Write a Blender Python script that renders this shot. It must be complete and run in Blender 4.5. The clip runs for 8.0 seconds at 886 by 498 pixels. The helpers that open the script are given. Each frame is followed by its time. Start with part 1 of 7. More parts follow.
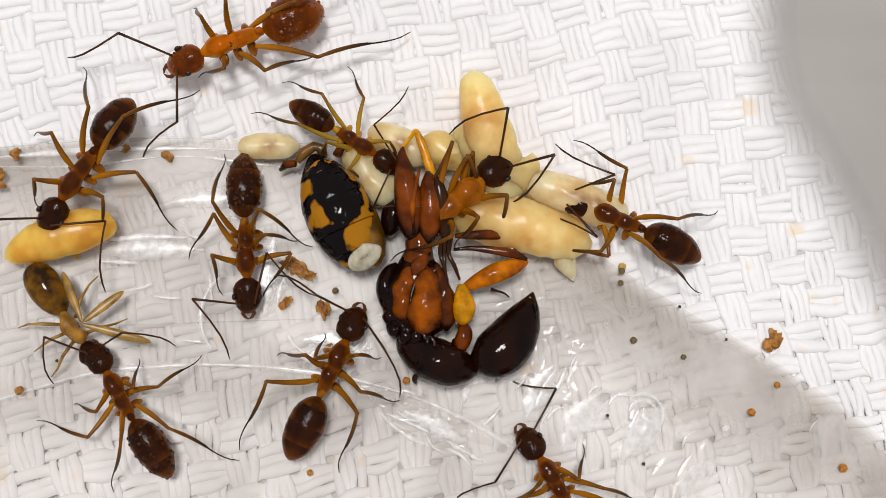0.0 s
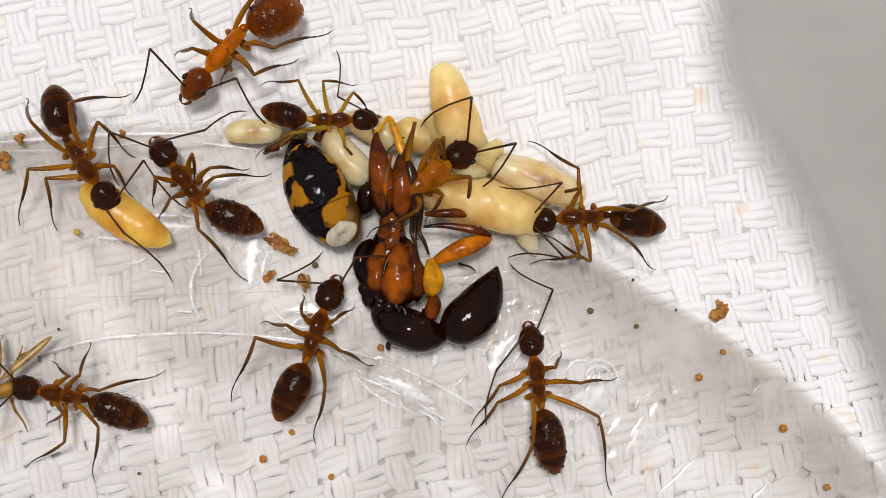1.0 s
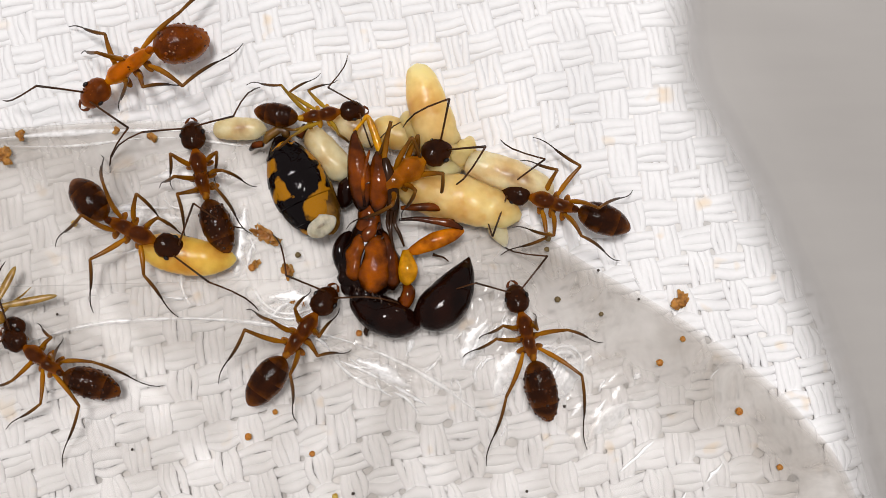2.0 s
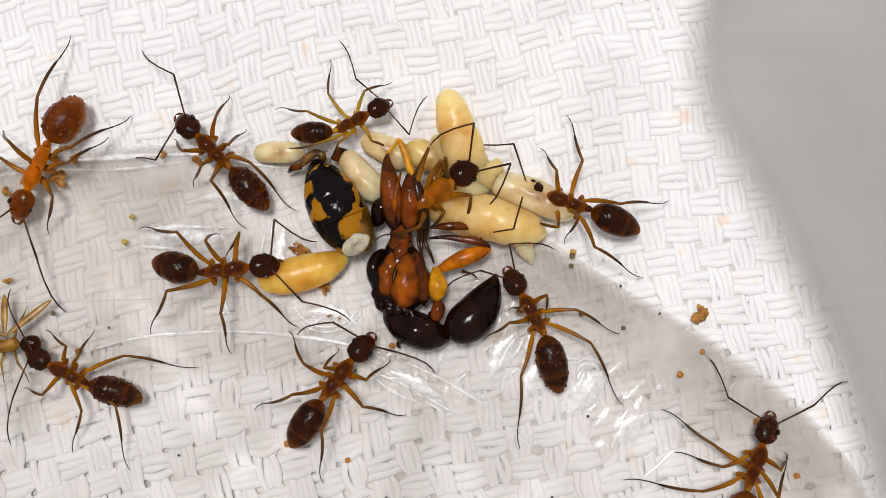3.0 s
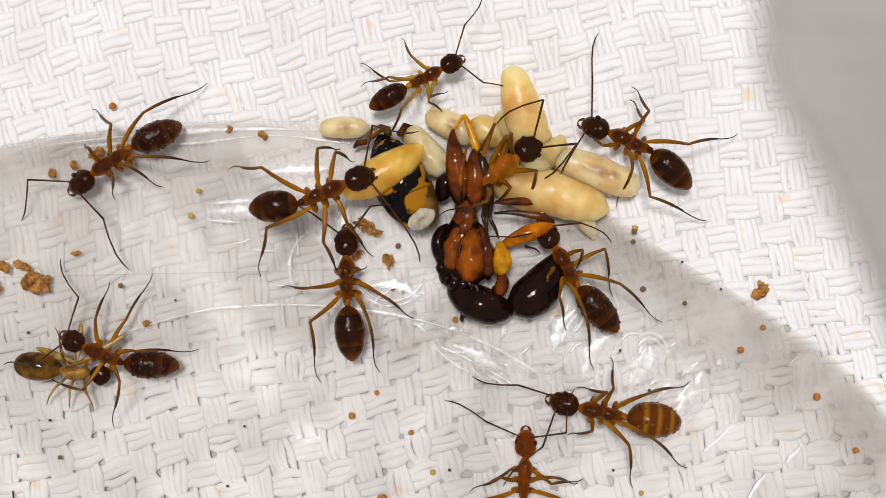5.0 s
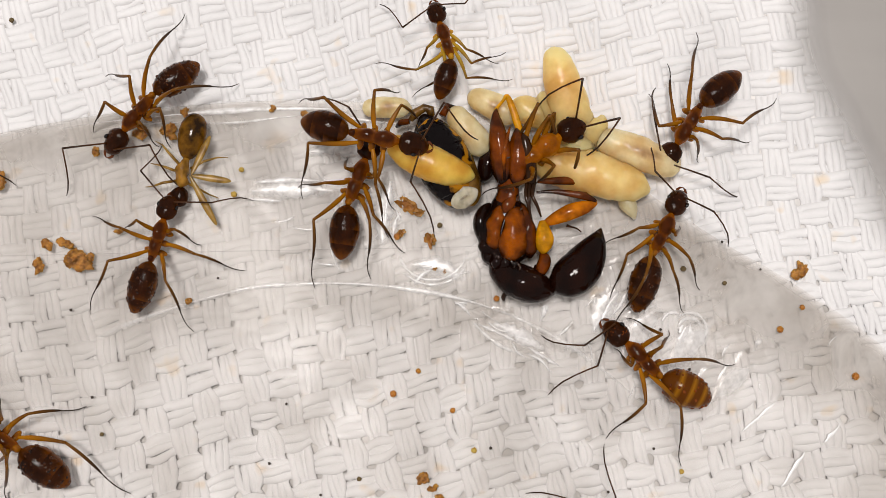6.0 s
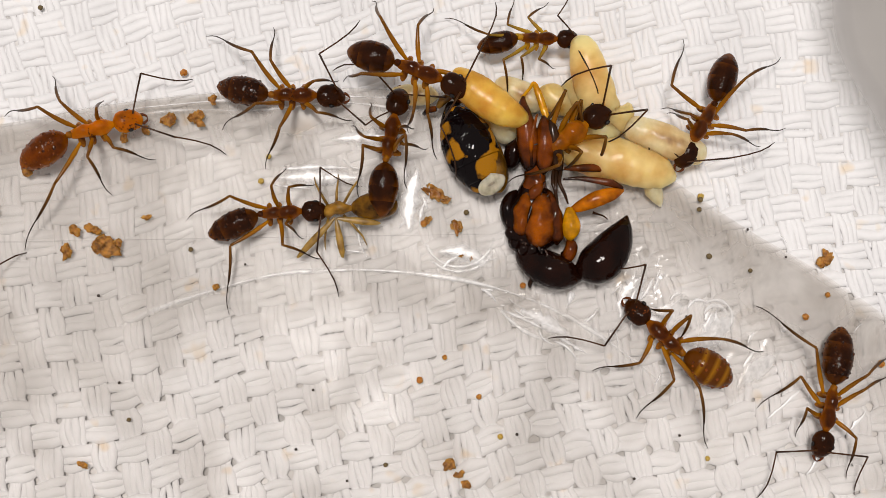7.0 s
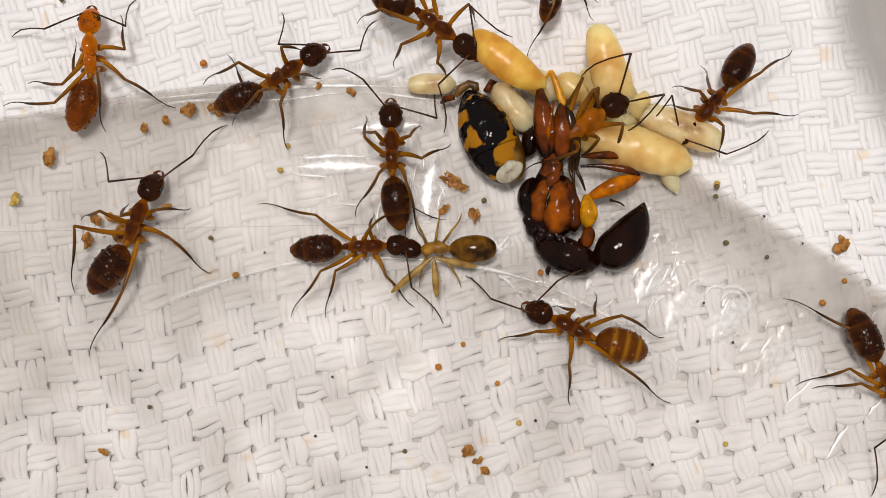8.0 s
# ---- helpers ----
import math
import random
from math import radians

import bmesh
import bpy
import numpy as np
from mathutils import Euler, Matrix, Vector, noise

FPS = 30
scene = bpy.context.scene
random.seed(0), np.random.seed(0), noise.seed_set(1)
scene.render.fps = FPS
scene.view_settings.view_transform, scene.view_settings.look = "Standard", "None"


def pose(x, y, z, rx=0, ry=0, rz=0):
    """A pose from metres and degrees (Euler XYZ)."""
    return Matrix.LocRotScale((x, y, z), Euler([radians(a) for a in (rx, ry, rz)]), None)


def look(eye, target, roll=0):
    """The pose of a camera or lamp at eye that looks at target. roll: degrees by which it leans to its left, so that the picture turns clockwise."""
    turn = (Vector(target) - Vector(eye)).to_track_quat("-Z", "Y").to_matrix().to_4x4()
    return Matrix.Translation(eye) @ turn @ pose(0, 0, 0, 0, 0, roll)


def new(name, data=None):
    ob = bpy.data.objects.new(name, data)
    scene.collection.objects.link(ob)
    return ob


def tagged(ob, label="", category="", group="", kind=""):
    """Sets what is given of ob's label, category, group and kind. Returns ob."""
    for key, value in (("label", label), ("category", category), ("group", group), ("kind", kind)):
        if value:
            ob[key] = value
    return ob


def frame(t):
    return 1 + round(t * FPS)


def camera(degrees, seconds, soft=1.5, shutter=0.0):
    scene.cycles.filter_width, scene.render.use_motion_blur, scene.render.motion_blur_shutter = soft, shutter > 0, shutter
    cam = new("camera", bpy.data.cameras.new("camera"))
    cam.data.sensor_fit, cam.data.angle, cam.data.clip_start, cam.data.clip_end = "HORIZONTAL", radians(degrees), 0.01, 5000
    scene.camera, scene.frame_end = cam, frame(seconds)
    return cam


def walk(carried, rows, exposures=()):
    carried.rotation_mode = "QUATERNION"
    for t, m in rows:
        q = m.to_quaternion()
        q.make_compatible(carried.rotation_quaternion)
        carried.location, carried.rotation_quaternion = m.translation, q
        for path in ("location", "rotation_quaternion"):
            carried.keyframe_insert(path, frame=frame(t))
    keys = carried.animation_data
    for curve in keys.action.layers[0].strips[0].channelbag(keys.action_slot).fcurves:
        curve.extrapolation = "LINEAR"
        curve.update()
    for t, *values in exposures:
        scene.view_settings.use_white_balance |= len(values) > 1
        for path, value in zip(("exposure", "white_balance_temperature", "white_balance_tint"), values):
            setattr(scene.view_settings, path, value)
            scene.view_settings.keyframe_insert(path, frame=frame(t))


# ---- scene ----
MM = 0.001
cam = camera(40, 8.0, soft=0.7)
walk(cam, [
    (0, pose(-0.00242, -0.00042, 0.03335, 5.954, -2.888, -0.335)),
    (0.5, pose(-0.00225, -0.00083, 0.03438, 5.985, -2.889, -0.393)),
    (1, pose(-0.00168, -0.00111, 0.03612, 5.529, -2.827, -0.332)),
    (1.2, pose(-0.00142, -0.00105, 0.03665, 5.077, -2.850, -0.183)),
    (2.3, pose(-0.00015, -0.00019, 0.03923, 3.726, -1.214, 0.042)),
    (2.5, pose(0.00000, -0.00000, 0.03984, 3.650, -0.629, 0.000)),
    (2.8, pose(0.00026, -0.00005, 0.04007, 3.825, 0.119, 0.055)),
    (3, pose(0.00036, -0.00012, 0.04029, 3.938, 0.601, 0.088)),
    (3.5, pose(0.00004, -0.00040, 0.04039, 4.206, 1.032, 0.134)),
    (4, pose(-0.00074, -0.00038, 0.04055, 3.908, 0.712, 0.212)),
    (4.2, pose(-0.00099, -0.00038, 0.04066, 3.761, 0.681, 0.250)),
    (4.5, pose(-0.00135, -0.00038, 0.04064, 3.524, 0.666, 0.286)),
    (4.7, pose(-0.00141, -0.00040, 0.04067, 3.323, 0.875, 0.350)),
    (5.8, pose(-0.00273, -0.00154, 0.04083, 3.855, 0.779, 0.588)),
    (6, pose(-0.00322, -0.00182, 0.04090, 4.098, 0.421, 0.640)),
    (6.2, pose(-0.00353, -0.00204, 0.04091, 4.221, 0.360, 0.699)),
    (6.5, pose(-0.00379, -0.00231, 0.04094, 4.418, 0.328, 0.777)),
    (7, pose(-0.00410, -0.00268, 0.04098, 4.661, 0.409, 0.799)),
    (7.5, pose(-0.00427, -0.00312, 0.04104, 4.961, 0.664, 0.710)),
    (7.7, pose(-0.00445, -0.00331, 0.04106, 5.082, 0.589, 0.724)),
    (8, pose(-0.00442, -0.00357, 0.04116, 5.288, 0.810, 0.652)),
], exposures=[(0, 0, 6500, 10), (4.7, 0, 6500, 10), (5.8, -0.08, 6680, 10.6), (8, -0.1, 6750, 11)])

# ---------------------------------------------------------------- light
world = bpy.data.worlds.new("world")
scene.world = world
world.use_nodes = True
wt = world.node_tree
wt.nodes["Background"].inputs[0].default_value = (1.0, 0.962, 0.942, 1)
wt.nodes["Background"].inputs[1].default_value = 0.415

sun = new("sun", bpy.data.lights.new("sun", "SUN"))
sun.data.energy, sun.data.angle, sun.data.color = 2.20, radians(12), (1.0, 0.962, 0.942)
sun.matrix_world = look((-0.010, 0.021, 0.15), (0, 0, 0))
scene.view_settings.exposure = 0.0


# ---------------------------------------------------------------- materials
def material(name, colour, rough=0.5, spread=0.25, grain=0.0, coat=0.0, bump=0.0, size=3.0, soft=0.0, second=None, spec=0.5, reach=0.7, grit=14, depth=0.03):
    """A surface with patchy colour at two scales and fine relief. size: the large patches, in mm; grit: how many times finer the small ones are; depth: of the relief."""
    m = bpy.data.materials.new(name)
    m.use_nodes = True
    nt, bsdf = m.node_tree, m.node_tree.nodes["Principled BSDF"]
    where = nt.nodes.new("ShaderNodeTexCoord")
    big, fine = nt.nodes.new("ShaderNodeTexNoise"), nt.nodes.new("ShaderNodeTexNoise")
    big.inputs["Scale"].default_value, fine.inputs["Scale"].default_value = 1 / (size * MM), grit / (size * MM)
    big.inputs["Detail"].default_value = 4
    for n in (big, fine):
        nt.links.new(where.outputs["Object"], n.inputs["Vector"])
    dark = tuple(c * (1 - spread) for c in colour)
    light = second or tuple(min(1, c * (1 + spread)) for c in colour)
    ramp = nt.nodes.new("ShaderNodeValToRGB")
    ramp.color_ramp.elements[0].position, ramp.color_ramp.elements[1].position = 0.36, 0.64
    ramp.color_ramp.elements[0].color, ramp.color_ramp.elements[1].color = (*dark, 1), (*light, 1)
    nt.links.new(big.outputs["Fac"], ramp.inputs["Fac"])
    mix = nt.nodes.new("ShaderNodeMix")
    mix.data_type, mix.blend_type = "RGBA", "MULTIPLY"
    mix.inputs["Factor"].default_value = grain
    nt.links.new(ramp.outputs["Color"], mix.inputs[6])
    nt.links.new(fine.outputs["Fac"], mix.inputs[7])
    nt.links.new(mix.outputs[2], bsdf.inputs["Base Color"])
    bsdf.inputs["Roughness"].default_value = rough
    bsdf.inputs["Coat Weight"].default_value, bsdf.inputs["Coat Roughness"].default_value = coat, 0.12
    bsdf.inputs["Specular IOR Level"].default_value = spec
    if soft:
        bsdf.inputs["Subsurface Weight"].default_value = soft
        bsdf.inputs["Subsurface Radius"].default_value = (1.0, 0.6, 0.25)
        bsdf.inputs["Subsurface Scale"].default_value = reach * MM
    if bump:
        b = nt.nodes.new("ShaderNodeBump")
        b.inputs["Strength"].default_value, b.inputs["Distance"].default_value = bump, depth * MM
        nt.links.new(fine.outputs["Fac"], b.inputs["Height"])
        nt.links.new(b.outputs["Normal"], bsdf.inputs["Normal"])
    return m


def along(name, near, far, rough=0.35, at=(0.25, 0.85), soft=0.0):
    """A surface that goes from one colour to another along the piece's own length."""
    m = material(name, near, rough, soft=soft, spec=0.22)
    nt, bsdf = m.node_tree, m.node_tree.nodes["Principled BSDF"]
    where, cut = nt.nodes.new("ShaderNodeTexCoord"), nt.nodes.new("ShaderNodeSeparateXYZ")
    nt.links.new(where.outputs["Generated"], cut.inputs[0])
    ramp = nt.nodes.new("ShaderNodeValToRGB")
    ramp.color_ramp.elements[0].position, ramp.color_ramp.elements[1].position = at
    ramp.color_ramp.elements[0].color, ramp.color_ramp.elements[1].color = (*near, 1), (*far, 1)
    nt.links.new(cut.outputs[0], ramp.inputs["Fac"])
    nt.links.new(ramp.outputs["Color"], bsdf.inputs["Base Color"])
    return m


def shell(name, back, flank, rough=0.08, rings=0.0, soft=0.12, at=(0.48, 0.86), spec=0.15, bump=0.42, second=None, patches=0.5):
    """Glossy shell, one colour on its back and another low on its flanks; rings: how many pale-edged segments lie along
    it.
    """
    m = material(name, back, rough, spread=0.4, bump=bump, size=patches, soft=soft, spec=spec, second=second, reach=0.3, grit=6, depth=0.04)
    nt, bsdf = m.node_tree, m.node_tree.nodes["Principled BSDF"]
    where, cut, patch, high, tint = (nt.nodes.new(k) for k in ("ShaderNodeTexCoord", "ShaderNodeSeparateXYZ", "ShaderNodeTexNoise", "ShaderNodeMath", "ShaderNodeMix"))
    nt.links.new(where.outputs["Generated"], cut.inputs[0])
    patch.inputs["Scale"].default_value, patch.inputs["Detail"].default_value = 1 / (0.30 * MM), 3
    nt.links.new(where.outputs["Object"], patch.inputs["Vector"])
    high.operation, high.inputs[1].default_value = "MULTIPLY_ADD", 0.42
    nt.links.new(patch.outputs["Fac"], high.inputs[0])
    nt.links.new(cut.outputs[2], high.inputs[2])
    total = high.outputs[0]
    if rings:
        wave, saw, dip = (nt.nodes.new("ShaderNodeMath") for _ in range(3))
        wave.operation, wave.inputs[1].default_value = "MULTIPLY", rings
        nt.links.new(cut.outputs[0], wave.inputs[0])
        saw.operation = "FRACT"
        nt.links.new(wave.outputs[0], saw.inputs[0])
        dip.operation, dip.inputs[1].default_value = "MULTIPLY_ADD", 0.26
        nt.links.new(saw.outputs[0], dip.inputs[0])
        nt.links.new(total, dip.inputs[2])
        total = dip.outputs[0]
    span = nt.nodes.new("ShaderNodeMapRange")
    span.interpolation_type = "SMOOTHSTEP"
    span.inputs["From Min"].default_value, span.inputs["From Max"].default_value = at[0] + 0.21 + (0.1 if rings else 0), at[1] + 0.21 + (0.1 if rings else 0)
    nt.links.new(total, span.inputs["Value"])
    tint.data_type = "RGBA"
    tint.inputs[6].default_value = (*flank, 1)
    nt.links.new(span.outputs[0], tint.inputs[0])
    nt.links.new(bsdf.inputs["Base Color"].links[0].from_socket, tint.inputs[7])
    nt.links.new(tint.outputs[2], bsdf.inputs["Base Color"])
    return m


def banded(name, dark, pale, bands):
    """Dark rings with pale seams along the piece's own length."""
    m = material(name, dark, 0.15, soft=0.1, bump=0.25, size=0.8, spec=0.15)
    nt, bsdf = m.node_tree, m.node_tree.nodes["Principled BSDF"]
    where, cut = nt.nodes.new("ShaderNodeTexCoord"), nt.nodes.new("ShaderNodeSeparateXYZ")
    nt.links.new(where.outputs["Generated"], cut.inputs[0])
    ramp = nt.nodes.new("ShaderNodeValToRGB")
    while len(ramp.color_ramp.elements) > 1:
        ramp.color_ramp.elements.remove(ramp.color_ramp.elements[0])
    ramp.color_ramp.elements[0].position, ramp.color_ramp.elements[0].color = 0.0, (*dark, 1)
    for b in bands:
        for p, c in ((b - 0.075, dark), (b, pale), (b + 0.06, dark)):
            ramp.color_ramp.elements.new(p).color = (*c, 1)
    nt.links.new(cut.outputs[0], ramp.inputs["Fac"])
    nt.links.new(ramp.outputs["Color"], bsdf.inputs["Base Color"])
    return m


YARN = material("cotton_yarn", (0.89, 0.89, 0.90), 0.9, spread=0.05, grain=0.06, bump=0.4, size=2.2, spec=0.05)


def stained_yarn():
    """Sparse faint tan stains in the white cotton."""
    nt, bsdf = YARN.node_tree, YARN.node_tree.nodes["Principled BSDF"]
    where, blot, span, tint = (nt.nodes.new(k) for k in ("ShaderNodeTexCoord", "ShaderNodeTexNoise", "ShaderNodeMapRange", "ShaderNodeMix"))
    blot.inputs["Scale"].default_value, blot.inputs["Detail"].default_value = 1 / (1.1 * MM), 2
    nt.links.new(where.outputs["Object"], blot.inputs["Vector"])
    span.inputs["From Min"].default_value, span.inputs["From Max"].default_value = 0.66, 0.78
    nt.links.new(blot.outputs["Fac"], span.inputs["Value"])
    tint.data_type = "RGBA"
    nt.links.new(span.outputs[0], tint.inputs[0])
    nt.links.new(bsdf.inputs["Base Color"].links[0].from_socket, tint.inputs[6])
    tint.inputs[7].default_value = (0.86, 0.74, 0.60, 1)
    nt.links.new(tint.outputs[2], bsdf.inputs["Base Color"])


stained_yarn()
BACKING = material("cloth_gap", (0.73, 0.715, 0.70), 0.9, spread=0.25, size=2, spec=0.05)
BOARD = material("table_board", (0.45, 0.42, 0.38), 0.6, spread=0.12, grain=0.3, size=30)

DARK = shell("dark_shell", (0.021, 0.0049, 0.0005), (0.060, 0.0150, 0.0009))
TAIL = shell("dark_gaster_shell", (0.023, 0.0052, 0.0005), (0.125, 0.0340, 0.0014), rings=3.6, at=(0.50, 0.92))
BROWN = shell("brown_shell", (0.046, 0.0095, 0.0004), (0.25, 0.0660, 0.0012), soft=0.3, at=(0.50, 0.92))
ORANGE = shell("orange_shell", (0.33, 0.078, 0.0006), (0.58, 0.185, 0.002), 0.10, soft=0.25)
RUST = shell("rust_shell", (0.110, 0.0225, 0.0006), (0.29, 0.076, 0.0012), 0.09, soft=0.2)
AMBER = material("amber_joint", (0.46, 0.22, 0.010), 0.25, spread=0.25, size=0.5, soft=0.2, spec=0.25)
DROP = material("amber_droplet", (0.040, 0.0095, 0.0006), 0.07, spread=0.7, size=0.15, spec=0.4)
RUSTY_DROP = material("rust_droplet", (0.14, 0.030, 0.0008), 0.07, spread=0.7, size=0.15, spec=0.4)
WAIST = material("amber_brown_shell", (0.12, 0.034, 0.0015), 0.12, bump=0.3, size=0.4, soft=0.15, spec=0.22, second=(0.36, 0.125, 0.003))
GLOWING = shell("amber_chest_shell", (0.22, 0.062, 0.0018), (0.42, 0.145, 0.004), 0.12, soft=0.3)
EYE = material("eye", (0.008, 0.006, 0.006), 0.12, spread=0.1)
JAW = material("jaw", (0.11, 0.026, 0.004), 0.2, spec=0.4)
THIGH = along("thigh", (0.40, 0.155, 0.004), (0.125, 0.045, 0.002), at=(0.1, 0.85), soft=0.15, rough=0.25)
STRAW_THIGH = along("straw_thigh", (0.48, 0.29, 0.020), (0.19, 0.105, 0.010), at=(0.1, 0.9), soft=0.15, rough=0.25)
SHIN = along("shin", (0.155, 0.058, 0.003), (0.022, 0.010, 0.004), at=(0.02, 0.5))
FEELER = along("feeler", (0.060, 0.021, 0.005), (0.030, 0.014, 0.007))
BANDED = banded("banded_gaster", (0.105, 0.029, 0.0012), (0.29, 0.118, 0.006), (0.22, 0.46, 0.70))


def film(name, colour, gloss, rough=0.06, bump=0.0, ramp_to=None, haze=0.0, clouded=0.0):
    """Clear plastic: lets most light straight through and shines."""
    m = bpy.data.materials.new(name)
    m.use_nodes = True
    nt = m.node_tree
    nt.nodes.remove(nt.nodes["Principled BSDF"])
    clear, shine, mix = nt.nodes.new("ShaderNodeBsdfTransparent"), nt.nodes.new("ShaderNodeBsdfGlossy"), nt.nodes.new("ShaderNodeMixShader")
    clear.inputs[0].default_value = (*colour, 1)
    shine.inputs[0].default_value, shine.inputs["Roughness"].default_value = (1, 1, 1, 1), rough
    fresnel = nt.nodes.new("ShaderNodeFresnel")
    fresnel.inputs[0].default_value = gloss
    nt.links.new(fresnel.outputs[0], mix.inputs[0])
    body_out = clear.outputs[0]
    if haze:
        cloud, veil, blend, ramp = (nt.nodes.new(k) for k in ("ShaderNodeTexNoise", "ShaderNodeBsdfDiffuse", "ShaderNodeMixShader", "ShaderNodeMapRange"))
        cloud.inputs["Scale"].default_value, cloud.inputs["Detail"].default_value = 1 / (3.5 * MM), 4
        place = nt.nodes.new("ShaderNodeTexCoord")
        nt.links.new(place.outputs["Object"], cloud.inputs["Vector"])
        ramp.inputs["From Min"].default_value, ramp.inputs["From Max"].default_value = 0.38, 0.66
        ramp.inputs["To Min"].default_value, ramp.inputs["To Max"].default_value = 0.02, haze
        nt.links.new(cloud.outputs["Fac"], ramp.inputs["Value"])
        veil.inputs[0].default_value = (0.76, 0.73, 0.70, 1)
        cloudy, deep = nt.nodes.new("ShaderNodeAttribute"), nt.nodes.new("ShaderNodeMath")
        cloudy.attribute_name, deep.operation, deep.inputs[1].default_value = "tone_weight", "MULTIPLY_ADD", clouded
        patch, patchy, tone_patch = nt.nodes.new("ShaderNodeTexNoise"), nt.nodes.new("ShaderNodeMapRange"), nt.nodes.new("ShaderNodeMath")
        patch.inputs["Scale"].default_value, patch.inputs["Detail"].default_value, patch.inputs["Distortion"].default_value = 1 / (2.4 * MM), 5, 0.8
        nt.links.new(place.outputs["Object"], patch.inputs["Vector"])
        patchy.inputs["From Min"].default_value, patchy.inputs["From Max"].default_value = 0.36, 0.66
        patchy.inputs["To Min"].default_value, patchy.inputs["To Max"].default_value = 0.15, 1.35
        nt.links.new(patch.outputs["Fac"], patchy.inputs["Value"])
        tone_patch.operation = "MULTIPLY"
        nt.links.new(cloudy.outputs["Fac"], tone_patch.inputs[0])
        nt.links.new(patchy.outputs[0], tone_patch.inputs[1])
        nt.links.new(tone_patch.outputs[0], deep.inputs[0])
        shade = nt.nodes.new("ShaderNodeValToRGB")
        shade.color_ramp.elements[0].position, shade.color_ramp.elements[1].position = 0.40, 0.62
        shade.color_ramp.elements[0].color, shade.color_ramp.elements[1].color = (0.62, 0.59, 0.56, 1), (0.84, 0.815, 0.79, 1)
        nt.links.new(cloud.outputs["Fac"], shade.inputs["Fac"])
        nt.links.new(shade.outputs["Color"], veil.inputs[0])
        nt.links.new(ramp.outputs[0], deep.inputs[2])
        nt.links.new(deep.outputs[0], blend.inputs[0])
        nt.links.new(clear.outputs[0], blend.inputs[1])
        nt.links.new(veil.outputs[0], blend.inputs[2])
        body_out = blend.outputs[0]
    nt.links.new(body_out, mix.inputs[1])
    nt.links.new(shine.outputs[0], mix.inputs[2])
    nt.links.new(mix.outputs[0], nt.nodes["Material Output"].inputs[0])
    where, noise_tex = nt.nodes.new("ShaderNodeTexCoord"), nt.nodes.new("ShaderNodeTexNoise")
    noise_tex.inputs["Scale"].default_value, noise_tex.inputs["Detail"].default_value = 1 / (2.2 * MM), 3
    nt.links.new(where.outputs["Object"], noise_tex.inputs["Vector"])
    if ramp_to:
        # grey tint by vertex weight: shade of rim and ring put into the colour
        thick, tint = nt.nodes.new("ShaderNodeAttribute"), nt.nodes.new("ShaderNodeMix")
        thick.attribute_name, tint.data_type = "tone_weight", "RGBA"
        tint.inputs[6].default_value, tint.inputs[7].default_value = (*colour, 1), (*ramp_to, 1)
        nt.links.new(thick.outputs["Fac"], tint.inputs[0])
        # soft grey patches of shade, put into the plastic's colour
        shade_cloud, fade, dull = nt.nodes.new("ShaderNodeTexNoise"), nt.nodes.new("ShaderNodeValToRGB"), nt.nodes.new("ShaderNodeMix")
        shade_cloud.inputs["Scale"].default_value, shade_cloud.inputs["Detail"].default_value = 1 / (2.6 * MM), 5
        nt.links.new(where.outputs["Object"], shade_cloud.inputs["Vector"])
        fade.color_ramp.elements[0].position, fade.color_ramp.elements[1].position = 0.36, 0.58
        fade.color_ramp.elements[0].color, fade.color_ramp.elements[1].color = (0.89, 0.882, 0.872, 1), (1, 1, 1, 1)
        nt.links.new(shade_cloud.outputs["Fac"], fade.inputs["Fac"])
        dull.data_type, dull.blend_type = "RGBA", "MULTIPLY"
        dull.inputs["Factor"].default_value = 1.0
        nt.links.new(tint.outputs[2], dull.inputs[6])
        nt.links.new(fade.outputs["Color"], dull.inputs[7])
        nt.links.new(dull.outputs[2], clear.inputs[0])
    if bump:
        b = nt.nodes.new("ShaderNodeBump")
        b.inputs["Strength"].default_value, b.inputs["Distance"].default_value = bump, 0.3 * MM
        nt.links.new(noise_tex.outputs["Fac"], b.inputs["Height"])
        nt.links.new(b.outputs["Normal"], shine.inputs["Normal"])
        nt.links.new(b.outputs["Normal"], fresnel.inputs["Normal"])
    return m


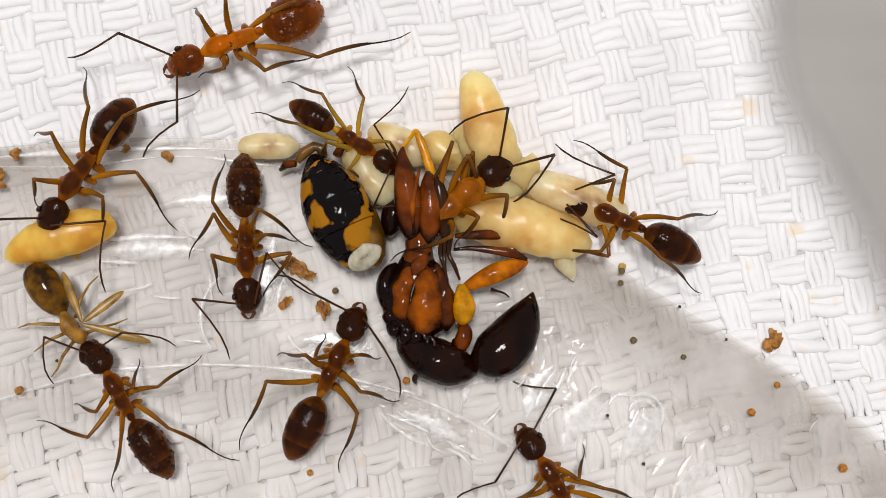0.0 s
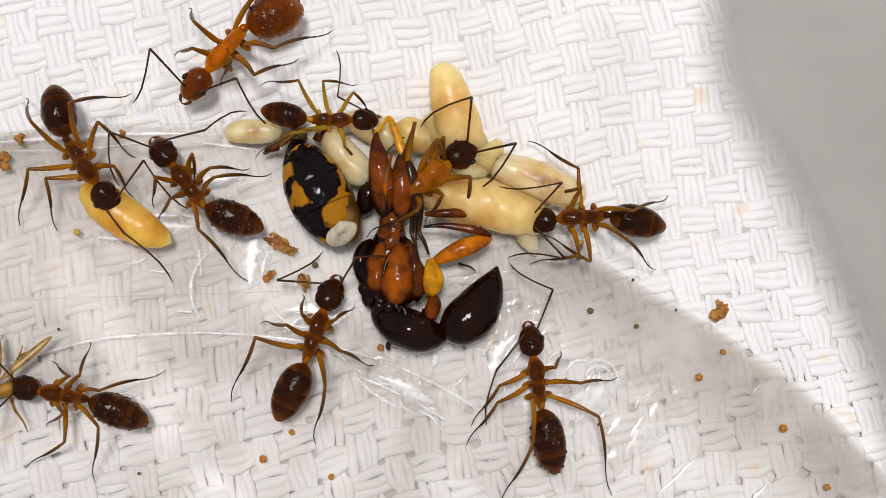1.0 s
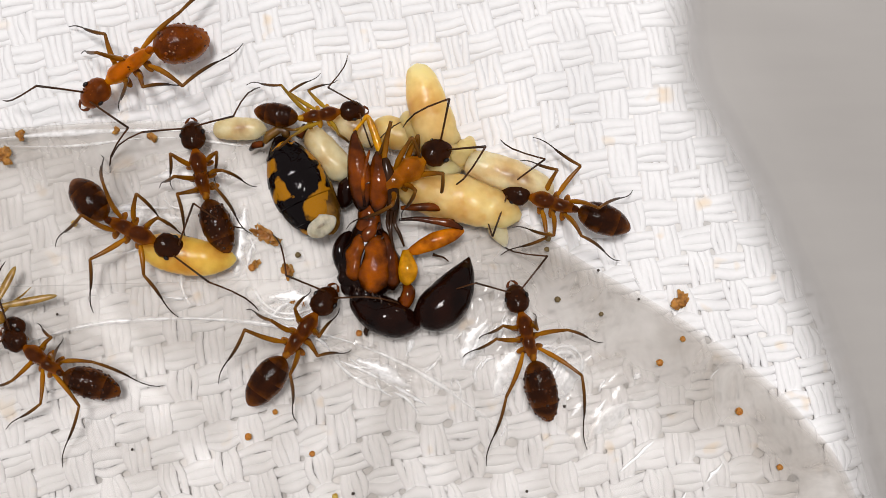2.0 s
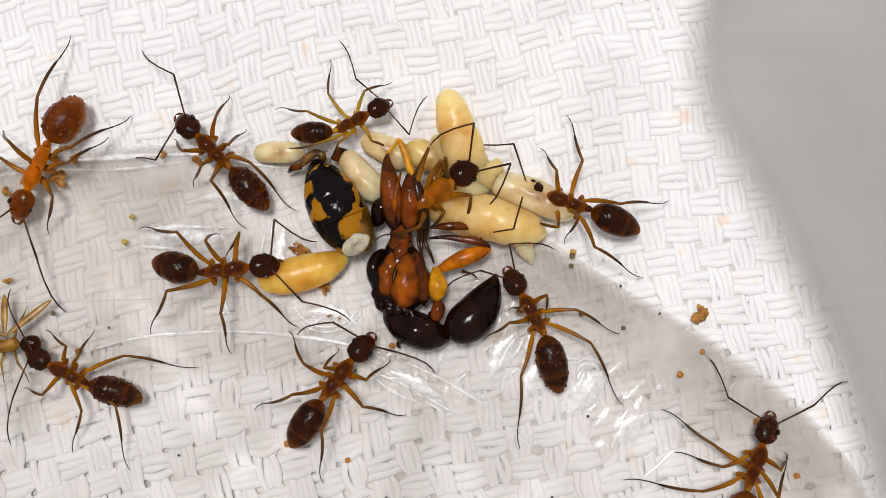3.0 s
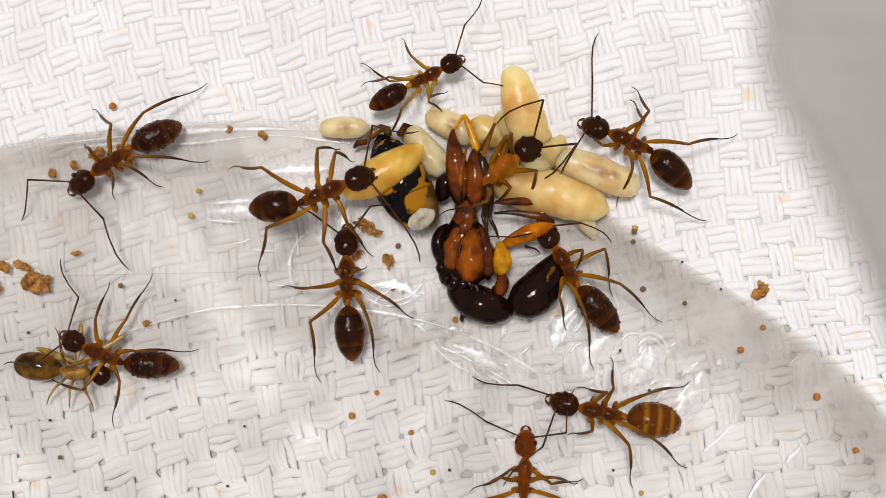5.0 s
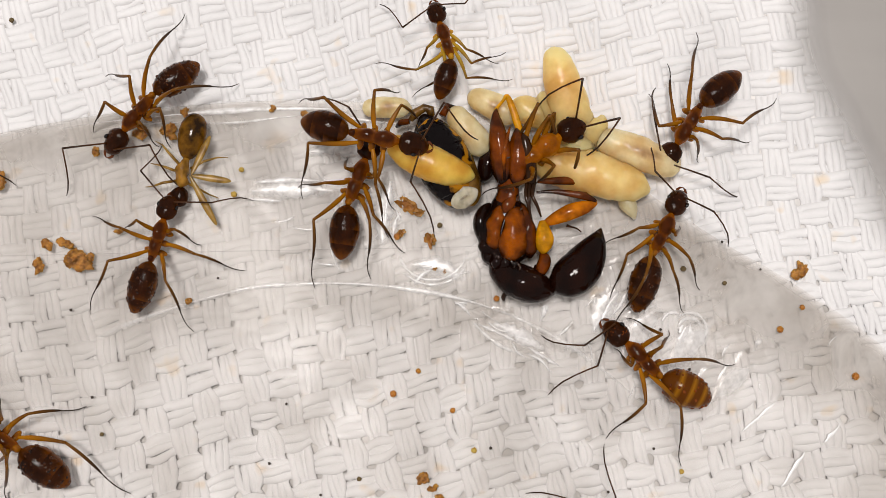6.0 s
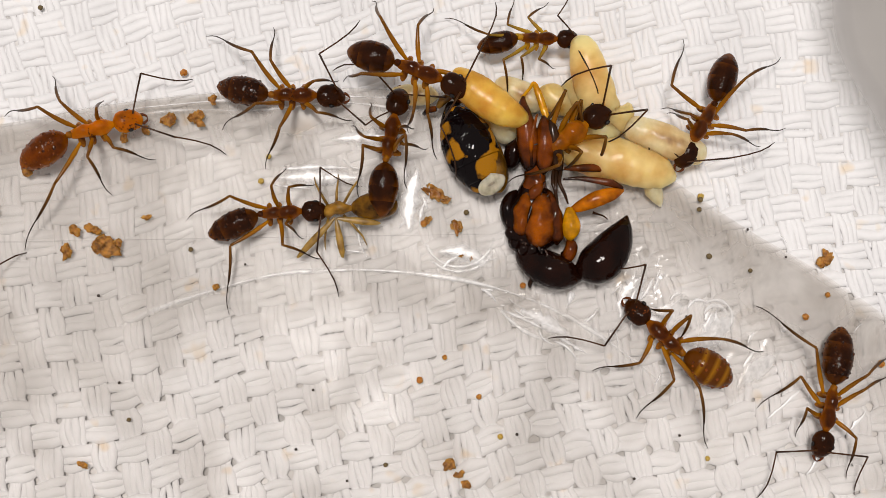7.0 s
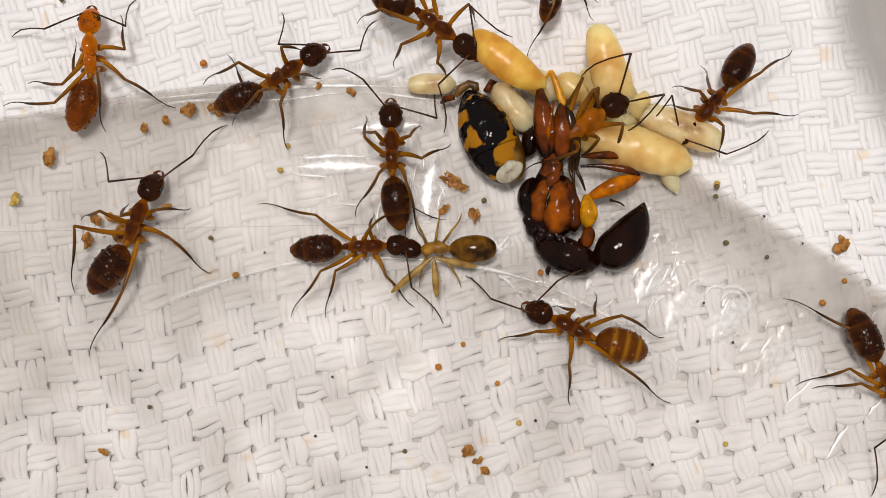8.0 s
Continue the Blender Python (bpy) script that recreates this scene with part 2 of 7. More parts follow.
def frosted(name, colour, cover):
    """Translucent sheet: part of the light goes straight through, the rest is scattered. cover: how much is scattered
    at full weight.
    """
    m = bpy.data.materials.new(name)
    m.use_nodes = True
    nt, bsdf = m.node_tree, m.node_tree.nodes["Principled BSDF"]
    bsdf.inputs["Base Color"].default_value, bsdf.inputs["Roughness"].default_value = (*colour, 1), 0.45
    clear, mix = nt.nodes.new("ShaderNodeBsdfTransparent"), nt.nodes.new("ShaderNodeMixShader")
    thick = nt.nodes.new("ShaderNodeAttribute")
    thick.attribute_name = "tone_weight"
    times = nt.nodes.new("ShaderNodeMath")
    times.operation = "MULTIPLY"
    times.inputs[1].default_value = cover
    nt.links.new(thick.outputs["Fac"], times.inputs[0])
    nt.links.new(times.outputs[0], mix.inputs[0])
    nt.links.new(clear.outputs[0], mix.inputs[1])
    nt.links.new(bsdf.outputs[0], mix.inputs[2])
    nt.links.new(mix.outputs[0], nt.nodes["Material Output"].inputs[0])
    where, stretch, streak = nt.nodes.new("ShaderNodeTexCoord"), nt.nodes.new("ShaderNodeMapping"), nt.nodes.new("ShaderNodeTexNoise")
    stretch.inputs["Rotation"].default_value = (0, 0, radians(38))
    stretch.inputs["Scale"].default_value = (0.16 / MM, 0.9 / MM, 1)
    streak.inputs["Scale"].default_value, streak.inputs["Detail"].default_value = 1.0, 3
    ramp = nt.nodes.new("ShaderNodeValToRGB")
    ramp.color_ramp.elements[0].position, ramp.color_ramp.elements[1].position = 0.35, 0.72
    ramp.color_ramp.elements[0].color = (*(c * 0.99 for c in colour), 1)
    ramp.color_ramp.elements[1].color = (*(min(1, c * 1.04) for c in colour), 1)
    nt.links.new(where.outputs["Object"], stretch.inputs["Vector"])
    nt.links.new(stretch.outputs[0], streak.inputs["Vector"])
    nt.links.new(streak.outputs["Fac"], ramp.inputs["Fac"])
    nt.links.new(ramp.outputs["Color"], bsdf.inputs["Base Color"])
    return m


def white_glare(name, colour, cover):
    """Glare painted as white colour: partly clear, partly scattering."""
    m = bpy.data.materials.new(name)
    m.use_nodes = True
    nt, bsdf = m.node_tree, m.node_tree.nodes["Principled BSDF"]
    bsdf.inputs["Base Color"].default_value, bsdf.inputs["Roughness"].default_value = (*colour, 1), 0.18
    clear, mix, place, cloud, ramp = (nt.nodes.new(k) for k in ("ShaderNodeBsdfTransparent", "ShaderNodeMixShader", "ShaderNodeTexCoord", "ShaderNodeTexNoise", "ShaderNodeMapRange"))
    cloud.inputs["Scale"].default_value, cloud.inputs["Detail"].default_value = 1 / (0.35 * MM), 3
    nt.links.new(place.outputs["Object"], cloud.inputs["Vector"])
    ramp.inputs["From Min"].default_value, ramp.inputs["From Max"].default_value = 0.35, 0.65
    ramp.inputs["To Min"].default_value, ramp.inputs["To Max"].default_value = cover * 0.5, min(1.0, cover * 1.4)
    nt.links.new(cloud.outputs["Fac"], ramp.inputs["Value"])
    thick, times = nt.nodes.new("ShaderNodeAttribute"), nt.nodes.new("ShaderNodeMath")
    thick.attribute_name, times.operation = "tone_weight", "MULTIPLY"
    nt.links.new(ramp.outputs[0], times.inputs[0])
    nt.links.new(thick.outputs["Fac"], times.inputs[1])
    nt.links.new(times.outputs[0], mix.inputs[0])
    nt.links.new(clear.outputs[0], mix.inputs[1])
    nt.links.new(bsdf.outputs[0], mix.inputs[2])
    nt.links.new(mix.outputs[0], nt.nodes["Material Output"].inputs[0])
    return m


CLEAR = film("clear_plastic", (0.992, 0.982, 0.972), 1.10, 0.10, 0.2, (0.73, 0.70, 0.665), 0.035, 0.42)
# scuffs, with their bright reflection put into a white colour
SCUFF = material("white_scuff_glint", (0.94, 0.94, 0.94), 0.22, spread=0.04, size=0.4)
# glare, crease glints and faint sheen on the plastic, put into white colour
GLARE = white_glare("painted_glare", (0.97, 0.97, 0.98), 0.9)
CREASE_GLINT = white_glare("white_crease_glint", (0.95, 0.95, 0.95), 0.55)
FAINT = white_glare("faint_white_sheen", (0.95, 0.95, 0.95), 0.55)
BEAD = film("plastic_bead", (0.97, 0.97, 0.97), 1.06, 0.2)
GLINT = film("plastic_crease", (0.96, 0.955, 0.95), 1.26, 0.14, 0.0)
MILKY = frosted("grey_scatter", (0.352, 0.334, 0.318), 0.93)


# ---------------------------------------------------------------- mesh helpers
def part(name, data, mat, parent=None, label="", at=None, kind=""):
    """Links a bmesh or mesh as one object under a thing."""
    if isinstance(data, bmesh.types.BMesh):
        me = bpy.data.meshes.new(name)
        for f in data.faces:
            f.smooth = True
        data.to_mesh(me)
        data.free()
    else:
        me = data
    if mat and not me.materials:
        me.materials.append(mat)
    ob = new(name, me)
    if parent:
        ob.parent = parent
    if at is not None:
        ob.matrix_local = at
    return tagged(ob, label, kind=kind)


def loft(rings, sides=14, bm=None, caps=True, wobble=0.0, seed=0):
    """A skin over rings (x, y, z, half width, half height) that follow one another; sizes in mm."""
    bm = bm or bmesh.new()
    pts = [Vector(r[:3]) for r in rings]
    rows = []
    for i, r in enumerate(rings):
        t = (pts[min(i + 1, len(pts) - 1)] - pts[max(i - 1, 0)]).normalized()
        side = Vector((0, 0, 1)).cross(t)
        side = side.normalized() if side.length > 1e-4 else Vector((0, 1, 0))
        up = t.cross(side).normalized()
        row = []
        for k in range(sides):
            a = 2 * math.pi * k / sides
            p = pts[i] + side * (math.cos(a) * r[3]) + up * (math.sin(a) * r[4])
            if wobble:
                p += (p - pts[i]) * wobble * noise.noise(p * 3.0 + Vector((seed, 0, 0)))
            row.append(bm.verts.new(p * MM))
        rows.append(row)
    for a, b in zip(rows, rows[1:]):
        for k in range(sides):
            bm.faces.new((a[k], a[(k + 1) % sides], b[(k + 1) % sides], b[k]))
    if caps:
        bm.faces.new(rows[0][::-1])
        bm.faces.new(rows[-1])
    return bm


def egg(x0, x1, width, height, y=0.0, z=0.0, blunt=0.5, rings=13, sides=16, bm=None, bend=0.0, wobble=0.0, seed=0, tip=0.0):
    """A rounded body along x from x0 to x1. blunt under 0.5: fattest near x0. tip: how far the far end is drawn to a point."""
    out = []
    for i in range(rings):
        u = i / (rings - 1)
        u = 0.5 - 0.5 * math.cos(math.pi * u)
        w = u ** (math.log(0.5) / math.log(blunt))
        r = math.sqrt(max(0.0, 1 - (2 * w - 1) ** 2))
        r *= 1 - tip * u * u
        out.append((x0 + (x1 - x0) * u, y, z + bend * math.sin(math.pi * u), max(r, 0.02) * width / 2, max(r, 0.02) * height / 2))
    return loft(out, sides, bm, wobble=wobble, seed=seed)


def tube(points, radii, sides=7, bm=None):
    return loft([(*p, r, r) for p, r in zip(points, radii)], sides, bm)


def ball(centre, r, bm, seg=6):
    m = Matrix.Translation(Vector(centre) * MM)
    bmesh.ops.create_icosphere(bm, subdivisions=1 if seg <= 6 else 2, radius=r * MM, matrix=m)
    return bm


def spline(points, steps=8, closed=False):
    """A smooth line through 2D or 3D points."""
    pts = [Vector(p) for p in points]
    n, out = len(pts), []
    for i in range(n if closed else n - 1):
        p0 = pts[(i - 1) % n] if closed or i > 0 else pts[i]
        p1, p2 = pts[i], pts[(i + 1) % n]
        p3 = pts[(i + 2) % n] if closed or i + 2 < n else p2
        for k in range(steps):
            u = k / steps
            out.append(0.5 * ((2 * p1) + (p2 - p0) * u + (2 * p0 - 5 * p1 + 4 * p2 - p3) * u * u + (3 * p1 - p0 - 3 * p2 + p3) * u ** 3))
    if not closed:
        out.append(pts[-1])
    return out


# ---------------------------------------------------------------- ground: board and woven cloth
def board():
    bm = bmesh.new()
    bmesh.ops.create_cube(bm, size=1, matrix=pose(0, 0, -0.0062) @ Matrix.Diagonal((0.6, 0.6, 0.01, 1)))
    bmesh.ops.bevel(bm, geom=bm.edges[:], offset=0.002, segments=2, affect="EDGES")
    tagged(part("ground", bm, BOARD), "plain pale board under the white cloth", "table", kind="structure")


CELL = 0.93          # one block of the weave, mm
TILT_WEAVE = 13.0    # degrees


def sag(x, y):
    """The slow rise and fall of the cloth, mm."""
    return 0.10 * np.sin(x * 0.31 + 0.4) * np.cos(y * 0.27) + 0.05 * np.sin(x * 0.9 + y * 0.7)


def yarns(across, count, cells, phase, width, height):
    """All yarns of one direction as arrays of points and quads. across: pitch of the yarns; cells: blocks along each."""
    seg, sides = 5, 6
    rng = np.random.default_rng(3 + phase)
    n = cells * seg + 1
    s = np.linspace(0, cells * CELL, n)
    per_cell = round(CELL / across)
    ang = np.arange(sides) * 2 * math.pi / sides + math.pi / 6
    out = []
    for i in range(count):
        block = i // per_cell
        inner = (i % per_cell - (per_cell - 1) / 2) / per_cell
        c = (i + 0.5) * across - inner * 0.10
        wave = np.sin(np.pi * (s / CELL + block + phase))
        z = 0.046 * np.tanh(1.1 * wave) / np.tanh(1.1) + 0.012 * np.sin(s * rng.uniform(0.6, 1.5) + rng.uniform(0, 6.3))
        drift = 0.035 * np.sin(s * rng.uniform(1.0, 2.2) + rng.uniform(0, 6.3)) + 0.028 * np.sin(s * rng.uniform(3, 5) + rng.uniform(0, 6.3))
        pinch = 1 + 0.16 * wave * np.abs(wave) + 0.10 * np.sin(s * rng.uniform(4, 8) + rng.uniform(0, 6))
        w = width * rng.uniform(0.78, 1.18)
        gather = 0.13 + 0.13 * np.sin(s * rng.uniform(0.7, 1.8) + rng.uniform(0, 6.3))
        far = s - cells * CELL / 2 if phase else c - count * across / 2
        gather = gather * np.interp(far, [-8, -1.5, 2, 6], [1.8, 1.2, 0.45, 0.08])   # looser, with larger holes, on the near side
        lat = c + drift - inner * gather * (1 - np.abs(wave)) ** 1.5
        ring = np.empty((n, sides, 3))
        ring[:, :, 0] = s[:, None] - cells * CELL / 2
        ring[:, :, 1] = lat[:, None] + np.cos(ang) * w * pinch[:, None] - count * across / 2
        ring[:, :, 2] = z[:, None] + np.sin(ang) * height
        out.append(ring.reshape(-1, 3))
    k, j = np.meshgrid(np.arange(n - 1), np.arange(sides), indexing="ij")
    a, b = k * sides + j, k * sides + (j + 1) % sides
    return out, np.stack([a, b, b + sides, a + sides], -1).reshape(-1, 4)


def cloth():
    """The weave: every yarn is a piece of its own over a thin backing."""
    wide, deep = 50, 38                       # blocks across and along
    bm = bmesh.new()
    bmesh.ops.create_grid(bm, x_segments=60, y_segments=48, size=0.5, matrix=pose(-0.004, -0.001, 0, 0, 0, TILT_WEAVE) @ Matrix.Diagonal((0.0455, 0.0345, 1, 1)))
    for p in bm.verts:
        p.co.z = (float(sag(p.co.x / MM, p.co.y / MM)) - float(np.interp(p.co.y / MM, [-6, -1, 4], [0.28, 0.21, 0.138]))) * MM
    low = bmesh.ops.extrude_face_region(bm, geom=bm.faces[:])
    for p in low["geom"]:
        if isinstance(p, bmesh.types.BMVert):
            p.co.z -= 0.2 * MM
    ob = tagged(part("woven_cloth", bm, BACKING), "off-white coarse cotton cloth in a loose basket weave", "cloth", kind="structure")
    weft, quads = yarns(CELL / 3, deep * 3, wide, 0, 0.186, 0.040)     # three yarns a block
    warp, quads_up = yarns(CELL / 4, wide * 4, deep, 1, 0.143, 0.036)  # four thinner ones
    turned = radians(TILT_WEAVE)
    for v, f, up in [(v, quads, False) for v in weft] + [(v, quads_up[:, ::-1], True) for v in warp]:
        if up:
            v = v[:, [1, 0, 2]]
        v = v.copy()
        v[:, 0] += 0.25 * np.sin(v[:, 1] * 0.21) + 0.12 * np.sin(v[:, 1] * 0.6 + v[:, 0] * 0.3)
        v[:, 1] += 0.30 * np.sin(v[:, 0] * 0.17 + 1) + 0.12 * np.sin(v[:, 0] * 0.7)
        x, y = v[:, 0] * math.cos(turned) - v[:, 1] * math.sin(turned) - 4, v[:, 0] * math.sin(turned) + v[:, 1] * math.cos(turned) - 1
        flat = np.interp(y, [-6, -2, 1, 4, 8], [2.3, 1.6, 0.75, 0.24, 0.12])     # the weave's relief gets lower towards its far side
        pts = np.stack([x, y, v[:, 2] * flat + sag(x, y) - 0.13], -1) * MM
        me = bpy.data.meshes.new("yarn")
        me.vertices.add(len(pts))
        me.vertices.foreach_set("co", pts.ravel())
        me.loops.add(f.size)
        me.loops.foreach_set("vertex_index", f.ravel().astype(np.int32))
        me.polygons.add(len(f))
        me.polygons.foreach_set("loop_start", np.arange(0, f.size, 4, dtype=np.int32))
        me.polygons.foreach_set("use_smooth", np.ones(len(f), bool))
        me.update(calc_edges=True)
        part("yarn", me, YARN, ob)


board()
cloth()

# ---------------------------------------------------------------- clear plastic lid and milky sheet
LID_EDGE = [(-30, 2.0), (-26, 3.5), (-22, 4.35), (-19, 4.8), (-15.4, 5.5), (-11.5, 5.95), (-7.7, 6.1), (-3.8, 5.9), (-0.9, 5.2), (2.0, 3.95),
            (3.9, 2.65), (5.8, 1.42), (7.6, 0.4), (9.5, -0.78), (11.0, -1.88), (12.4, -3.3), (13.7, -5.2), (14.7, -9), (14, -13), (9, -18), (-6, -20), (-22, -17), (-30, -9)]


# the moulded ring that parts the greyer outer band from the clear middle
MOULDED = [(-30, -10), (-22, -5.9), (-18.5, -3.9), (-15.6, -2.3), (-13.6, -1.35), (-10.4, -0.36), (-8.3, -0.13), (-6.6, -0.1), (-4.7, -0.26), (-2.8, -0.6), (-0.9, -1.25), (1.0, -2.3), (3.0, -3.9), (5.0, -6.2), (6.5, -9.5), (7, -14)]


def lid_height(x, y):
    return 0.14 + float(sag(x, y)) + 0.02 * math.sin(x * 1.1 + y * 0.6)


def swelling(name, points, widths, mat, parent=None, label=""):
    """A low raised strip along a line, painted whitest along its middle as glare; points in mm from its own origin."""
    bm = bmesh.new()
    n = len(points) - 1
    rows, values = [], []
    for i, (p, w) in enumerate(zip(points, widths)):
        a, c = points[max(i - 1, 0)], points[min(i + 1, n)]
        side = Vector((a.y - c.y, c.x - a.x, 0)).normalized()
        rows.append([])
        for o in (-1, -.72, -.4, 0, .4, .72, 1):
            rows[-1].append(bm.verts.new((Vector((p.x, p.y, p.z)) + side * (o * w) + Vector((0, 0, .035 * (1 - o * o)))) * MM))
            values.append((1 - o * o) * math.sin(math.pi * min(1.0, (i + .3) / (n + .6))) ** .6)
    for a, c in zip(rows, rows[1:]):
        for k in range(6):
            bm.faces.new((a[k], c[k], c[k + 1], a[k + 1]))
    ob = part(name, bm, mat, parent, label)
    att = ob.data.attributes.new("tone_weight", "FLOAT", "POINT")
    for k, v in enumerate(values):
        att.data[k].value = v
    return ob


def plastic_lid():
    root = tagged(new("clear_plastic_disc"), "thin clear plastic disc lying flat on the white cloth", "plastic disc")
    edge = spline(LID_EDGE, 5, True)
    mid = Vector((-7, -7))
    bm = bmesh.new()
    steps = [1.0, 0.985, 0.97, 0.95, 0.93, 0.91, 0.88, 0.85, 0.82, 0.79, 0.76, 0.73, 0.7, 0.67, 0.64, 0.61, 0.58, 0.55, 0.52, 0.49, 0.46, 0.4, 0.3, 0.2, 0.1]
    loops = []
    for s in steps:
        loops.append([bm.verts.new(Vector((*(mid + (p - mid) * s), lid_height(*(mid + (p - mid) * s)))) * MM) for p in edge])
    n = len(edge)
    for a, b in zip(loops, loops[1:]):
        for k in range(n):
            bm.faces.new((a[k], a[(k + 1) % n], b[(k + 1) % n], b[k]))
    bm.faces.new(loops[-1])
    sheet = part("sheet", bm, CLEAR, root, "clear plastic with shade of rim and ring tinted in grey")
    att = sheet.data.attributes.new("tone_weight", "FLOAT", "POINT")
    ring = spline(MOULDED, 6)
    ring_x, ring_y = [p.x for p in ring], [p.y for p in ring]
    brim = np.array([(p.x, p.y) for p in spline(LID_EDGE, 10, True)])
    for k, v in enumerate(sheet.data.vertices):
        x, y = v.co.x / MM, v.co.y / MM
        far = float(np.sqrt(((brim - (x, y)) ** 2).sum(1)).min())
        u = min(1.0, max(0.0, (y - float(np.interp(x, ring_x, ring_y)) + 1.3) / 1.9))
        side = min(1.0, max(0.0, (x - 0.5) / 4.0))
        # shade below the ring and inside the rim, painted through the tint weight
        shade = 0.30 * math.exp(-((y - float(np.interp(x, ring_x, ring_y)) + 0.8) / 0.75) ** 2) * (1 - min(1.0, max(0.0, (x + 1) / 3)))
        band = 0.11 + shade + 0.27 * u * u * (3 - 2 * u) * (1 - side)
        rim_shade = (1 + 0.25 * side) * math.exp(-(far / (1.9 + 0.3 * side)) ** 2) * min(1.0, 0.25 - 0.25 * side + far / 0.5)
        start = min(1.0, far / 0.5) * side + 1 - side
        att.data[k].value = max(band * start, rim_shade)
    # rolled outer rim: a bead along the edge; the grey band inside is tint
    bm = bmesh.new()
    path = [(p.x, p.y, lid_height(p.x, p.y) + 0.03) for p in edge]
    ring = [(*q, 0.03 * min(1.0, max(0.05, (3.0 - q[0]) / 4.0)), 0.025) for q in path if q[0] < 6 and q[1] > 0]
    loft(ring, 6, bm)
    part("rim_bead", bm, BEAD, root, "shiny rolled rim")
    # highlights along the raised rim, painted as white strips
    rim_glint = [p + (mid - p).normalized() * 0.3 for p in spline(LID_EDGE, 8) if -17 < p.x < -4 and p.y > 0]
    swelling("rim_glint", [Vector((p.x, p.y, lid_height(p.x, p.y) + .04)) for p in rim_glint], [(0.03 + 0.12 * math.exp(-((p.x + 10.3) / 1.9) ** 2)) * (0.8 + 0.2 * math.sin(p.x * 2.1)) for p in rim_glint], GLARE, root, "highlight painted white along the raised rim")
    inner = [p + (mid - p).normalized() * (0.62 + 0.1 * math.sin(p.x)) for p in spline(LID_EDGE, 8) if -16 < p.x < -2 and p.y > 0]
    swelling("inner_highlight", [Vector((p.x, p.y, lid_height(p.x, p.y) + .02)) for p in inner], [0.06 * (0.7 + 0.4 * math.sin(p.x * 1.7)) for p in inner], FAINT, root, "fainter second highlight painted inside the rim")
    # fine moulded ring further in
    arc = [p for p in spline(MOULDED, 6) if -15.5 < p.x < 3.1]
    swelling("moulded_ring", [Vector((p.x, p.y, lid_height(p.x, p.y) + .01)) for p in arc], [0.11 * (0.7 + 0.3 * math.sin(p.x * 1.3 + 1)) for p in arc], FAINT, root, "thin pale moulded ring")
    return root


def milky_sheet():
    """A soft-edged grey scattering sheet over the cloth; it fades out towards its margin."""
    line = spline([(9.2, 13.5), (8.5, 10.8), (8.35, 8.9), (8.6, 7.3), (9.4, 5.8), (10.4, 4.0), (11.3, 2.0), (12.2, 0.0), (12.9, -1.9), (13.5, -3.8), (14.0, -5.8), (15.2, -9)], 6)
    bm = bmesh.new()
    rows = []
    for i in range(12):
        u = i / 11
        out = u * u * 9 - 0.75
        rows.append([bm.verts.new(Vector((p.x + out * 0.94, p.y + out * 0.34, 0.16 + 0.5 * u * u + float(sag(p.x + out, p.y)))) * MM) for p in line])
    for a, b in zip(rows, rows[1:]):
        for k in range(len(line) - 1):
            bm.faces.new((a[k], b[k], b[k + 1], a[k + 1]))
    ob = part("grey_soft_sheet", bm, MILKY)
    me = ob.data
    att = me.attributes.new("tone_weight", "FLOAT", "POINT")
    per = len(line)
    for k in range(len(me.vertices)):
        out = ((k // per) / 11) ** 2 * 9
        u = min(1.0, out / 2.2)
        att.data[k].value = u * u * (3 - 2 * u)
    tagged(ob, "soft-edged grey translucent sheet over the white cloth", "plastic sheet")


plastic_lid()
milky_sheet()


# ---------------------------------------------------------------- worker ants
# An ant stands on z = 0 with its waist over the origin and looks along +x; lengths in mm for a body of 2.15 from waist to head.
HIPS = {"front": (1.15, 0.20, 0.58), "middle": (0.78, 0.22, 0.56), "hind": (0.42, 0.20, 0.56)}
THIGHS = {"front": 1.00, "middle": 1.25, "hind": 1.70}
SHINS = {"front": 1.65, "middle": 1.90, "hind": 2.60}
STANCE = {"front": (2.15, 1.65), "middle": (0.55, 2.15), "hind": (-1.55, 1.75)}
BACK = 0.78
CACHE = {}


def once(key, build):
    """One mesh for all alike pieces."""
    if key not in CACHE:
        bm = build()
        me = bpy.data.meshes.new(key[0])
        for f in bm.faces:
            f.smooth = True
        bm.to_mesh(me)
        bm.free()
        CACHE[key] = me
    return CACHE[key]


def thorax_mesh(stout=1.0):
    z = 0.0
    rings = [(.13, 0, .07, .07), (.19, .01, .13, .13), (.30, .03, .175, .18), (.42, .05, .205, .22), (.56, .05, .215, .235), (.70, .04, .205, .22), (.82, .03, .185, .195), (.90, .04, .195, .21), (.98, .06, .225, .24),
             (1.08, .07, .255, .26), (1.20, .06, .265, .26), (1.32, .05, .25, .24), (1.42, .03, .21, .20), (1.50, .02, .155, .15), (1.57, 0, .11, .10), (1.63, 0, .08, .08)]
    bm = loft([(p.x, 0, z + p.y, q.x, q.y) for p, q in zip(spline([(x, h, 0) for x, h, a, b in rings], 3), spline([(a, b, 0) for x, h, a, b in rings], 3))], 20, wobble=0.18)
    for v in bm.verts:
        v.co.y, v.co.z = v.co.y * stout, v.co.z * (0.5 + 0.5 * stout)
    return bm


def petiole_mesh():
    return loft([(0.0, 0, -.02, .05, .05), (0.07, 0, 0, .10, .11), (0.13, 0, .06, .12, .17), (0.18, 0, .06, .12, .16), (0.23, 0, .02, .08, .09), (0.30, 0, 0, .08, .08), (0.37, 0, 0, .09, .09)], 12, wobble=0.15)


def hip_mesh():
    return egg(0, 0.42, 0.23, 0.21, rings=9, sides=10, blunt=0.42)


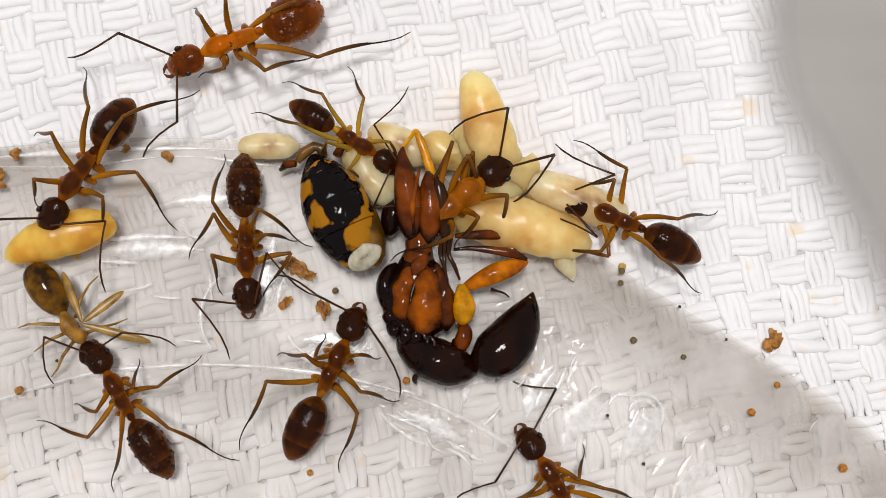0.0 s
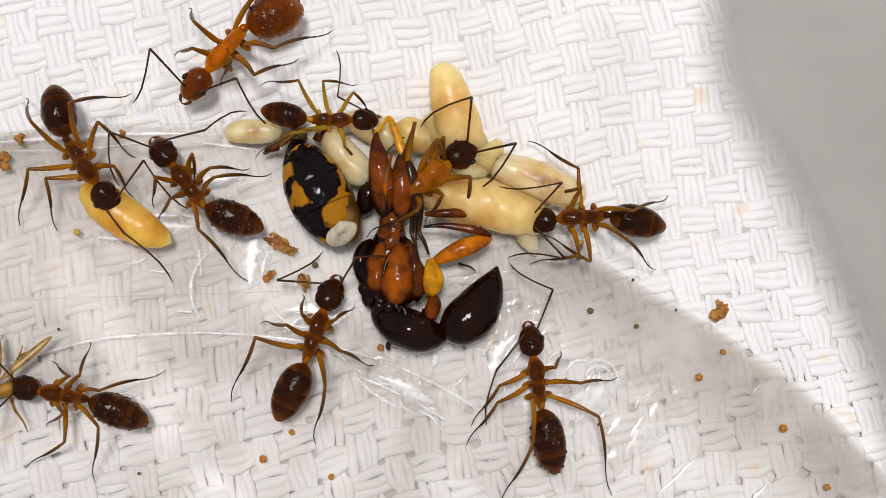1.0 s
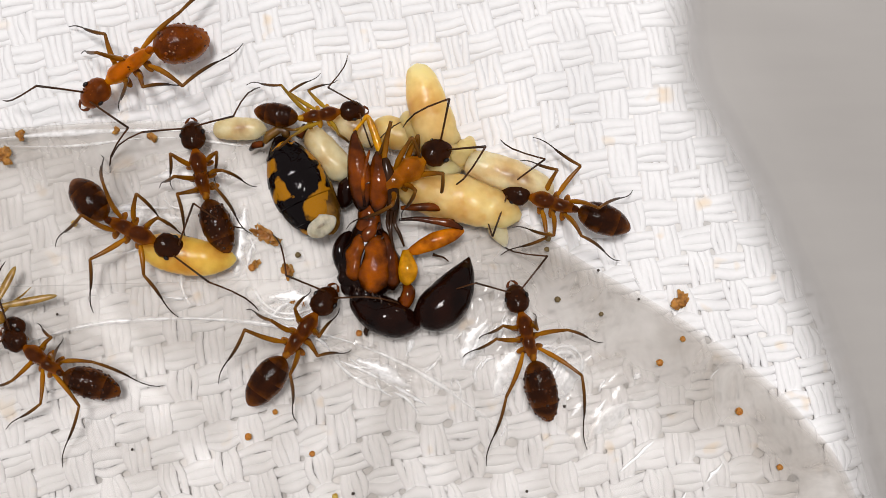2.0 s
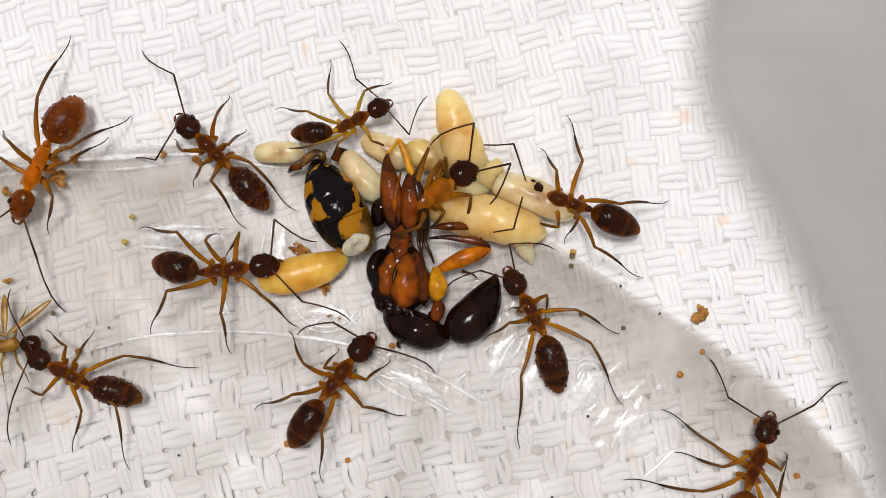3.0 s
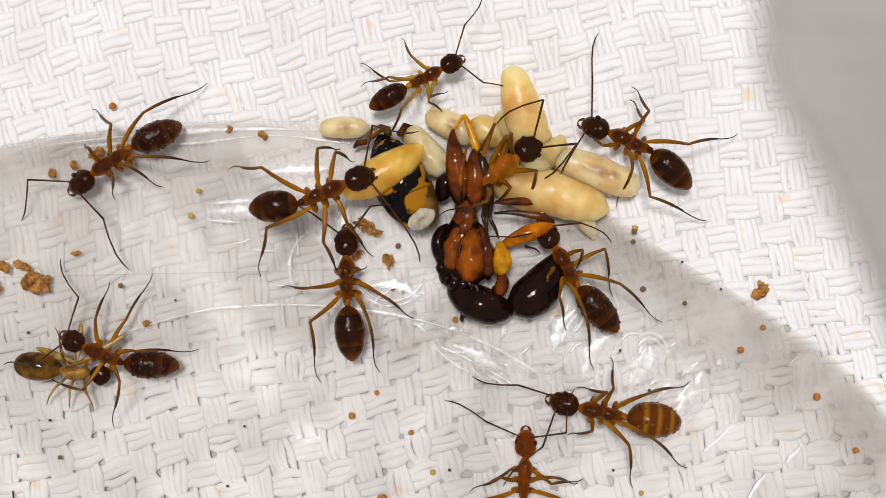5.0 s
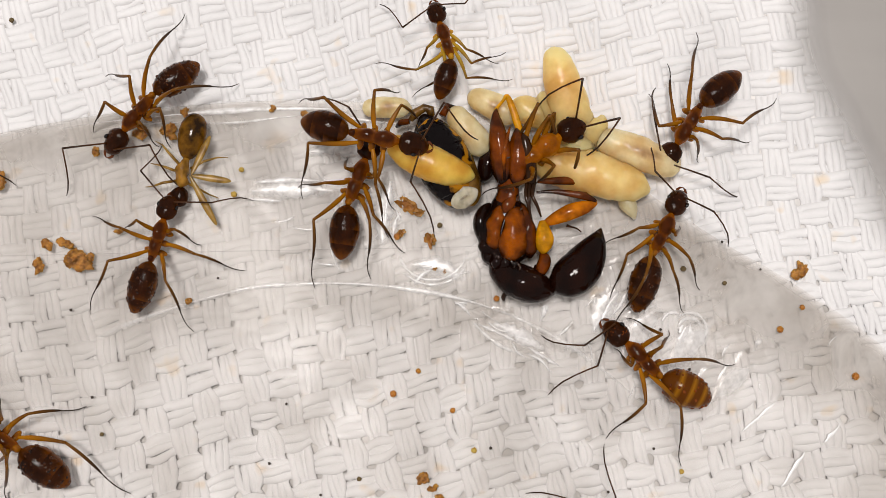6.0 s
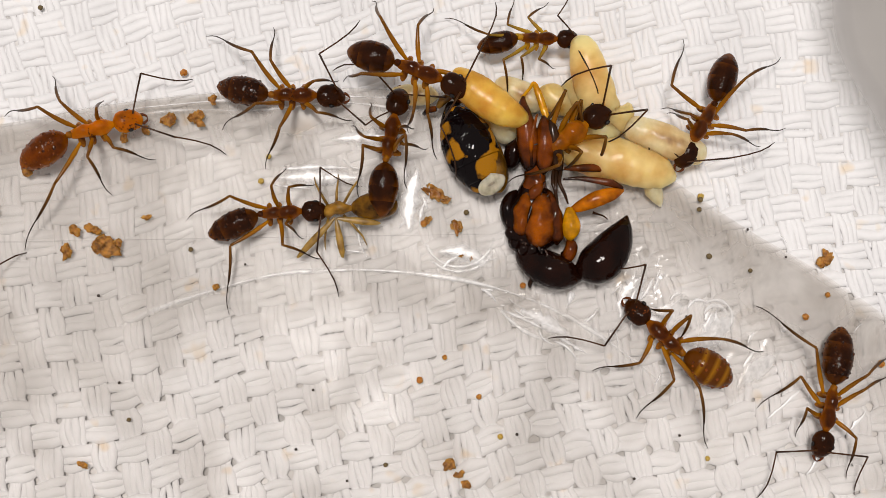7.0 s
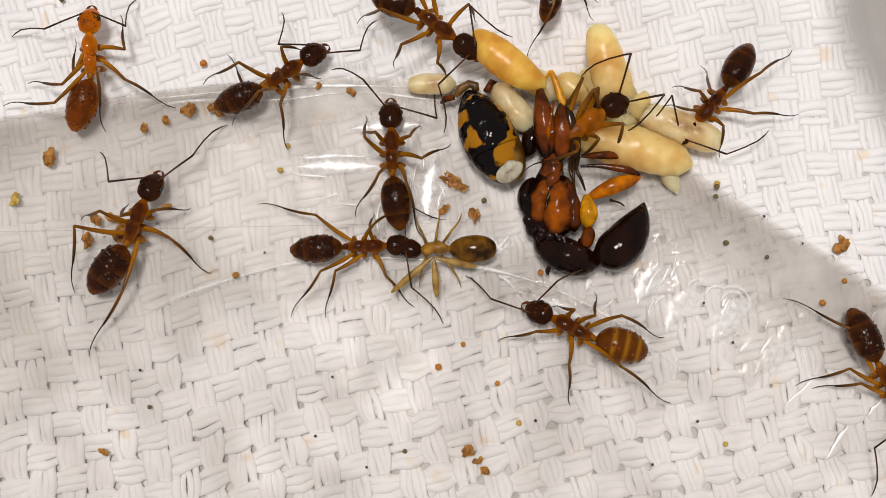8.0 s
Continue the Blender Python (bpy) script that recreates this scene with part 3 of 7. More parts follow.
def head_mesh():
    return loft([(0.0, 0, 0, .07, .07), (0.05, 0, 0, .19, .15), (0.14, 0, .01, .30, .22), (0.30, 0, .02, .365, .26), (0.46, 0, .02, .375, .26), (0.62, 0, 0, .345, .24),
                 (0.77, 0, -.03, .28, .19), (0.88, 0, -.06, .20, .14), (0.94, 0, -.08, .11, .09)], 18, wobble=0.22)


def gaster_mesh(seed, fat, length=1.0):
    fat, length = fat * 0.92, length * 0.96
    prof = [(0.0, .05), (.04, .16), (.12, .29), (.26, .41), (.44, .485), (.64, .515), (.84, .505), (1.02, .465), (1.18, .40), (1.32, .31), (1.43, .20), (1.50, .09), (1.52, .03)]
    rings = []
    for x, r in ((p.x, p.y) for p in spline([(x, r, 0) for x, r in prof], 3)):
        step = 1 + 0.016 * math.cos(6.28 * x * 2.6) - 0.035 * max(0.0, math.cos(6.28 * x * 2.6)) ** 8
        rings.append((-x * length, 0, 0.06 - 0.10 * x, r * step * fat, r * step * 0.92 * fat))
    bm = loft(rings[::-1], 22, wobble=0.05, seed=seed)
    return bm


def beads_mesh(seed, fat, length=1.0):
    """Tiny droplets that cling to a gaster."""
    bm, rng = bmesh.new(), random.Random(seed)
    fat, length = fat * 0.92, length * 0.96
    for _ in range(120):
        x = rng.uniform(0.2, 1.48)
        r = np.interp(x, [0, .12, .26, .44, .64, .84, 1.02, 1.18, 1.32, 1.43, 1.52], [.05, .29, .41, .485, .515, .505, .465, .40, .31, .20, .03]) * fat
        a = rng.uniform(-0.5, math.pi + 0.5)
        ball((-x * length, r * .95 * math.cos(a), 0.06 - 0.1 * x + r * 0.875 * math.sin(a)), rng.choice((0.024, 0.03, 0.036, 0.045, 0.06)), bm, 8)
    return bm


def specks_mesh(seed, middle, radii, many):
    """Tiny droplets over the upper half of an egg-shaped part."""
    bm, rng = bmesh.new(), random.Random(seed)
    for _ in range(many):
        up, a = rng.uniform(-0.2, 1.0), rng.uniform(0, 6.28)
        flat = math.sqrt(1 - up * up)
        ball((middle[0] + radii[0] * flat * math.cos(a), middle[1] + radii[1] * flat * math.sin(a), middle[2] + radii[2] * up), rng.uniform(0.014, 0.034), bm)
    return bm


def jaw_mesh(s):
    return tube([(0, 0, 0), (0.12, s * 0.03, -0.02), (0.22, s * -0.03, -0.03), (0.27, s * -0.12, -0.03)], [0.06, 0.055, 0.04, 0.012])


def thigh_mesh(a):
    out = []
    for k in range(11):
        u = k / 10
        thick = float(np.interp(u, [0, .06, .12, .3, .6, .88, .95, 1], [.052, .066, .054, .082, .072, .050, .056, .046]))
        out.append((a * u, a * 0.03 * math.sin(math.pi * u), a * 0.04 * math.sin(math.pi * u), thick, thick * 0.95))
    return loft(out, 9)


def shin_mesh(b):
    """Shin, ankle and a foot of thin segments that bows gently and curls at its tip."""
    out = []
    for k in range(17):
        u = k / 16
        thick = float(np.interp(u, [0, .04, .16, .36, .47, .52, .56, .75, .92, 1], [.046, .042, .054, .050, .040, .036, .024, .020, .017, .011]))
        if u > .56 and k % 2:
            thick *= 0.82
        bow = 0.014 * math.sin(math.pi * min(1, u / .52)) - 0.020 * math.sin(math.pi * max(0.0, (u - .5) / .5)) + 0.018 * max(0.0, u - .86) / .14
        out.append((b * u, b * bow, b * 0.03 * math.sin(math.pi * u), thick, thick))
    return loft(out, 7)


def scape_mesh():
    return tube([(0, 0, 0), (.1, 0, .01), (.7, 0, .03), (1.36, 0, 0)], [.035, .028, .030, .034])


def whip_mesh(s):
    return tube([(0, 0, 0), (.25, s * -.02, 0), (.7, s * -.04, -.03), (1.2, s * -.02, -.10), (1.55, s * .06, -.2), (1.8, s * .16, -.28)], [.030, .026, .025, .026, .024, .012])


STYLES = {
    "jointed": (DARK, BROWN, TAIL),
    "dark": (DARK, BROWN, TAIL), "brown": (DARK, BROWN, TAIL), "rust": (RUST, ORANGE, RUST), "orange": (ORANGE, ORANGE, RUST),
    "banded": (DARK, BROWN, BANDED), "amber": (DARK, GLOWING, BROWN), "red": (RUST, RUST, RUST),
}


def ant(label, style="dark", size=2.15, grainy=False, fat=1.0, seed=0, stout=1.0, length=1.2):
    """A worker ant with three body parts, six jointed legs and two elbowed feelers."""
    head_m, chest_m, tail_m = STYLES[style]
    root = tagged(new("ant"), label, "ant", "worker ants round the dead insects")
    root.scale = (size / 2.15,) * 3
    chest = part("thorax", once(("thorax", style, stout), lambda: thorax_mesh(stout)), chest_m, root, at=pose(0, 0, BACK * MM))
    head = part("head", once(("head", style), head_mesh), head_m, root, at=pose(1.58 * MM, 0, BACK * MM, 0, 14, 0))
    for s in (1, -1):
        part("mandible", once(("mandible", s), lambda: jaw_mesh(s)), JAW, head, at=pose(0.86 * MM, s * 0.12 * MM, -0.08 * MM))
        part("eye", once(("eye",), lambda: egg(-.09, .09, .12, .14)), EYE, head, at=pose(0.50 * MM, s * 0.335 * MM, 0.11 * MM))
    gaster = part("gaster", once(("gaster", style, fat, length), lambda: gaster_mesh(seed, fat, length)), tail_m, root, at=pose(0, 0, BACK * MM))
    drop = RUSTY_DROP if style in ("rust", "orange", "red", "banded") else DROP
    if grainy:
        part("droplet_coating", once(("droplet_coating", seed, style), lambda: beads_mesh(seed, fat, length)), drop, gaster, "tiny clinging amber droplets", kind="stuff")
        part("droplet_coating", once(("droplet_coating", "head", seed), lambda: specks_mesh(seed + 40, (.44, 0, .01), (.42, .36, .25), 60)), drop, head, "tiny clinging droplets", kind="stuff")
        part("droplet_coating", once(("droplet_coating", "thorax", seed), lambda: specks_mesh(seed + 80, (.9, 0, .03), (.55, .215, .21), 60)), drop, chest, "tiny clinging droplets", kind="stuff")
    part("petiole", once(("petiole", style), petiole_mesh), chest_m if style in ("dark", "red", "rust") else AMBER if style == "jointed" else WAIST, root, "narrow waist knot", at=pose(0, 0, BACK * MM))
    joint = AMBER if style == "jointed" else WAIST
    legs = {}
    for k in HIPS:
        for s in (1, -1):
            part("hip", once(("hip", joint.name), hip_mesh), joint, root, at=pose(HIPS[k][0] * MM, s * 0.06 * MM, (HIPS[k][2] + .10) * MM, 0, 28, s * 90))
            leg = part("leg", once(("leg", k, style == "jointed"), lambda: thigh_mesh(THIGHS[k])), STRAW_THIGH if style == "jointed" else THIGH, root, at=pose(HIPS[k][0] * MM, s * HIPS[k][1] * MM, HIPS[k][2] * MM, 0, 0, s * 90))
            shin = part("shin", once(("shin", k), lambda: shin_mesh(SHINS[k])), SHIN, leg, "thin dark lower leg and foot", at=pose(THIGHS[k] * MM, 0, 0))
            legs[k, s] = (leg, shin)
    feelers = {}
    for s in (1, -1):
        feeler = part("antenna", once(("antenna",), scape_mesh), FEELER, root, at=pose(2.25 * MM, s * 0.16 * MM, (BACK + .05) * MM, 0, 0, s * 40))
        whip = part("antenna_tip", once(("antenna_tip", s), lambda: whip_mesh(s)), FEELER, feeler, at=pose(1.36 * MM, 0, 0, 0, 8, -s * 50))
        feelers[s] = (feeler, whip)
    return {"root": root, "head": head, "gaster": gaster, "legs": legs, "feelers": feelers, "size": size / 2.15, "stance": STANCE, "seed": seed}


# ---------------------------------------------------------------- how an ant moves
def along_rows(rows, t):
    """Values between rows of (seconds, ...), smooth and without overshoot beyond a glide."""
    ts = [r[0] for r in rows]
    if t <= ts[0]:
        return np.array(rows[0][1:], float)
    if t >= ts[-1]:
        return np.array(rows[-1][1:], float)
    i = max(k for k in range(len(ts) - 1) if ts[k] <= t)
    v = [np.array(r[1:], float) for r in rows]
    h = ts[i + 1] - ts[i]
    u = (t - ts[i]) / h

    def slope(k):
        if k == 0 or k == len(ts) - 1:
            return np.zeros_like(v[0])
        a, b = (v[k] - v[k - 1]) / (ts[k] - ts[k - 1]), (v[k + 1] - v[k]) / (ts[k + 1] - ts[k])
        return np.where(a * b > 0, 2 * a * b / np.where(np.abs(a + b) < 1e-9, 1, a + b), 0)

    m0, m1 = slope(i) * h, slope(i + 1) * h
    return (2 * u ** 3 - 3 * u ** 2 + 1) * v[i] + (u ** 3 - 2 * u ** 2 + u) * m0 + (3 * u ** 2 - 2 * u ** 3) * v[i + 1] + (u ** 3 - u ** 2) * m1


def aim(at, way, up):
    """A pose at a place whose x axis points along way and whose z axis leans to up."""
    x = Vector(way).normalized()
    y = Vector(up).cross(x)
    y = y.normalized() if y.length > 1e-6 else Vector((0, 1, 0))
    z = x.cross(y)
    m = Matrix((x, y, z)).transposed().to_4x4()
    m.translation = at
    return m


def leg_pose(k, s, foot, pole):
    """Poses of thigh and shin (in mm) that set the foot down, the knee towards pole; all in the ant's own space."""
    hip, a, b = Vector((HIPS[k][0], s * HIPS[k][1], HIPS[k][2])), THIGHS[k], SHINS[k]
    d = Vector(foot) - hip
    far = min(max(d.length, abs(a - b) * 1.04), (a + b) * 0.985)
    d = d.normalized() * far
    pole = pole - d.normalized() * pole.dot(d.normalized())
    pole = pole.normalized() if pole.length > 0.02 else Vector((0, 0, 1))
    c = (a * a + far * far - b * b) / (2 * a * far)
    knee = d.normalized() * (a * c) + pole * (a * math.sqrt(max(0.0, 1 - c * c)))
    thigh = aim(hip * MM, knee, (0, 0, 1))
    shin_world = aim((hip + knee) * MM, d - knee, (0, 0, 1))
    return thigh, thigh.inverted() @ shin_world


def settle_leg(k, s, kx, ky, fx, fy):
    """Foot and knee in the ant's own space that come nearest to a knee and foot seen from above, with the leg's true lengths and the foot on the ground."""
    hip, a, b = Vector((HIPS[k][0], s * HIPS[k][1], HIPS[k][2])), THIGHS[k], SHINS[k]
    out = Vector((kx - hip.x, ky - hip.y, 0))
    goal, seen, found = Vector((fx, fy, 0)), out.length, None
    for n in range(12, 40):
        reach = a * 0.975 * n / 39
        knee = hip + out.normalized() * reach
        knee.z = min(hip.z + math.sqrt(a * a - reach * reach), b * 0.93)
        way = Vector((goal.x - knee.x, goal.y - knee.y, 0))
        way = way.normalized() if way.length > 0.05 else out.normalized()
        foot = knee + way * math.sqrt(max(0.04, b * b - knee.z ** 2))
        foot.z = 0.0
        miss = (reach - min(seen, a * 0.975)) ** 2 * 1.5 + (foot - goal).length_squared
        if found is None or miss < found[0]:
            found = (miss, foot, knee - hip)
    return found[1], found[2]


STEP = 0.1
ORDER = {"front": "F", "middle": "M", "hind": "H"}


def drive(bug, rows, limbs=None, level=0.12, heads=(), footing=0.12):
    """Keys an ant along rows of (seconds, x, y, heading, bend of the tail), mm and degrees. Feet stay where they were set down until the body
    has left them behind, then step on. level: height of the body, or rows of (seconds, height); footing: height of what it stands on. limbs: for each leg or feeler rows of (seconds, knee x, y, foot x, y) in the ant's own space."""
    size, rng, limbs = bug["size"], random.Random(bug["seed"] * 7 + 1), limbs or {}
    times = [round(i * STEP, 2) for i in range(81)]
    body = [along_rows(rows, t) for t in times]
    heights = [float(along_rows(level, t)[0]) if isinstance(level, list) else level for t in times]
    roots = [pose(v[0] * MM, v[1] * MM, (high + float(sag(v[0], v[1]))) * MM, 0, 0, v[2]) for v, high in zip(body, heights)]
    walk(bug["root"], list(zip(times, roots)))
    walk(bug["gaster"], [(t, pose(0.03 * MM, 0, BACK * MM, 0, -2, body[i][3])) for i, t in enumerate(times)])
    turned = list(heads) or [(0, 0.0), (8, 0.0)]
    nods = [float(along_rows(turned, t)[0]) for t in times]
    walk(bug["head"], [(t, pose(1.58 * MM, 0, BACK * MM, 0, 14, nods[i] + 3 * math.sin(t * 3 + bug["seed"]))) for i, t in enumerate(times)])

    def to_world(i, p):
        return (roots[i] @ Vector((p[0] * size * MM, p[1] * size * MM, 0))).to_2d()

    def to_ant(i, w):
        m = roots[i].inverted() @ Vector((w[0], w[1], roots[i].translation.z))
        return Vector((m.x, m.y)) / (size * MM)

    for n, (k, s) in enumerate((k, s) for k in HIPS for s in (1, -1)):
        dx, dy = bug["stance"][k]
        known = limbs.get(ORDER[k] + ("L" if s > 0 else "R"))
        if known:
            stands = [(t, *settle_leg(k, s, kx, ky, fx, fy)) for t, kx, ky, fx, fy in known]
            stand_rows = [(t, f.x, f.y, *q) for t, f, q in stands]
        else:
            foot = Vector((dx + rng.uniform(-.25, .25), s * (dy + rng.uniform(-.3, .2)), 0))
            lean = {"front": (0.25, 0.55), "middle": (0.25, 0.25), "hind": (0.5, 0.75)}[k]
            stand_rows = [(0, foot.x, foot.y, lean[0], s * lean[1], 1.0)]
        fixed = {round(r[0] * 10) for r in stand_rows} if known else set()
        rest = [np.array([np.interp(t, [r[0] for r in stand_rows], [r[j] for r in stand_rows]) for j in range(1, 6)]) for t in times]
        planted, goal, swing, high = to_world(0, rest[0]), None, False, 0.0
        keys_leg, keys_shin = [], []
        for i, t in enumerate(times):
            high = 0.0
            if swing:
                planted, swing = goal, False
            if i in fixed:
                planted = to_world(i, rest[i])
            elif i < 80:
                ahead = i + 1
                off = (to_ant(i, planted) - Vector(rest[i][:2])).length
                coming = to_world(ahead, rest[ahead])
                if (ahead in fixed and (coming - planted).length > 0.15 * MM) or off > 0.5 + 0.12 * (n % 2):
                    goal = coming if ahead in fixed else coming + (coming - to_world(i, rest[i])) * 1.2
                    planted, swing, high = planted.lerp(goal, 0.5), True, 0.2
            f = to_ant(i, planted)
            thigh, shin = leg_pose(k, s, (f.x, f.y, high - min(0.8, (heights[i] - footing) / size)), Vector(rest[i][2:]))
            keys_leg.append((t, thigh))
            keys_shin.append((t, shin))
        walk(bug["legs"][k, s][0], keys_leg)
        walk(bug["legs"][k, s][1], keys_shin)
    for s in (1, -1):
        known = limbs.get("AL" if s > 0 else "AR")
        w1, p1, w2, p2 = rng.uniform(3.5, 6), rng.uniform(0, 6), rng.uniform(4, 8), rng.uniform(0, 6)
        poses = []
        for t, kx, ky, fx, fy in known or []:
            ex, ey = kx - 2.28, ky - s * 0.17
            wx, wy = fx - kx, fy - ky
            up = math.degrees(math.acos(min(1.0, math.hypot(ex, ey) / 1.36)))
            down = math.degrees(math.acos(min(1.0, math.hypot(wx, wy) / 1.80)))
            a1, a2 = math.degrees(math.atan2(ey, ex)), math.degrees(math.atan2(wy, wx))
            bend = (a2 - a1 + 180) % 360 - 180
            poses.append((t, a1, min(up, 60) * 0.8, bend, min(down, 50) * 0.6 + 6))
        sweep = 0.35 if poses else 1.0
        poses = poses or [(0, s * rng.uniform(34, 56), 6.0, -s * rng.uniform(15, 50), 16.0)]
        feeler, whip = bug["feelers"][s]
        rows_a, rows_b = [], []
        for i, t in enumerate(times):
            a1, up, bend, down = (float(np.interp(t, [q[0] for q in poses], [q[j] for q in poses])) for j in range(1, 5))
            nod = math.radians(nods[i])
            px, py = 1.58 + 0.70 * math.cos(nod) - s * 0.17 * math.sin(nod), 0.70 * math.sin(nod) + s * 0.17 * math.cos(nod)
            swing_1, swing_2 = sweep * 14 * math.sin(w1 * t + p1), sweep * 22 * math.sin(w2 * t + p2)
            rows_a.append((t, pose(px * MM, py * MM, (BACK + .05) * MM) @ pose(0, 0, 0, 0, 0, a1 + swing_1) @ pose(0, 0, 0, 0, -up, 0)))
            rows_b.append((t, pose(1.36 * MM, 0, 0) @ pose(0, 0, 0, 0, up, 0) @ pose(0, 0, 0, 0, 0, bend + swing_2) @ pose(0, 0, 0, 0, down, 0)))
        walk(feeler, rows_a)
        walk(whip, rows_b)


# ---------------------------------------------------------------- the dead carpenter ant
BLACK = material("black_brown_shell", (0.0042, 0.0014, 0.0012), 0.08, bump=0.35, size=1.0, spec=0.17, second=(0.014, 0.0034, 0.0016), grit=5, depth=0.05)
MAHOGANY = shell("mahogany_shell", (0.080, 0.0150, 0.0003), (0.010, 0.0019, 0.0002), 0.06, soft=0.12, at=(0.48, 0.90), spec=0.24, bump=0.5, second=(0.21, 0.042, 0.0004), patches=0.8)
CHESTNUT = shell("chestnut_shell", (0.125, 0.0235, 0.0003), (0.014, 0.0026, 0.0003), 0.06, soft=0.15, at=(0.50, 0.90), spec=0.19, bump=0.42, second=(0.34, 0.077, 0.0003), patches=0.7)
GLOW = material("glowing_orange_shell", (0.27, 0.062, 0.0008), 0.09, bump=0.3, size=0.5, soft=0.3, spec=0.2, second=(0.58, 0.17, 0.002), grit=5)
HONEY = material("honey_shell", (0.58, 0.25, 0.004), 0.09, spread=0.35, bump=0.3, size=0.4, soft=0.3, spec=0.25, grit=5)
DEEP = material("dark_leg_shell", (0.026, 0.0085, 0.0016), 0.15, spread=0.4, size=0.6, spec=0.25)


WET = material("wet_bead", (0.035, 0.013, 0.004), 0.05, spread=0.4, size=0.2, spec=0.7, coat=0.5)


def body(name, base, rings, mat, root, label="", sides=20, wobble=0.06):
    """A part of a lying body: rings (x, y, z, half width, half height) in the place's mm, smoothed along their line."""
    pts = spline([r[:3] for r in rings], 7)
    radii = spline([(r[3], r[4], 0) for r in rings], 7)
    bm = loft([(p.x - base[0], p.y - base[1], p.z - base[2], max(q.x, .01), max(q.y, .01)) for p, q in zip(pts, radii)], sides, wobble=wobble)
    return part(name, bm, mat, root, label)


def dead_ant():
    base = (-0.9, 1.5, 0.12)
    root = tagged(new("dead_carpenter_ant"), "large curled-up dead ant, glossy black and chestnut, on the plastic", "dead ant")
    root.location = Vector(base) * MM
    b = lambda n, r, m, l="", w=0.06: body(n, base, r, m, root, l, wobble=w)
    b("gaster", [(-.15, -.22, .55, .08, .1), (.1, -.12, .65, .3, .35), (.45, .05, .8, .62, .62), (.85, .30, .85, .71, .66), (1.2, .75, .82, .63, .6), (1.48, 1.28, .75, .4, .4), (1.63, 1.66, .68, .14, .15), (1.68, 1.80, .66, .03, .03)], BLACK, "glossy black-brown pointed gaster", .03)
    b("rear_body", [(-1.95, .75, .5, .1, .1), (-1.7, .45, .6, .38, .4), (-1.3, .15, .72, .56, .55), (-.8, -.08, .8, .60, .6), (-.3, -.2, .7, .5, .5), (.05, -.24, .62, .25, .3), (.2, -.2, .6, .1, .12)], BLACK, "glossy black rear of the trunk", .05)
    b("side_plate", [(-1.95, .55, .6, .08, .1), (-2.0, .8, .75, .28, .25), (-1.9, 1.15, .85, .32, .3), (-1.75, 1.4, .9, .2, .2), (-1.65, 1.5, .9, .05, .05)], BLACK, "", .35)
    b("flank", [(-2.05, 1.2, .5, .06, .1), (-2.2, 1.5, .6, .24, .35), (-2.32, 1.95, .65, .25, .4), (-2.2, 2.35, .62, .2, .3), (-2.0, 2.6, .6, .05, .1)], BLACK)
    b("trunk", [(-1.6, .5, .5, .2, .2), (-1.56, .85, .65, .72, .45), (-1.45, 1.5, .72, .98, .5), (-1.45, 2.1, .75, .84, .5), (-1.46, 2.6, .78, .5, .42), (-1.45, 2.95, .8, .34, .3)], BLACK, "dark underside of the trunk", .1)
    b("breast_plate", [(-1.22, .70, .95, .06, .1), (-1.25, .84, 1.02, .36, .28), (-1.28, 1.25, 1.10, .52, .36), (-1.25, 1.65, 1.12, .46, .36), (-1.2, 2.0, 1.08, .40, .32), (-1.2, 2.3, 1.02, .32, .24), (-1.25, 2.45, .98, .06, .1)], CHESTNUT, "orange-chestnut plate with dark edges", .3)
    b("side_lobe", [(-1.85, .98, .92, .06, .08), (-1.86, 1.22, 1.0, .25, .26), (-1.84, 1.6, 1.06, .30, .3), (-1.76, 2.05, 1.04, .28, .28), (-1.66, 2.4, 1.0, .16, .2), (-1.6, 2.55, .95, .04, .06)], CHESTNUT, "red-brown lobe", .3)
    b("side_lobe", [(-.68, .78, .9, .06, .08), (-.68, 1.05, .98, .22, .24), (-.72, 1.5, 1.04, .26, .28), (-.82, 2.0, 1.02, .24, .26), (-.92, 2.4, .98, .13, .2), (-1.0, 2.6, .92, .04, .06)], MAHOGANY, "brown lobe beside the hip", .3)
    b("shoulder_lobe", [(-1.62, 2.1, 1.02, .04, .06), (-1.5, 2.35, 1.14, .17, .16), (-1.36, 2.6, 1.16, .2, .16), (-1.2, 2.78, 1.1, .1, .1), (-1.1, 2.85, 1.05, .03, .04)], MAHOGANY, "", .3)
    b("ridge", [(-1.64, .95, 1.1, .02, .02), (-1.66, 1.3, 1.22, .05, .05), (-1.62, 1.7, 1.26, .06, .05), (-1.5, 2.1, 1.22, .05, .05), (-1.44, 2.4, 1.12, .02, .02)], BLACK, "black seam", .4)
    b("ridge", [(-.92, .9, 1.1, .02, .02), (-.86, 1.25, 1.18, .05, .05), (-.9, 1.65, 1.24, .05, .05), (-.98, 2.1, 1.2, .05, .04), (-1.05, 2.4, 1.1, .02, .02)], BLACK, "black seam", .4)
    for x, y, z, r in ((-2.05, .80, .92, .2), (-1.78, .62, 1.0, .2), (-2.18, 1.15, .85, .22), (-1.5, .58, 1.04, .2), (-2.2, 1.6, .85, .2), (-1.2, .56, 1.04, .14)):
        b("knob", [(x - r, y, z, .02, .02), (x - r * .6, y, z, r * .8, r * .8), (x, y, z, r, r), (x + r * .6, y, z, r * .8, r * .8), (x + r, y, z, .02, .02)], BLACK, "", .5)
    # wet beads along the seams, where the plates meet: glossy lumps added for glints
    bm, rng = bmesh.new(), random.Random(31)
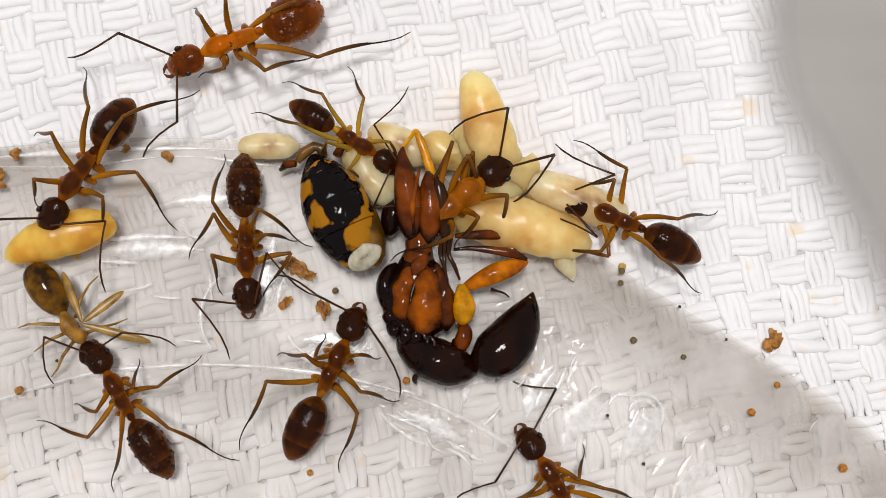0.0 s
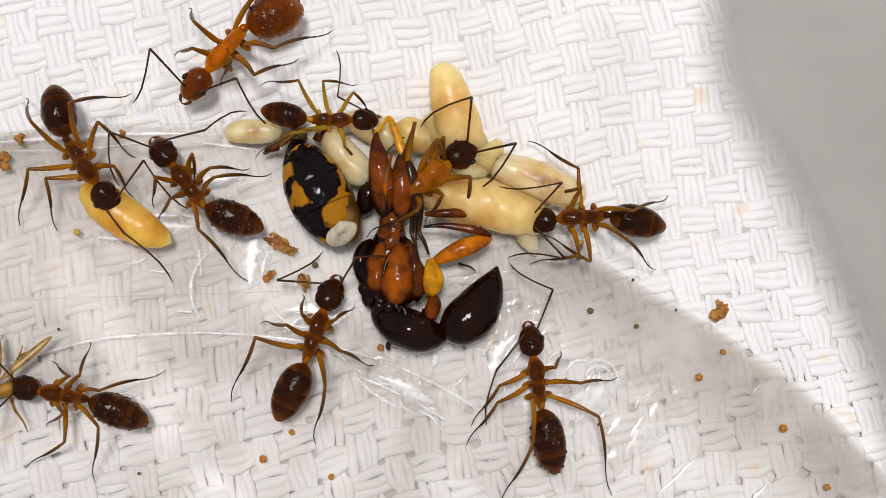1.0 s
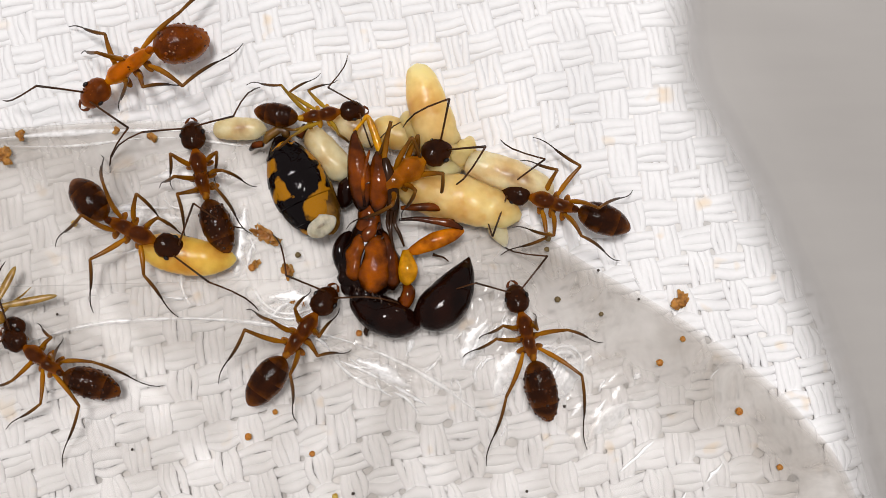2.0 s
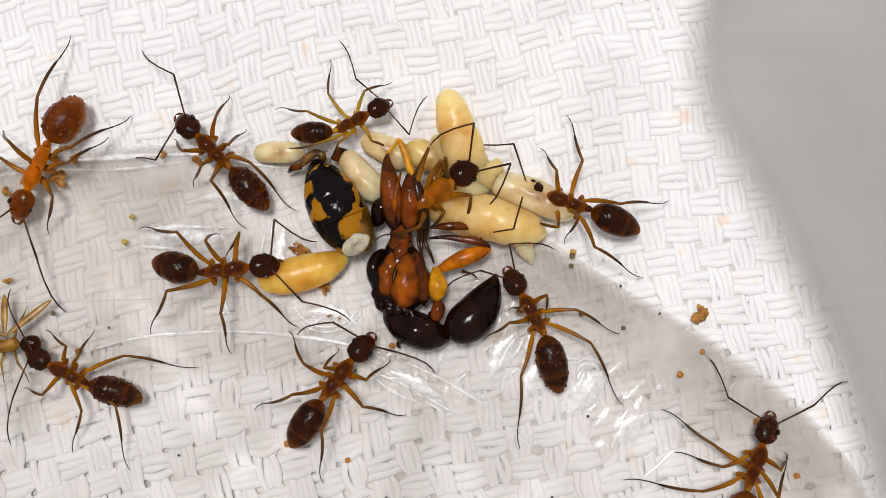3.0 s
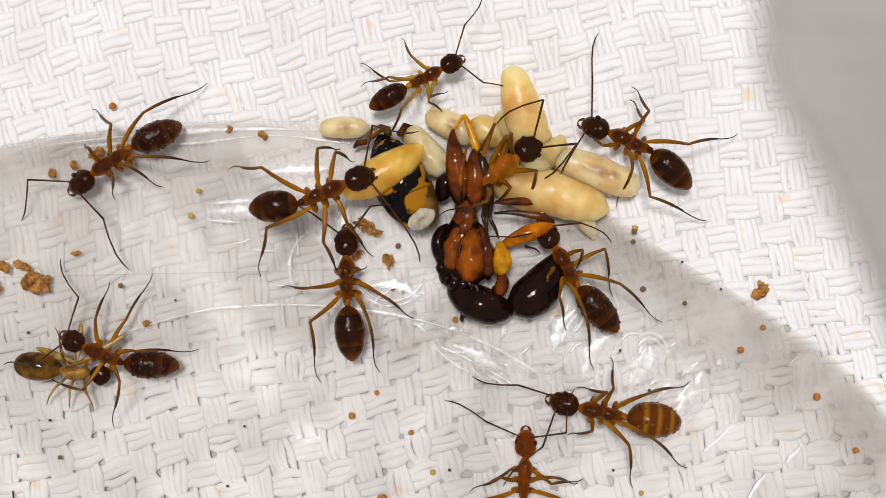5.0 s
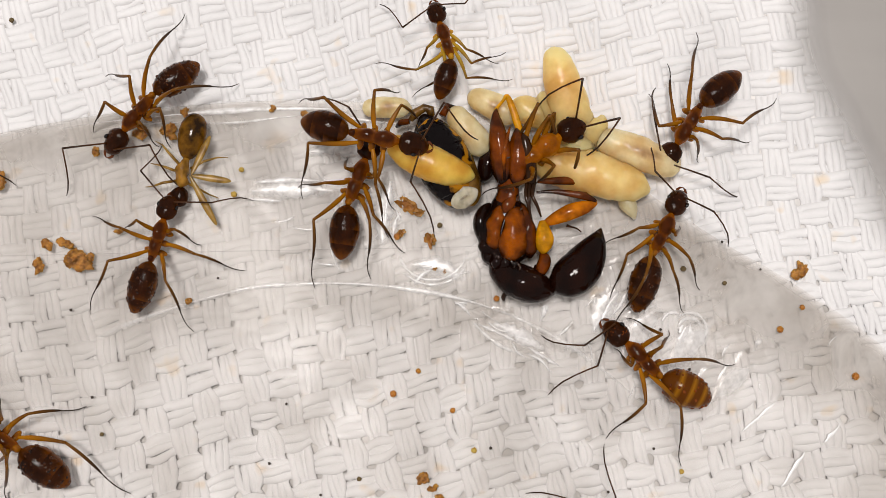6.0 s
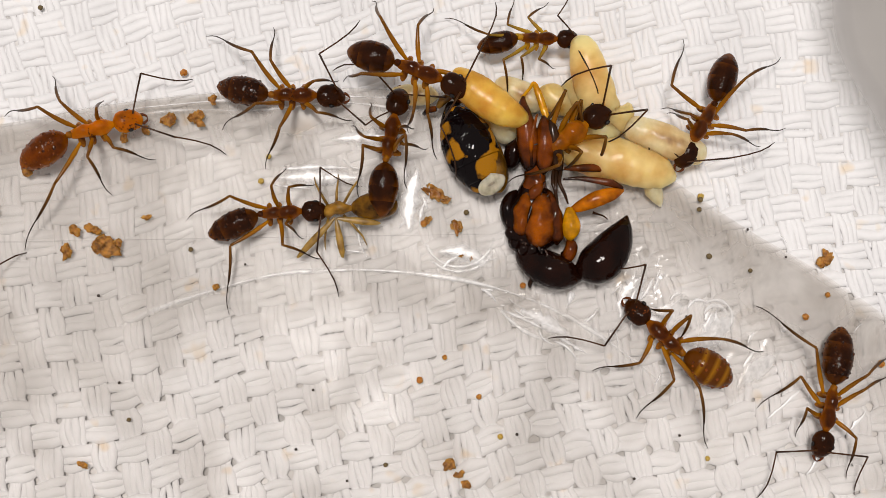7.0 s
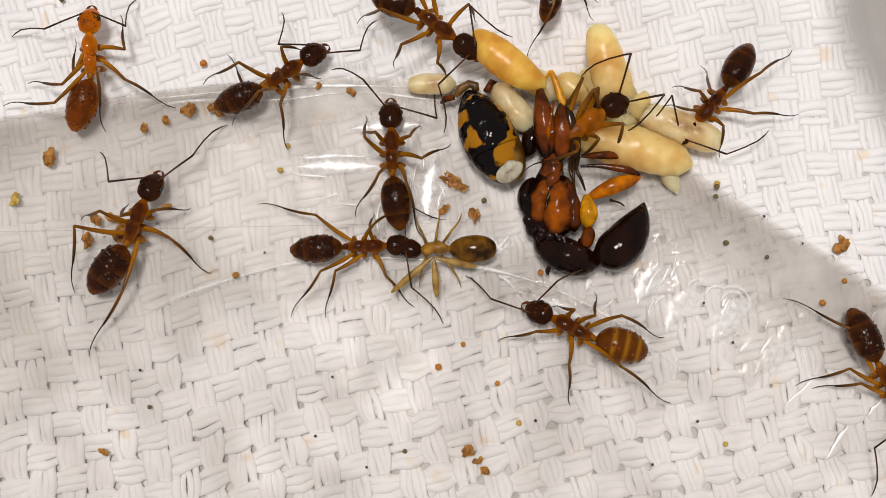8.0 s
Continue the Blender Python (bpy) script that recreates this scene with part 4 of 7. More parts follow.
    for x0, y0, x1, y1, high, many in ((-2.0, .85, -1.2, .62, 1.28, 16), (-1.45, .75, -.55, .15, 1.33, 14), (-1.75, 2.35, -1.0, 2.5, 1.3, 14), (-1.55, 3.0, -1.0, 3.1, 1.3, 9),
                                       (-.62, .75, -.35, 1.05, 1.16, 7), (-1.5, 4.3, -1.35, 3.3, 1.62, 8), (1.45, 1.35, 1.66, 1.75, .95, 8), (-2.1, 1.9, -2.15, 1.0, 1.05, 10)):
        for _ in range(many // 2):
            u = rng.random()
            size = rng.uniform(.012, .036)
            lump = bmesh.ops.create_icosphere(bm, subdivisions=2, radius=1.0)["verts"]
            spin = rng.uniform(0, 180)
            at = pose((x0 + (x1 - x0) * u + rng.gauss(0, .05) - base[0]) * MM, (y0 + (y1 - y0) * u + rng.gauss(0, .05) - base[1]) * MM, (high - base[2] - .05) * MM, 0, 0, spin)
            for v in lump:
                v.co = at @ (Vector((v.co.x * 2.6, v.co.y, v.co.z * .7)) * (size * MM))
    part("wet_beads", bm, WET, root, "glossy wet beads added along the seams for glints", kind="stuff")
    b("coxa", [(-.25, .95, .9, .06, .08), (-.25, 1.12, 1.05, .25, .25), (-.22, 1.4, 1.12, .31, .3), (-.26, 1.72, 1.1, .22, .22), (-.28, 1.98, 1.05, .12, .12)], HONEY, "honey-yellow hip joint")
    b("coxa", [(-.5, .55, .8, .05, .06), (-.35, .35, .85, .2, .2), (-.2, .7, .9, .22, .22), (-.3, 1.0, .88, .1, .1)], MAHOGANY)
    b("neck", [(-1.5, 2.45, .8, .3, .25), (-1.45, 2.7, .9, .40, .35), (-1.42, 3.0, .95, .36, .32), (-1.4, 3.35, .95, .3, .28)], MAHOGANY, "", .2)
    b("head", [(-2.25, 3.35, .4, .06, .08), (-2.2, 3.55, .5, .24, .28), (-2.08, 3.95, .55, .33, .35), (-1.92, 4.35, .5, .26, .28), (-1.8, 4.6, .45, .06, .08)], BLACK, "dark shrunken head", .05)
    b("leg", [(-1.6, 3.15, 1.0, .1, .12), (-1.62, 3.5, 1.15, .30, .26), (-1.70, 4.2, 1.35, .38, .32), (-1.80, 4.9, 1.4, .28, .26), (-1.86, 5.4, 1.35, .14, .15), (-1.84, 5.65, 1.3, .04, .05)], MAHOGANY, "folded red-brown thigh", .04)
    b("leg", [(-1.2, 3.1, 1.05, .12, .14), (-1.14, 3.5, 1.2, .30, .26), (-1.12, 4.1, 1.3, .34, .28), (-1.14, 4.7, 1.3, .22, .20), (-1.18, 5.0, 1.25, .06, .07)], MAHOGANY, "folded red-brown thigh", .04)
    b("leg", [(-.62, 2.9, .9, .07, .09), (-.68, 3.4, 1.1, .20, .18), (-.78, 4.0, 1.3, .24, .2), (-.9, 4.6, 1.4, .16, .16), (-.95, 4.85, 1.38, .05, .06)], DEEP, "dark folded leg")
    b("shin", [(-1.88, 5.6, 1.3, .06, .06), (-1.62, 5.95, 1.2, .05, .06), (-1.48, 6.1, 1.15, .08, .07), (-1.3, 5.7, 1.1, .12, .09), (-1.1, 5.1, 1.1, .12, .09), (-1.02, 4.85, 1.1, .05, .05)], HONEY, "yellow-brown shin")
    b("shin", [(-1.55, 3.3, 1.3, .05, .05), (-1.6, 4.0, 1.6, .07, .06), (-1.5, 4.6, 1.62, .06, .05), (-1.4, 5.0, 1.55, .03, .03)], CHESTNUT)
    for x0, x1, y1 in ((-.82, -.68, 2.05), (-.6, -.34, 2.1), (-.72, -.78, 2.35)):
        b("shin", [(x0, 3.2, 1.15, .06, .06), (x0 - .03, 2.8, 1.25, .06, .06), (.5 * (x0 + x1), 2.45, 1.25, .055, .055), (x1, y1, 1.2, .03, .03)], DEEP)
    b("leg", [(-.2, 1.92, 1.05, .1, .1), (.1, 2.05, 1.1, .2, .18), (.6, 2.28, 1.15, .27, .22), (1.1, 2.45, 1.15, .22, .18), (1.42, 2.58, 1.1, .1, .1), (1.5, 2.62, 1.1, .03, .03)], GLOW, "glowing orange thigh", .04)
    b("shin", [(1.46, 2.64, 1.15, .06, .06), (1.1, 2.8, 1.2, .12, .09), (.5, 2.9, 1.2, .11, .09), (0, 2.95, 1.18, .07, .06), (-.5, 2.92, 1.15, .04, .04)], MAHOGANY, "red-brown shin")
    b("leg", [(-.45, 3.3, 1.0, .06, .06), (0, 3.32, 1.02, .12, .11), (.6, 3.34, 1.0, .14, .12), (1.05, 3.32, .95, .12, .1), (1.24, 3.22, .9, .06, .06)], MAHOGANY, "red-brown thigh")
    b("shin", [(1.24, 3.24, .9, .06, .06), (1.15, 3.0, .85, .11, .09), (.9, 2.95, .85, .07, .06), (.6, 2.98, .85, .03, .03)], MAHOGANY)
    b("antenna", [(.55, 1.9, .5, .06, .06), (.7, 1.86, .5, .035, .035), (.9, 1.8, .5, .03, .03), (1.05, 1.68, .5, .02, .02)], DEEP, "thin curled feeler")
    b("shin", [(-1.45, -.35, .5, .08, .08), (-1.52, -.5, .4, .08, .08), (-1.5, -.6, .3, .05, .05)], DEEP)


# ---------------------------------------------------------------- the spotted insect abdomen
def spotted():
    """Jet black shell, ochre where its own marks say so."""
    m = material("spotted_shell", (0.004, 0.003, 0.005), 0.06, bump=0.75, size=0.8, spec=0.18, grit=2, depth=0.12)
    nt, bsdf = m.node_tree, m.node_tree.nodes["Principled BSDF"]
    mark, where, rough_edge, total, ramp = (nt.nodes.new(k) for k in ("ShaderNodeAttribute", "ShaderNodeTexCoord", "ShaderNodeTexNoise", "ShaderNodeMath", "ShaderNodeValToRGB"))
    mark.attribute_name = "mark"
    rough_edge.inputs["Scale"].default_value, rough_edge.inputs["Detail"].default_value = 1900, 6
    nt.links.new(where.outputs["Object"], rough_edge.inputs["Vector"])
    total.operation, total.inputs[1].default_value = "MULTIPLY_ADD", 0.8
    nt.links.new(rough_edge.outputs["Fac"], total.inputs[0])
    nt.links.new(mark.outputs["Fac"], total.inputs[2])
    ramp.color_ramp.elements[0].position, ramp.color_ramp.elements[1].position = 0.84, 1.12
    ramp.color_ramp.elements[0].color, ramp.color_ramp.elements[1].color = (0.0035, 0.0017, 0.0021, 1), (0.36, 0.150, 0.006, 1)
    nt.links.new(total.outputs[0], ramp.inputs["Fac"])
    nt.links.new(ramp.outputs["Color"], bsdf.inputs["Base Color"])
    return m


SPOTTED = spotted()
# ochre patches on the abdomen: along, across, half length, half width
PATCHES = [(-.85, -.55, .28, .18), (.0, -.58, .36, .22), (-.25, .85, .6, .12), (.55, .72, .40, .26), (.82, .30, .34, .42), (1.3, -.1, .16, .5), (-1.42, .1, .03, .6), (-.9, .75, .3, .16)]


OCHRE = material("ochre_membrane", (0.13, 0.055, 0.004), 0.25, spread=0.5, size=0.5, soft=0.2, bump=0.4, second=(0.30, 0.14, 0.012))
GREY = material("grey_core", (0.36, 0.29, 0.20), 0.5, spread=0.4, size=0.3)
CUT = material("pale_cut", (0.50, 0.435, 0.32), 0.2, spread=0.25, size=0.25, soft=0.4, bump=0.6)


def insect_abdomen():
    turn, centre = math.degrees(math.atan2(-3.2, 1.45)), (-3.55, 3.92)
    root = tagged(new("insect_abdomen"), "severed glossy black insect abdomen with ochre spots", "insect")
    root.matrix_world = pose(centre[0] * MM, centre[1] * MM, 0.14 * MM, 0, 0, turn)
    # overlapping rings, the front one fattest
    edges = [-1.75, -1.15, -0.35, 0.45, 1.1, 1.6]
    def wide(x):
        u = (x + 1.80) / 3.55
        return 0.89 * (max(0.0, 1 - (2 * u ** 1.03 - 1) ** 2)) ** 0.76
    for a, c in zip(edges, edges[1:]):
        rings = []
        for k in range(6):
            x = a + (c - a) * k / 5
            r = wide(x) * (1.0 + 0.025 * k / 5) + 0.02
            rings.append((x, 0, 0.78 - 0.06 * abs(x), r, r * 0.80))
        rings.append((c + .005, 0, 0.78 - 0.06 * abs(c), wide(c) * .97, wide(c) * .77))
        fine = []
        for r0, r1 in zip(rings, rings[1:]):
            fine += [tuple(p + (q - p) * k / 3 for p, q in zip(r0, r1)) for k in range(3)]
        shell = part("shell_ring", loft(fine + [rings[-1]], 44), SPOTTED, root, "black ring with ochre patches")
        marks = shell.data.attributes.new("mark", "FLOAT", "POINT")
        for v in shell.data.vertices:
            p = v.co / MM
            p = p + 0.22 * noise.noise_vector(p * 2.1) + 0.12 * noise.noise_vector(p * 5.5)
            marks.data[v.index].value = max(math.exp(-0.69 * (((p.x - cx) / rx) ** 2 + ((p.y - cy) / ry) ** 2)) for cx, cy, rx, ry in PATCHES)
    part("membrane", egg(-1.3, 1.72, 1.25, 1.2, y=0.34, z=0.66, blunt=0.55, wobble=.15), OCHRE, root, "amber side membrane")
    bm = egg(-.50, .50, 0.66, 0.13, z=0, rings=11, wobble=.35)
    cut = part("cut_end", bm, CUT, root, "pale oval cut end")
    cut.matrix_local = pose(1.40 * MM, 0.14 * MM, 1.12 * MM) @ pose(0, 0, 0, 0, 26, 0) @ pose(0, 0, 0, 0, 0, 100)
    part("core", egg(-.16, .12, .11, .05, y=.05, z=.055, rings=9, sides=12, wobble=.9), GREY, cut, "grey wet core")
    bm = tube([(-1.6, .25, .7), (-1.8, .3, .75), (-1.95, .15, .7), (-1.9, -.2, .7), (-1.75, -.45, .65)], [.12, .16, .14, .16, .08], 8)
    part("frayed_front", bm, OCHRE, root, "frayed brown front")
    part("leg_stump", tube([(-1.5, .6, .5), (-1.75, .9, .4), (-1.6, 1.15, .25)], [.13, .12, .06], 8), MAHOGANY, root)
    part("leg_stump", tube([(-1.75, -.5, .6), (-1.85, -.75, .45), (-1.8, -.95, .3)], [.1, .12, .06], 8), MAHOGANY, root)


# ---------------------------------------------------------------- larvae and cocoons
def skin(name, colour, second, size):
    """Soft translucent skin, dark where something shows through from inside."""
    m = material(name, colour, 0.30, size=size, soft=1.0, reach=1.9, bump=0.08, spec=0.32, second=second, grit=5, depth=0.03)
    nt, bsdf = m.node_tree, m.node_tree.nodes["Principled BSDF"]
    bsdf.inputs["Subsurface Radius"].default_value = (1.0, 0.88, 0.75)
    core, mix = nt.nodes.new("ShaderNodeAttribute"), nt.nodes.new("ShaderNodeMix")
    core.attribute_name, mix.data_type = "core", "RGBA"
    nt.links.new(core.outputs["Fac"], mix.inputs[0])
    nt.links.new(bsdf.inputs["Base Color"].links[0].from_socket, mix.inputs[6])
    mix.inputs[7].default_value = (0.27, 0.15, 0.06, 1)
    nt.links.new(mix.outputs[2], bsdf.inputs["Base Color"])
    return m


CREAM = skin("cream_skin", (0.84, 0.475, 0.135), (0.92, 0.62, 0.26), 1.1)
YOLK = skin("yolk_skin", (0.76, 0.345, 0.034), (0.88, 0.50, 0.095), 0.9)
PALE = skin("pale_cocoon", (0.83, 0.56, 0.26), (0.91, 0.70, 0.41), 0.8)


def larva(name, label, rings, mat, category="larva", specks=(), wrinkles=9):
    """A soft ringed grub along rings (x, y, z, half width, half height). specks: dark cores that show through (x, y, half length, half width)."""
    base = (rings[len(rings) // 2][0], rings[len(rings) // 2][1], 0.12)
    pts = spline([r[:3] for r in rings], 12)
    radii = spline([(r[3], r[4], 0) for r in rings], 12)
    n = len(pts)
    out = []
    for i, (p, q) in enumerate(zip(pts, radii)):
        dent = 1 - 0.022 * (0.5 + 0.5 * math.cos(2 * math.pi * wrinkles * i / n)) ** 3
        out.append((p.x - base[0], p.y - base[1], p.z - base[2], max(q.x * dent, .015), max(q.y * dent, .015)))
    root = tagged(new(name), label, category, "brood heap")
    root.location = Vector(base) * MM
    hide = part("skin", loft(out, 28, wobble=.06, seed=len(label)), mat, root)
    way = Vector(rings[-1][:2]) - Vector(rings[0][:2])
    way.normalize()
    core = hide.data.attributes.new("core", "FLOAT", "POINT")
    for v in hide.data.vertices:
        dark = 0.0
        for x, y, half, wide in specks:
            d = Vector((v.co.x / MM + base[0] - x, v.co.y / MM + base[1] - y))
            along_it, across = d.dot(way) / half, d.cross(way) / wide
            dark = max(dark, math.exp(-(along_it ** 2 + across ** 2) ** 1.5) * (0.8 + 0.5 * noise.noise(Vector((d.x * 9, d.y * 9, x)))))
        core.data[v.index].value = min(1.0, dark) if v.co.z > 0.2 * MM else 0.0
    return root


def brood():
    larva("larva", "upright cream-yellow grub with a blunt narrow tip", [(.01, 7.79, 1.0, .1, .1), (.06, 7.62, 1.0, .36, .3), (.2, 7.2, 1.0, .52, .45), (.4, 6.5, .92, .63, .52), (.63, 5.67, .8, .71, .5), (.85, 4.95, .62, .68, .48), (.95, 4.4, .6, .5, .42), (.98, 4.1, .6, .1, .1)], CREAM, wrinkles=7)
    larva("larva", "cream-yellow grub pressed against another", [(-.35, 6.35, .5, .1, .1), (-.15, 6.1, .55, .5, .4), (.5, 5.4, .6, .62, .5), (1.2, 5.05, .6, .6, .5), (1.62, 5.3, .6, .35, .35), (1.75, 5.6, .6, .08, .08)], CREAM)
    larva("larva", "plump cream-yellow grub lying flat", [(-.65, 4.35, .5, .1, .1), (-.4, 4.2, .52, .5, .38), (.4, 3.9, .6, .74, .5), (1.3, 3.65, .70, .76, .58), (2.2, 3.4, .68, .68, .55), (2.9, 3.2, .6, .5, .45), (3.3, 3.08, .55, .12, .12)], CREAM)
    larva("larva", "small pointed pale grub", [(2.35, 3.0, .4, .08, .08), (2.55, 2.75, .4, .3, .28), (2.75, 2.4, .35, .2, .2), (2.85, 2.15, .3, .04, .04)], PALE, wrinkles=4)
    larva("cocoon", "pale oval cocoon with a grey core", [(1.55, 4.85, .55, .1, .1), (1.75, 4.78, .6, .4, .4), (2.5, 4.5, .65, .56, .5), (3.4, 4.15, .65, .54, .5), (4.1, 3.9, .6, .4, .38), (4.32, 3.82, .58, .08, .08)], PALE, "cocoon",
          [(2.95, 4.32, .50, .16), (3.4, 4.2, .28, .14)])
    larva("larva", "short pale grub in the heap", [(-3.35, 5.75, .5, .1, .1), (-3.2, 5.6, .55, .36, .36), (-2.8, 5.1, .6, .45, .42), (-2.35, 4.55, .6, .45, .42), (-2.05, 4.2, .5, .1, .1)], PALE, wrinkles=6)
    larva("cocoon", "small pale cocoon with a brown speck", [(-6.3, 5.8, .4, .08, .08), (-6.15, 5.8, .42, .28, .26), (-5.6, 5.83, .45, .36, .3), (-4.95, 5.82, .45, .32, .3), (-4.65, 5.8, .42, .06, .06)], PALE, "cocoon", [(-5.4, 5.80, .24, .2)])
    larva("cocoon", "pale cocoon with a brown speck", [(-2.75, 6.3, .4, .08, .08), (-2.55, 6.2, .45, .34, .32), (-1.9, 5.9, .5, .45, .4), (-1.3, 5.6, .5, .4, .36), (-1.05, 5.45, .45, .06, .06)], PALE, "cocoon", [(-1.85, 5.85, .24, .2)])
    larva("larva", "half-hidden cream grub in the heap", [(-1.35, 5.9, .4, .08, .08), (-1.1, 5.85, .45, .42, .4), (-.5, 5.65, .5, .5, .42), (-.1, 5.35, .45, .3, .3), (.05, 5.2, .4, .05, .05)], CREAM, wrinkles=5)


# ---------------------------------------------------------------- crumbs
CRUMB = material("brown_crumb", (0.22, 0.082, 0.010), 0.35, size=0.2, bump=0.6, soft=0.3, spec=0.4, second=(0.52, 0.235, 0.042))
RUSTY = material("rusty_crumb", (0.40, 0.125, 0.012), 0.4, size=0.2, bump=0.6, soft=0.4, spec=0.4, second=(0.58, 0.24, 0.04))
SOOT = material("dark_crumb", (0.055, 0.040, 0.030), 0.6, spread=0.3, size=0.3, bump=0.6)
OLIVE = material("olive_crumb", (0.16, 0.11, 0.04), 0.6, spread=0.3, size=0.3, bump=0.6)
GOLD = material("yellow_crumb", (0.50, 0.30, 0.04), 0.5, size=0.25, bump=0.4, soft=0.25, spec=0.3, second=(0.68, 0.48, 0.14))
CRUMB_LOOK = {"brown": (CRUMB, "irregular brown crumb on the cloth"), "rust": (RUSTY, "small rust-orange crumb on the cloth"), "soot": (SOOT, "tiny black speck of dirt"), "olive": (OLIVE, "small dull olive-brown crumb"), "gold": (GOLD, "small yellow crumb on the cloth")}


def crumb(x, y, size, look_name, bits=4, seed=0):
    """One grain: a pushed-out lump, or a cluster of small lumps stuck together."""
    rng = random.Random(seed * 13 + 5)
    bm = bmesh.new()
    off = Vector((rng.uniform(0, 50), seed, 0))
    spots = [(0.0, 0.0, 0.62 if bits < 4 else 0.42)]
    for _ in range(bits if bits > 3 else 0):
        px, py, r = rng.choice(spots)
        a = rng.uniform(0, 6.28)
        spots.append((px + math.cos(a) * r * 0.95, py + math.sin(a) * r * 0.95, rng.uniform(0.20, 0.40)))
    wide = size * (0.62 if bits > 3 else 0.60)
    bmesh.ops.create_icosphere(bm, subdivisions=4 if bits > 3 else 3, radius=1.0)
    balls = [(Vector((px, py, r * rng.uniform(-.1, .3))), r) for px, py, r in spots]
    for v in bm.verts:
        u = v.co.normalized()
        far = 0.12
        for c, r in balls:
            d = r * r - c.length_squared + u.dot(c) ** 2
            if d > 0:
                far = max(far, u.dot(c) + math.sqrt(d))
        far *= 1 + 0.22 * noise.noise(u * 2.5 + off) + 0.24 * noise.noise(u * 6 + off) + 0.12 * noise.noise(u * 13 + off)
        v.co = Vector((u.x * far, u.y * far, max(u.z * far, -0.16) * 0.8 + 0.13)) * (wide * MM)
    mat, label = CRUMB_LOOK[look_name]
    ob = part("crumb", bm, mat)
    lift = 0.18 if inside_lid(x, y) else 0.02
    ob.matrix_world = pose(x * MM, y * MM, (float(sag(x, y)) + lift) * MM, 0, 0, rng.uniform(0, 360))
    tagged(ob, label, "crumb", "crumbs")


def inside_lid(x, y):
    hit, pts = False, LID_EDGE
    for (x1, y1), (x2, y2) in zip(pts, pts[1:] + pts[:1]):
        if (y1 > y) != (y2 > y) and x < (x2 - x1) * (y - y1) / (y2 - y1) + x1:
            hit = not hit
    return hit


def crumbs():
    places = [
        ("brown", 12, .92, [(-15.98, .58)]),
        ("brown", 9, .60, [(-17.12, .45), (-16.9, 1.16), (-18.53, 3.07), (-12.88, 5.05), (-13.85, 4.92)]),
        ("brown", 11, .52, [(8.43, .41), (-4.1, -6.45), (-16.15, 1.12), (-15.35, .72)]),
        ("brown", 6, .36, [(-12.34, 5.61), (-14.55, 4.5), (-9.33, 5.8), (-8.31, 5.62), (-16.33, -6.7), (-3.75, -6.86), (-3.56, -7.14), (-15.26, 4.19), (-12.0, -.73), (-14.38, 1.57)]),
        ("rust", 3, .30, [(10.19, -3.0), (-5.16, -3.76), (11.45, -4.74), (-13.4, 6.6), (-5.1, 1.5)]),
        ("rust", 1, .26, [(8.43, -.73), (7.7, -1.47), (-1.74, -.55), (-3.17, -4.28), (-4.33, -2.99)]),
        ("olive", 2, .22, [(4.20, 2.42), (4.16, 2.09), (5.86, .05), (-3.67, 1.9), (-12.9, .5), (2.63, 2.6), (4.48, .51), (-18.4, 8.8)]),
        ("gold", 6, .48, [(-19.63, 1.8)]),
        ("gold", 3, .26, [(4.42, -6.2), (-10.63, 2.87), (-2.45, -5.58), (-10.39, 2.81 + .9), (4.24, 2.44 + .1)]),
        ("soot", 1, .12, [(3.5, -5.46), (-11.08, .03), (-15.97, -1.09), (-9.23, -6.1), (5.78, 1.43), (7.05, .52), (4.67, -2.83), (3.71, -1.52), (-8.7, -4.13), (-15.16, -3.98), (2.0, -6.9), (-7.5, -7.1), (-1.9, -5.5)]),
        ("olive", 1, .20, [(-6.24, -6.56), (-14.8, -5.2)]),
    ]
    n = 0
    for look_name, bits, size, spots in places:
        for x, y in spots:
            n += 1
            crumb(x, y, size * (0.85 + 0.3 * ((n * 37) % 10) / 10), look_name, bits, n)


SHED = material("shed_skin", (0.24, 0.075, 0.008), 0.25, size=0.3, bump=0.4, soft=0.3, spec=0.4, second=(0.46, 0.19, 0.035))


def shed_skin(x, y, turn, seed, size=1.0):
    """A crumpled flat scrap of shed skin with torn, lobed edges."""
    bm = bmesh.new()
    bmesh.ops.create_icosphere(bm, subdivisions=4, radius=1.0)
    off = Vector((seed * 7.3, seed, 0))
    for v in bm.verts:
        u = v.co.normalized()
        r = 0.55 + 0.55 * noise.noise(u * 1.6 + off) + 0.22 * noise.noise(u * 3.4 + off) + 0.05 * noise.noise(u * 8 + off)
        v.co = Vector((u.x * 1.25, u.y * 0.8, max(u.z, -0.4) * 0.35 + 0.14)) * (max(r, 0.15) * 0.5 * size * MM)
    ob = part("shed_skin", bm, SHED)
    ob.matrix_world = pose(x * MM, y * MM, (lid_height(x, y) + .02) * MM, 0, 0, turn)
    tagged(ob, "crumpled scrap of translucent rust-brown insect skin", "debris", "scraps of skin")


def skin_shreds():
    for k, (x, y, turn, size) in enumerate(((-4.75, 2.55, -30, .85), (-4.0, 1.4, -70, .6), (-4.97, 1.6, 60, .42), (-3.83, .42, 10, .24), (-3.48, .38, 80, .24), (-4.35, 2.3, 20, .4))):
        shed_skin(x, y, turn, k + 1, size)


# ---------------------------------------------------------------- scuffs and wrinkles in the plastic


